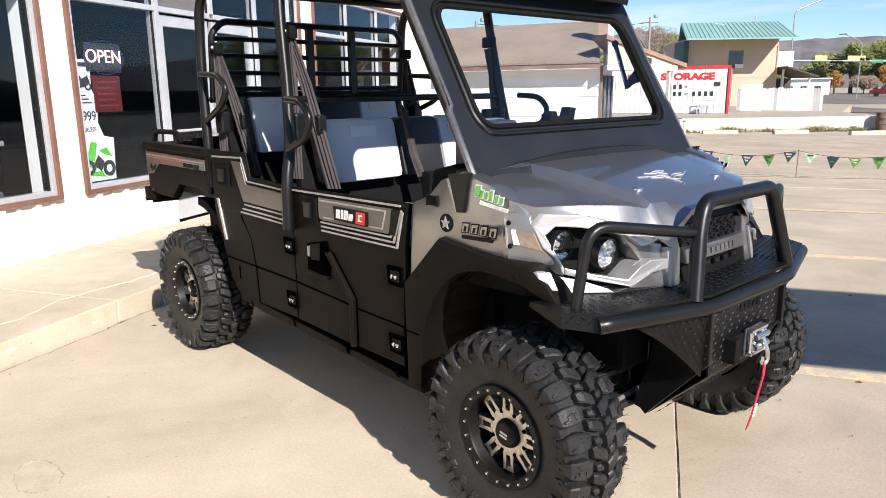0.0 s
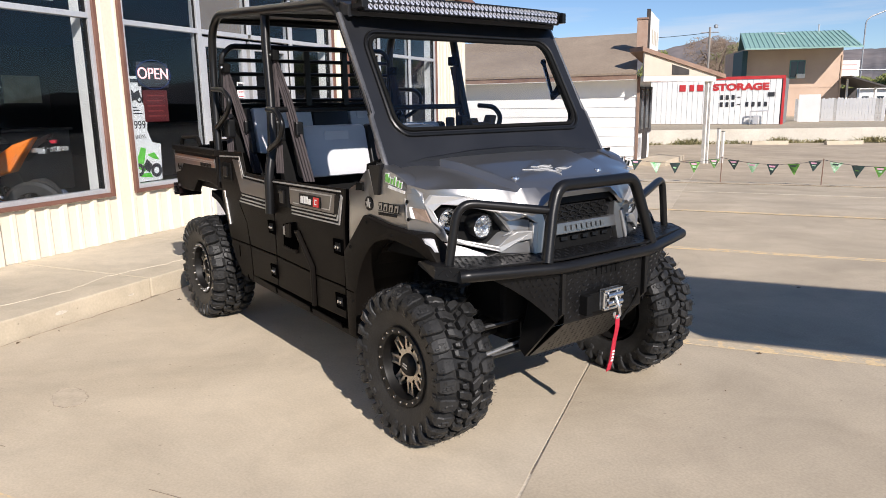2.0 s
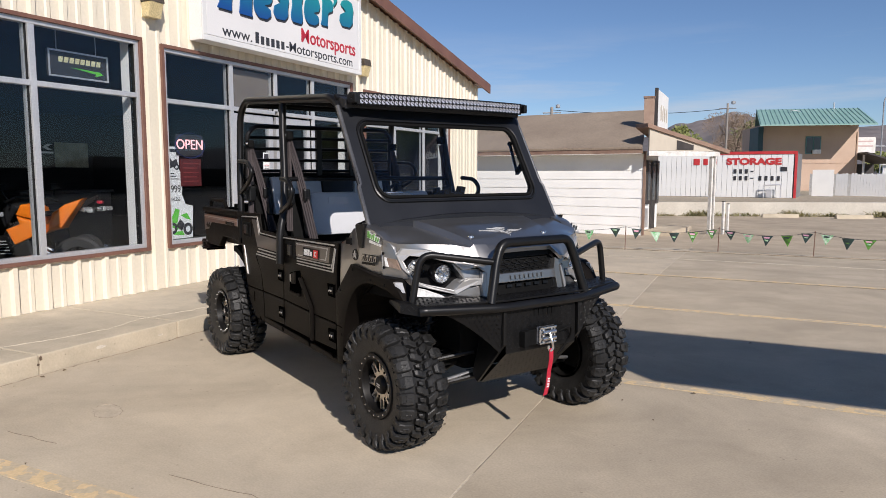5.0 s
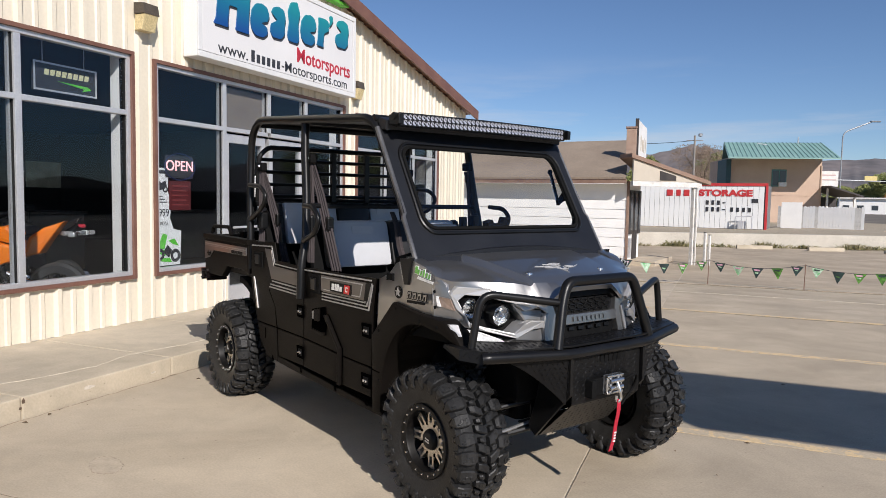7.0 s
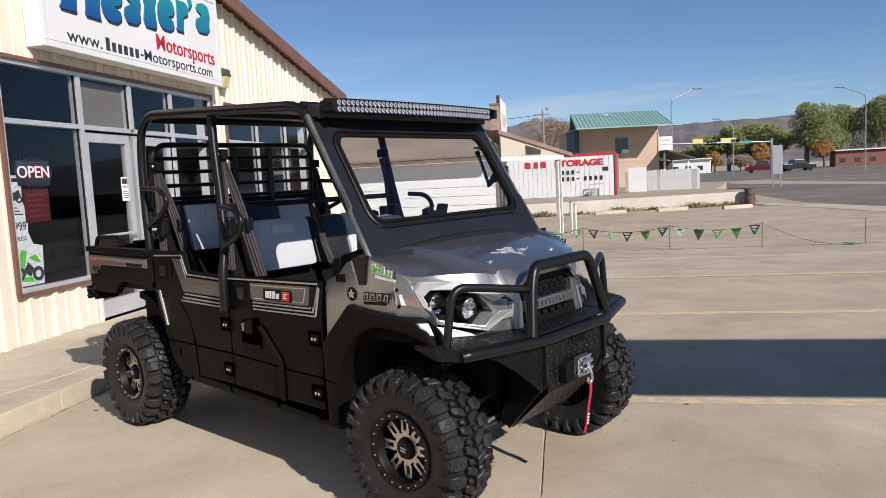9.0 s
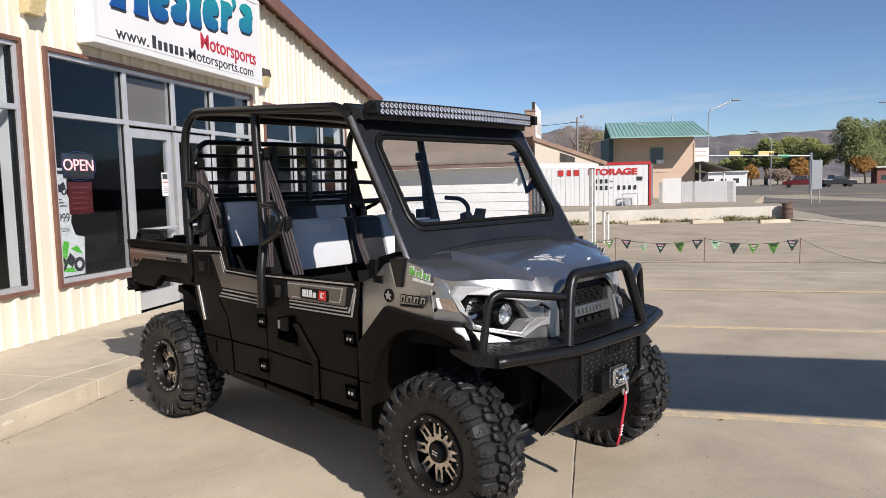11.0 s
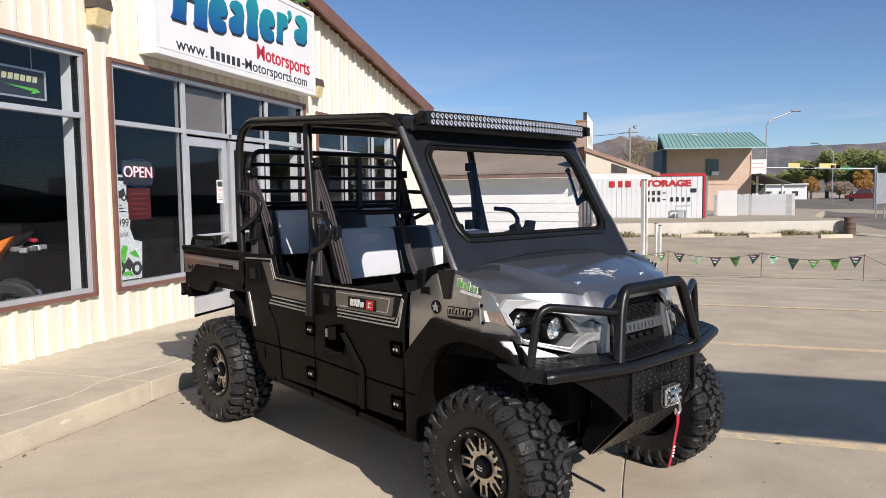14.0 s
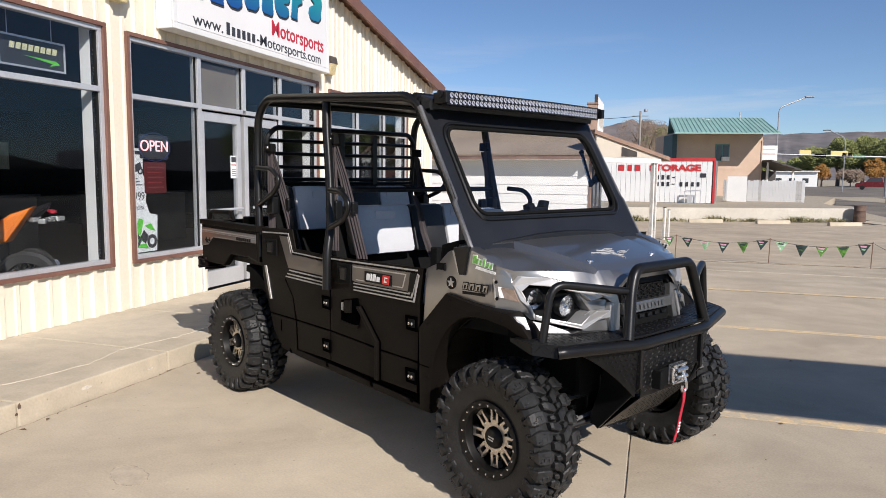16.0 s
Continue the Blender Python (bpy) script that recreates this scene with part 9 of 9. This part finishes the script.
# ---- vehicles on the far road ----
def pickup(m, paint, label):
    c = thing("pickup_truck", m, label, "pickup truck", "pickup trucks on the road")
    bm = B()
    prism(bm, [(-2.6, 0.45), (2.7, 0.45), (2.75, 0.85), (2.6, 1.05), (1.3, 1.25), (0.7, 1.93), (-0.95, 1.95), (-1.15, 1.25), (-2.65, 1.22)], "y", -0.95, 0.95, 0.06)
    part("body", bm, paint, c)
    bm = B()
    prism(bm, [(1.16, 1.3), (0.66, 1.85), (-0.88, 1.87), (-1.03, 1.3)], "y", -0.97, 0.97, 0.02)
    part("cab_glass", bm, DIM, c, "dark cab windows")
    for x in (-1.7, 1.75):
        for y in (-0.85, 0.85):
            bm = B()
            lathe(bm, [(0.0, -0.13), (0.22, -0.13), (0.36, -0.12), (0.38, 0.0), (0.36, 0.12), (0.22, 0.13), (0.0, 0.13)], 20, "y", (x, y, 0.38))
            part("wheel", bm, RUBBER, c)
    for y in (-0.75, 0.75):
        bm = B()
        box(bm, -2.68, y - 0.1, 0.75, -2.6, y + 0.1, 1.05)
        part("tail_lamp", bm, REDP, c)
        bm = B()
        box(bm, 2.68, y - 0.14, 0.75, 2.76, y + 0.14, 0.92)
        part("headlamp", bm, BULB, c)


pickup(pose(-29.0, 126.5, -0.24, 0, 0, 40), surf("black car paint", (0.008, 0.009, 0.012), (0.012, 0.013, 0.017), 2, 0.3, coat=0.3), "black pickup truck on the far road")
pickup(pose(-34.3, 125.5, -0.24, 0, 0, 196), surf("dark red car paint", (0.13, 0.010, 0.014), (0.16, 0.014, 0.018), 2, 0.25, coat=0.5), "dark red pickup truck on the far road")


# ---- trees ----
BARK = surf("bark", (0.11, 0.08, 0.06), (0.17, 0.13, 0.10), 3, 0.9)


def leafmat(name, c1, c2):
    m = surf(name, c1, c2, 0.6, 0.75, fine=0.4, bscale=3)
    return m


LEAF = [leafmat("green leaves", (0.12, 0.145, 0.045), (0.24, 0.26, 0.09)), leafmat("olive leaves", (0.17, 0.20, 0.055), (0.32, 0.33, 0.11)), leafmat("autumn leaves", (0.30, 0.13, 0.025), (0.38, 0.20, 0.04)), leafmat("bare twigs", (0.235, 0.17, 0.12), (0.33, 0.245, 0.18))]


def tree(x, y, z, h, r, mat, label, seed, n=900, leaf=0.5, squash=0.8, trunk=0.3):
    t = thing("tree", pose(x, y, z), label, "tree", "trees")
    rng = random.Random(seed)
    bm = B()
    hubs = []
    for k in range(7):
        a = rng.uniform(0, 6.28)
        e = Vector((math.cos(a) * r * rng.uniform(0.25, 0.7), math.sin(a) * r * rng.uniform(0.25, 0.7), h * rng.uniform(0.45, 0.85)))
        b = Vector((0, 0, h * rng.uniform(0.2, 0.4)))
        pts = [b, (b + e) / 2 + Vector((0, 0, 0.1 * h)), e]
        rings = []
        for p, rad in zip(pts, (0.03 * h, 0.018 * h, 0.006 * h)):
            rings.append([bm.verts.new(p + Vector((math.cos(q * 1.257) * rad, math.sin(q * 1.257) * rad, 0))) for q in range(5)])
        for ra_, rb_ in zip(rings, rings[1:]):
            for q in range(5):
                bm.faces.new((ra_[q], ra_[(q + 1) % 5], rb_[(q + 1) % 5], rb_[q]))
        hubs.append((e, r * rng.uniform(0.35, 0.6)))
    rings = []
    for zz, rad in ((0, 0.045 * h), (h * 0.25, 0.035 * h), (h * 0.5, 0.02 * h), (h * 0.75, 0.008 * h)):
        rings.append([bm.verts.new((math.cos(q * 1.047) * rad, math.sin(q * 1.047) * rad, zz)) for q in range(6)])
    for ra_, rb_ in zip(rings, rings[1:]):
        for q in range(6):
            bm.faces.new((ra_[q], ra_[(q + 1) % 6], rb_[(q + 1) % 6], rb_[q]))
    part("trunk", bm, BARK, t)
    hubs.append((Vector((0, 0, h * 0.72)), r * 0.6))
    hubs.append((Vector((0, 0, h * 0.9)), r * 0.35))
    bm = B()
    verts, faces = [], []
    for q in range(n):
        c, cr = hubs[rng.randrange(len(hubs))]
        v = Vector((rng.gauss(0, 1), rng.gauss(0, 1), rng.gauss(0, 1))).normalized() * cr * rng.uniform(0.55, 1.08)
        v.z *= squash
        p = c + v
        a = Vector((rng.gauss(0, 1), rng.gauss(0, 1), rng.gauss(0, 1))).normalized()
        b = a.orthogonal().normalized()
        s = leaf * rng.uniform(0.5, 1.2)
        i = len(verts)
        verts += [p + a * s, p + b * s * 0.6, p - a * s, p - b * s * 0.6]
        faces.append((i, i + 1, i + 2, i + 3))
    me = bpy.data.meshes.new("crown")
    me.from_pydata([tuple(v) for v in verts], [], faces)
    me.materials.append(mat)
    bm.free()
    o = new("crown", me)
    o.parent = t
    return t


TALL, OLIVE, ORANGE = "tall dark green leafy tree beyond the road", "olive green tree beyond the road", "orange autumn tree by the road"
# bearing from the lot in degrees, distance, height, spread, leaves
TREES = [(103.3, 182, 14.4, 6.4, 0, TALL), (105.6, 190, 10.6, 5.4, 1, OLIVE), (107.0, 194, 11.4, 5.6, 1, OLIVE), (108.5, 196, 11.2, 5.6, 1, OLIVE), (109.8, 198, 8.8, 4.8, 1, OLIVE), (111.2, 204, 6.4, 4.6, 1, OLIVE), (112.8, 206, 6.0, 4.8, 1, OLIVE),
         (101.2, 188, 13.6, 6.6, 0, TALL), (98.8, 186, 14.6, 7.0, 0, TALL), (96.2, 192, 13.2, 6.8, 1, OLIVE), (93.4, 190, 15.0, 7.4, 0, TALL), (90.4, 196, 14.0, 7.2, 0, TALL), (87.0, 200, 15.0, 7.6, 0, TALL),
         (109.5, 178, 4.9, 2.0, 2, ORANGE), (106.2, 180, 6.2, 2.6, 2, ORANGE), (102.2, 178, 6.0, 2.8, 2, ORANGE), (107.7, 176, 3.2, 2.8, 3, "grey leafless bush by the road")]
for k, (az, dist, h, r, mi, lab) in enumerate(TREES):
    tree(3.0 + dist * math.cos(radians(az)), -2.7 + dist * math.sin(radians(az)), -0.25, h, r, LEAF[mi], lab, 20 + k, 11000 if r > 4 else 4200, 0.24 if r > 4 else 0.19)
tree(-31.8, 53.6, 0, 6.6, 2.4, LEAF[3], "pale leafless willow behind the houses", 50, 9000, 0.06)
tree(-37.5, 66.0, 0, 6.8, 2.6, LEAF[0], "dark green tree behind the houses", 51, 4000, 0.17)
tree(-46.5, 66.0, 0, 6.5, 3.2, LEAF[1], "olive green tree behind the houses", 52, 4000, 0.17)
# low far buildings beyond the crossing
for x, y, w, h, c, lab in ((-59.5, 158, 9, 3.2, WHITE, "low white building beyond the crossing"), (-28.0, 174, 10, 3.4, surf("red brick far", (0.22, 0.09, 0.07), (0.28, 0.12, 0.09), 2, 0.9), "dark red brick building beyond the road"), (-46, 60, 8, 2.6, WHITE_OLD, "low pale building behind the houses")):
    fb = thing("far_building", pose(x, y, -0.25, 0, 0, 25), lab, "building")
    bm = B()
    box(bm, -w / 2, 0, 0, w / 2, 5, h)
    part("wall", bm, c, fb)
    bm = B()
    box(bm, -w / 2 - 0.3, -0.6, h, w / 2 + 0.3, 5.3, h + 0.25)
    part("roof", bm, WHITE_OLD, fb)
    for q in range(3):
        bm = B()
        box(bm, -w / 2 + 0.8 + q * w / 3.4, -0.03, 0.8, -w / 2 + 2.0 + q * w / 3.4, 0.0, 1.8)
        part("window", bm, DIM, fb)

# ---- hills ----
# scrub lifted towards bluish grey: the distance haze is put into its colour
HILL = surf("hazy scrub hills", (0.115, 0.112, 0.118), (0.20, 0.172, 0.165), 0.009, 0.95, fine=0.30, fscale=0.035)


def ridge(name, pts, depth, label, seed, back=400, rough=0.04):
    """A line of hills: crest points (x, y, height), falling to the plain in front."""
    rng = random.Random(seed)
    crest = []
    for (x0, y0, z0), (x1, y1, z1) in zip(pts, pts[1:]):
        for q in range(14):
            t = q / 14
            s = t * t * (3 - 2 * t)
            crest.append(Vector((x0 + (x1 - x0) * t, y0 + (y1 - y0) * t, z0 + (z1 - z0) * s)))
    rows = []
    eye = Vector((3, -2.7, 0))
    for j in range(9):
        f = j / 8
        row = []
        for i, c in enumerate(crest):
            toward = (eye - Vector((c.x, c.y, 0))).normalized()
            p = Vector((c.x, c.y, 0)) + toward * back * f
            z = c.z * (1 - f) ** 1.3 * (1 + rough * (noise.noise(Vector((i * 0.3, f * 6, seed))) * (1 + 3 * f)))
            row.append((p.x, p.y, z - 3))
        rows.append(row)
    bm = B()
    grid(bm, rows)
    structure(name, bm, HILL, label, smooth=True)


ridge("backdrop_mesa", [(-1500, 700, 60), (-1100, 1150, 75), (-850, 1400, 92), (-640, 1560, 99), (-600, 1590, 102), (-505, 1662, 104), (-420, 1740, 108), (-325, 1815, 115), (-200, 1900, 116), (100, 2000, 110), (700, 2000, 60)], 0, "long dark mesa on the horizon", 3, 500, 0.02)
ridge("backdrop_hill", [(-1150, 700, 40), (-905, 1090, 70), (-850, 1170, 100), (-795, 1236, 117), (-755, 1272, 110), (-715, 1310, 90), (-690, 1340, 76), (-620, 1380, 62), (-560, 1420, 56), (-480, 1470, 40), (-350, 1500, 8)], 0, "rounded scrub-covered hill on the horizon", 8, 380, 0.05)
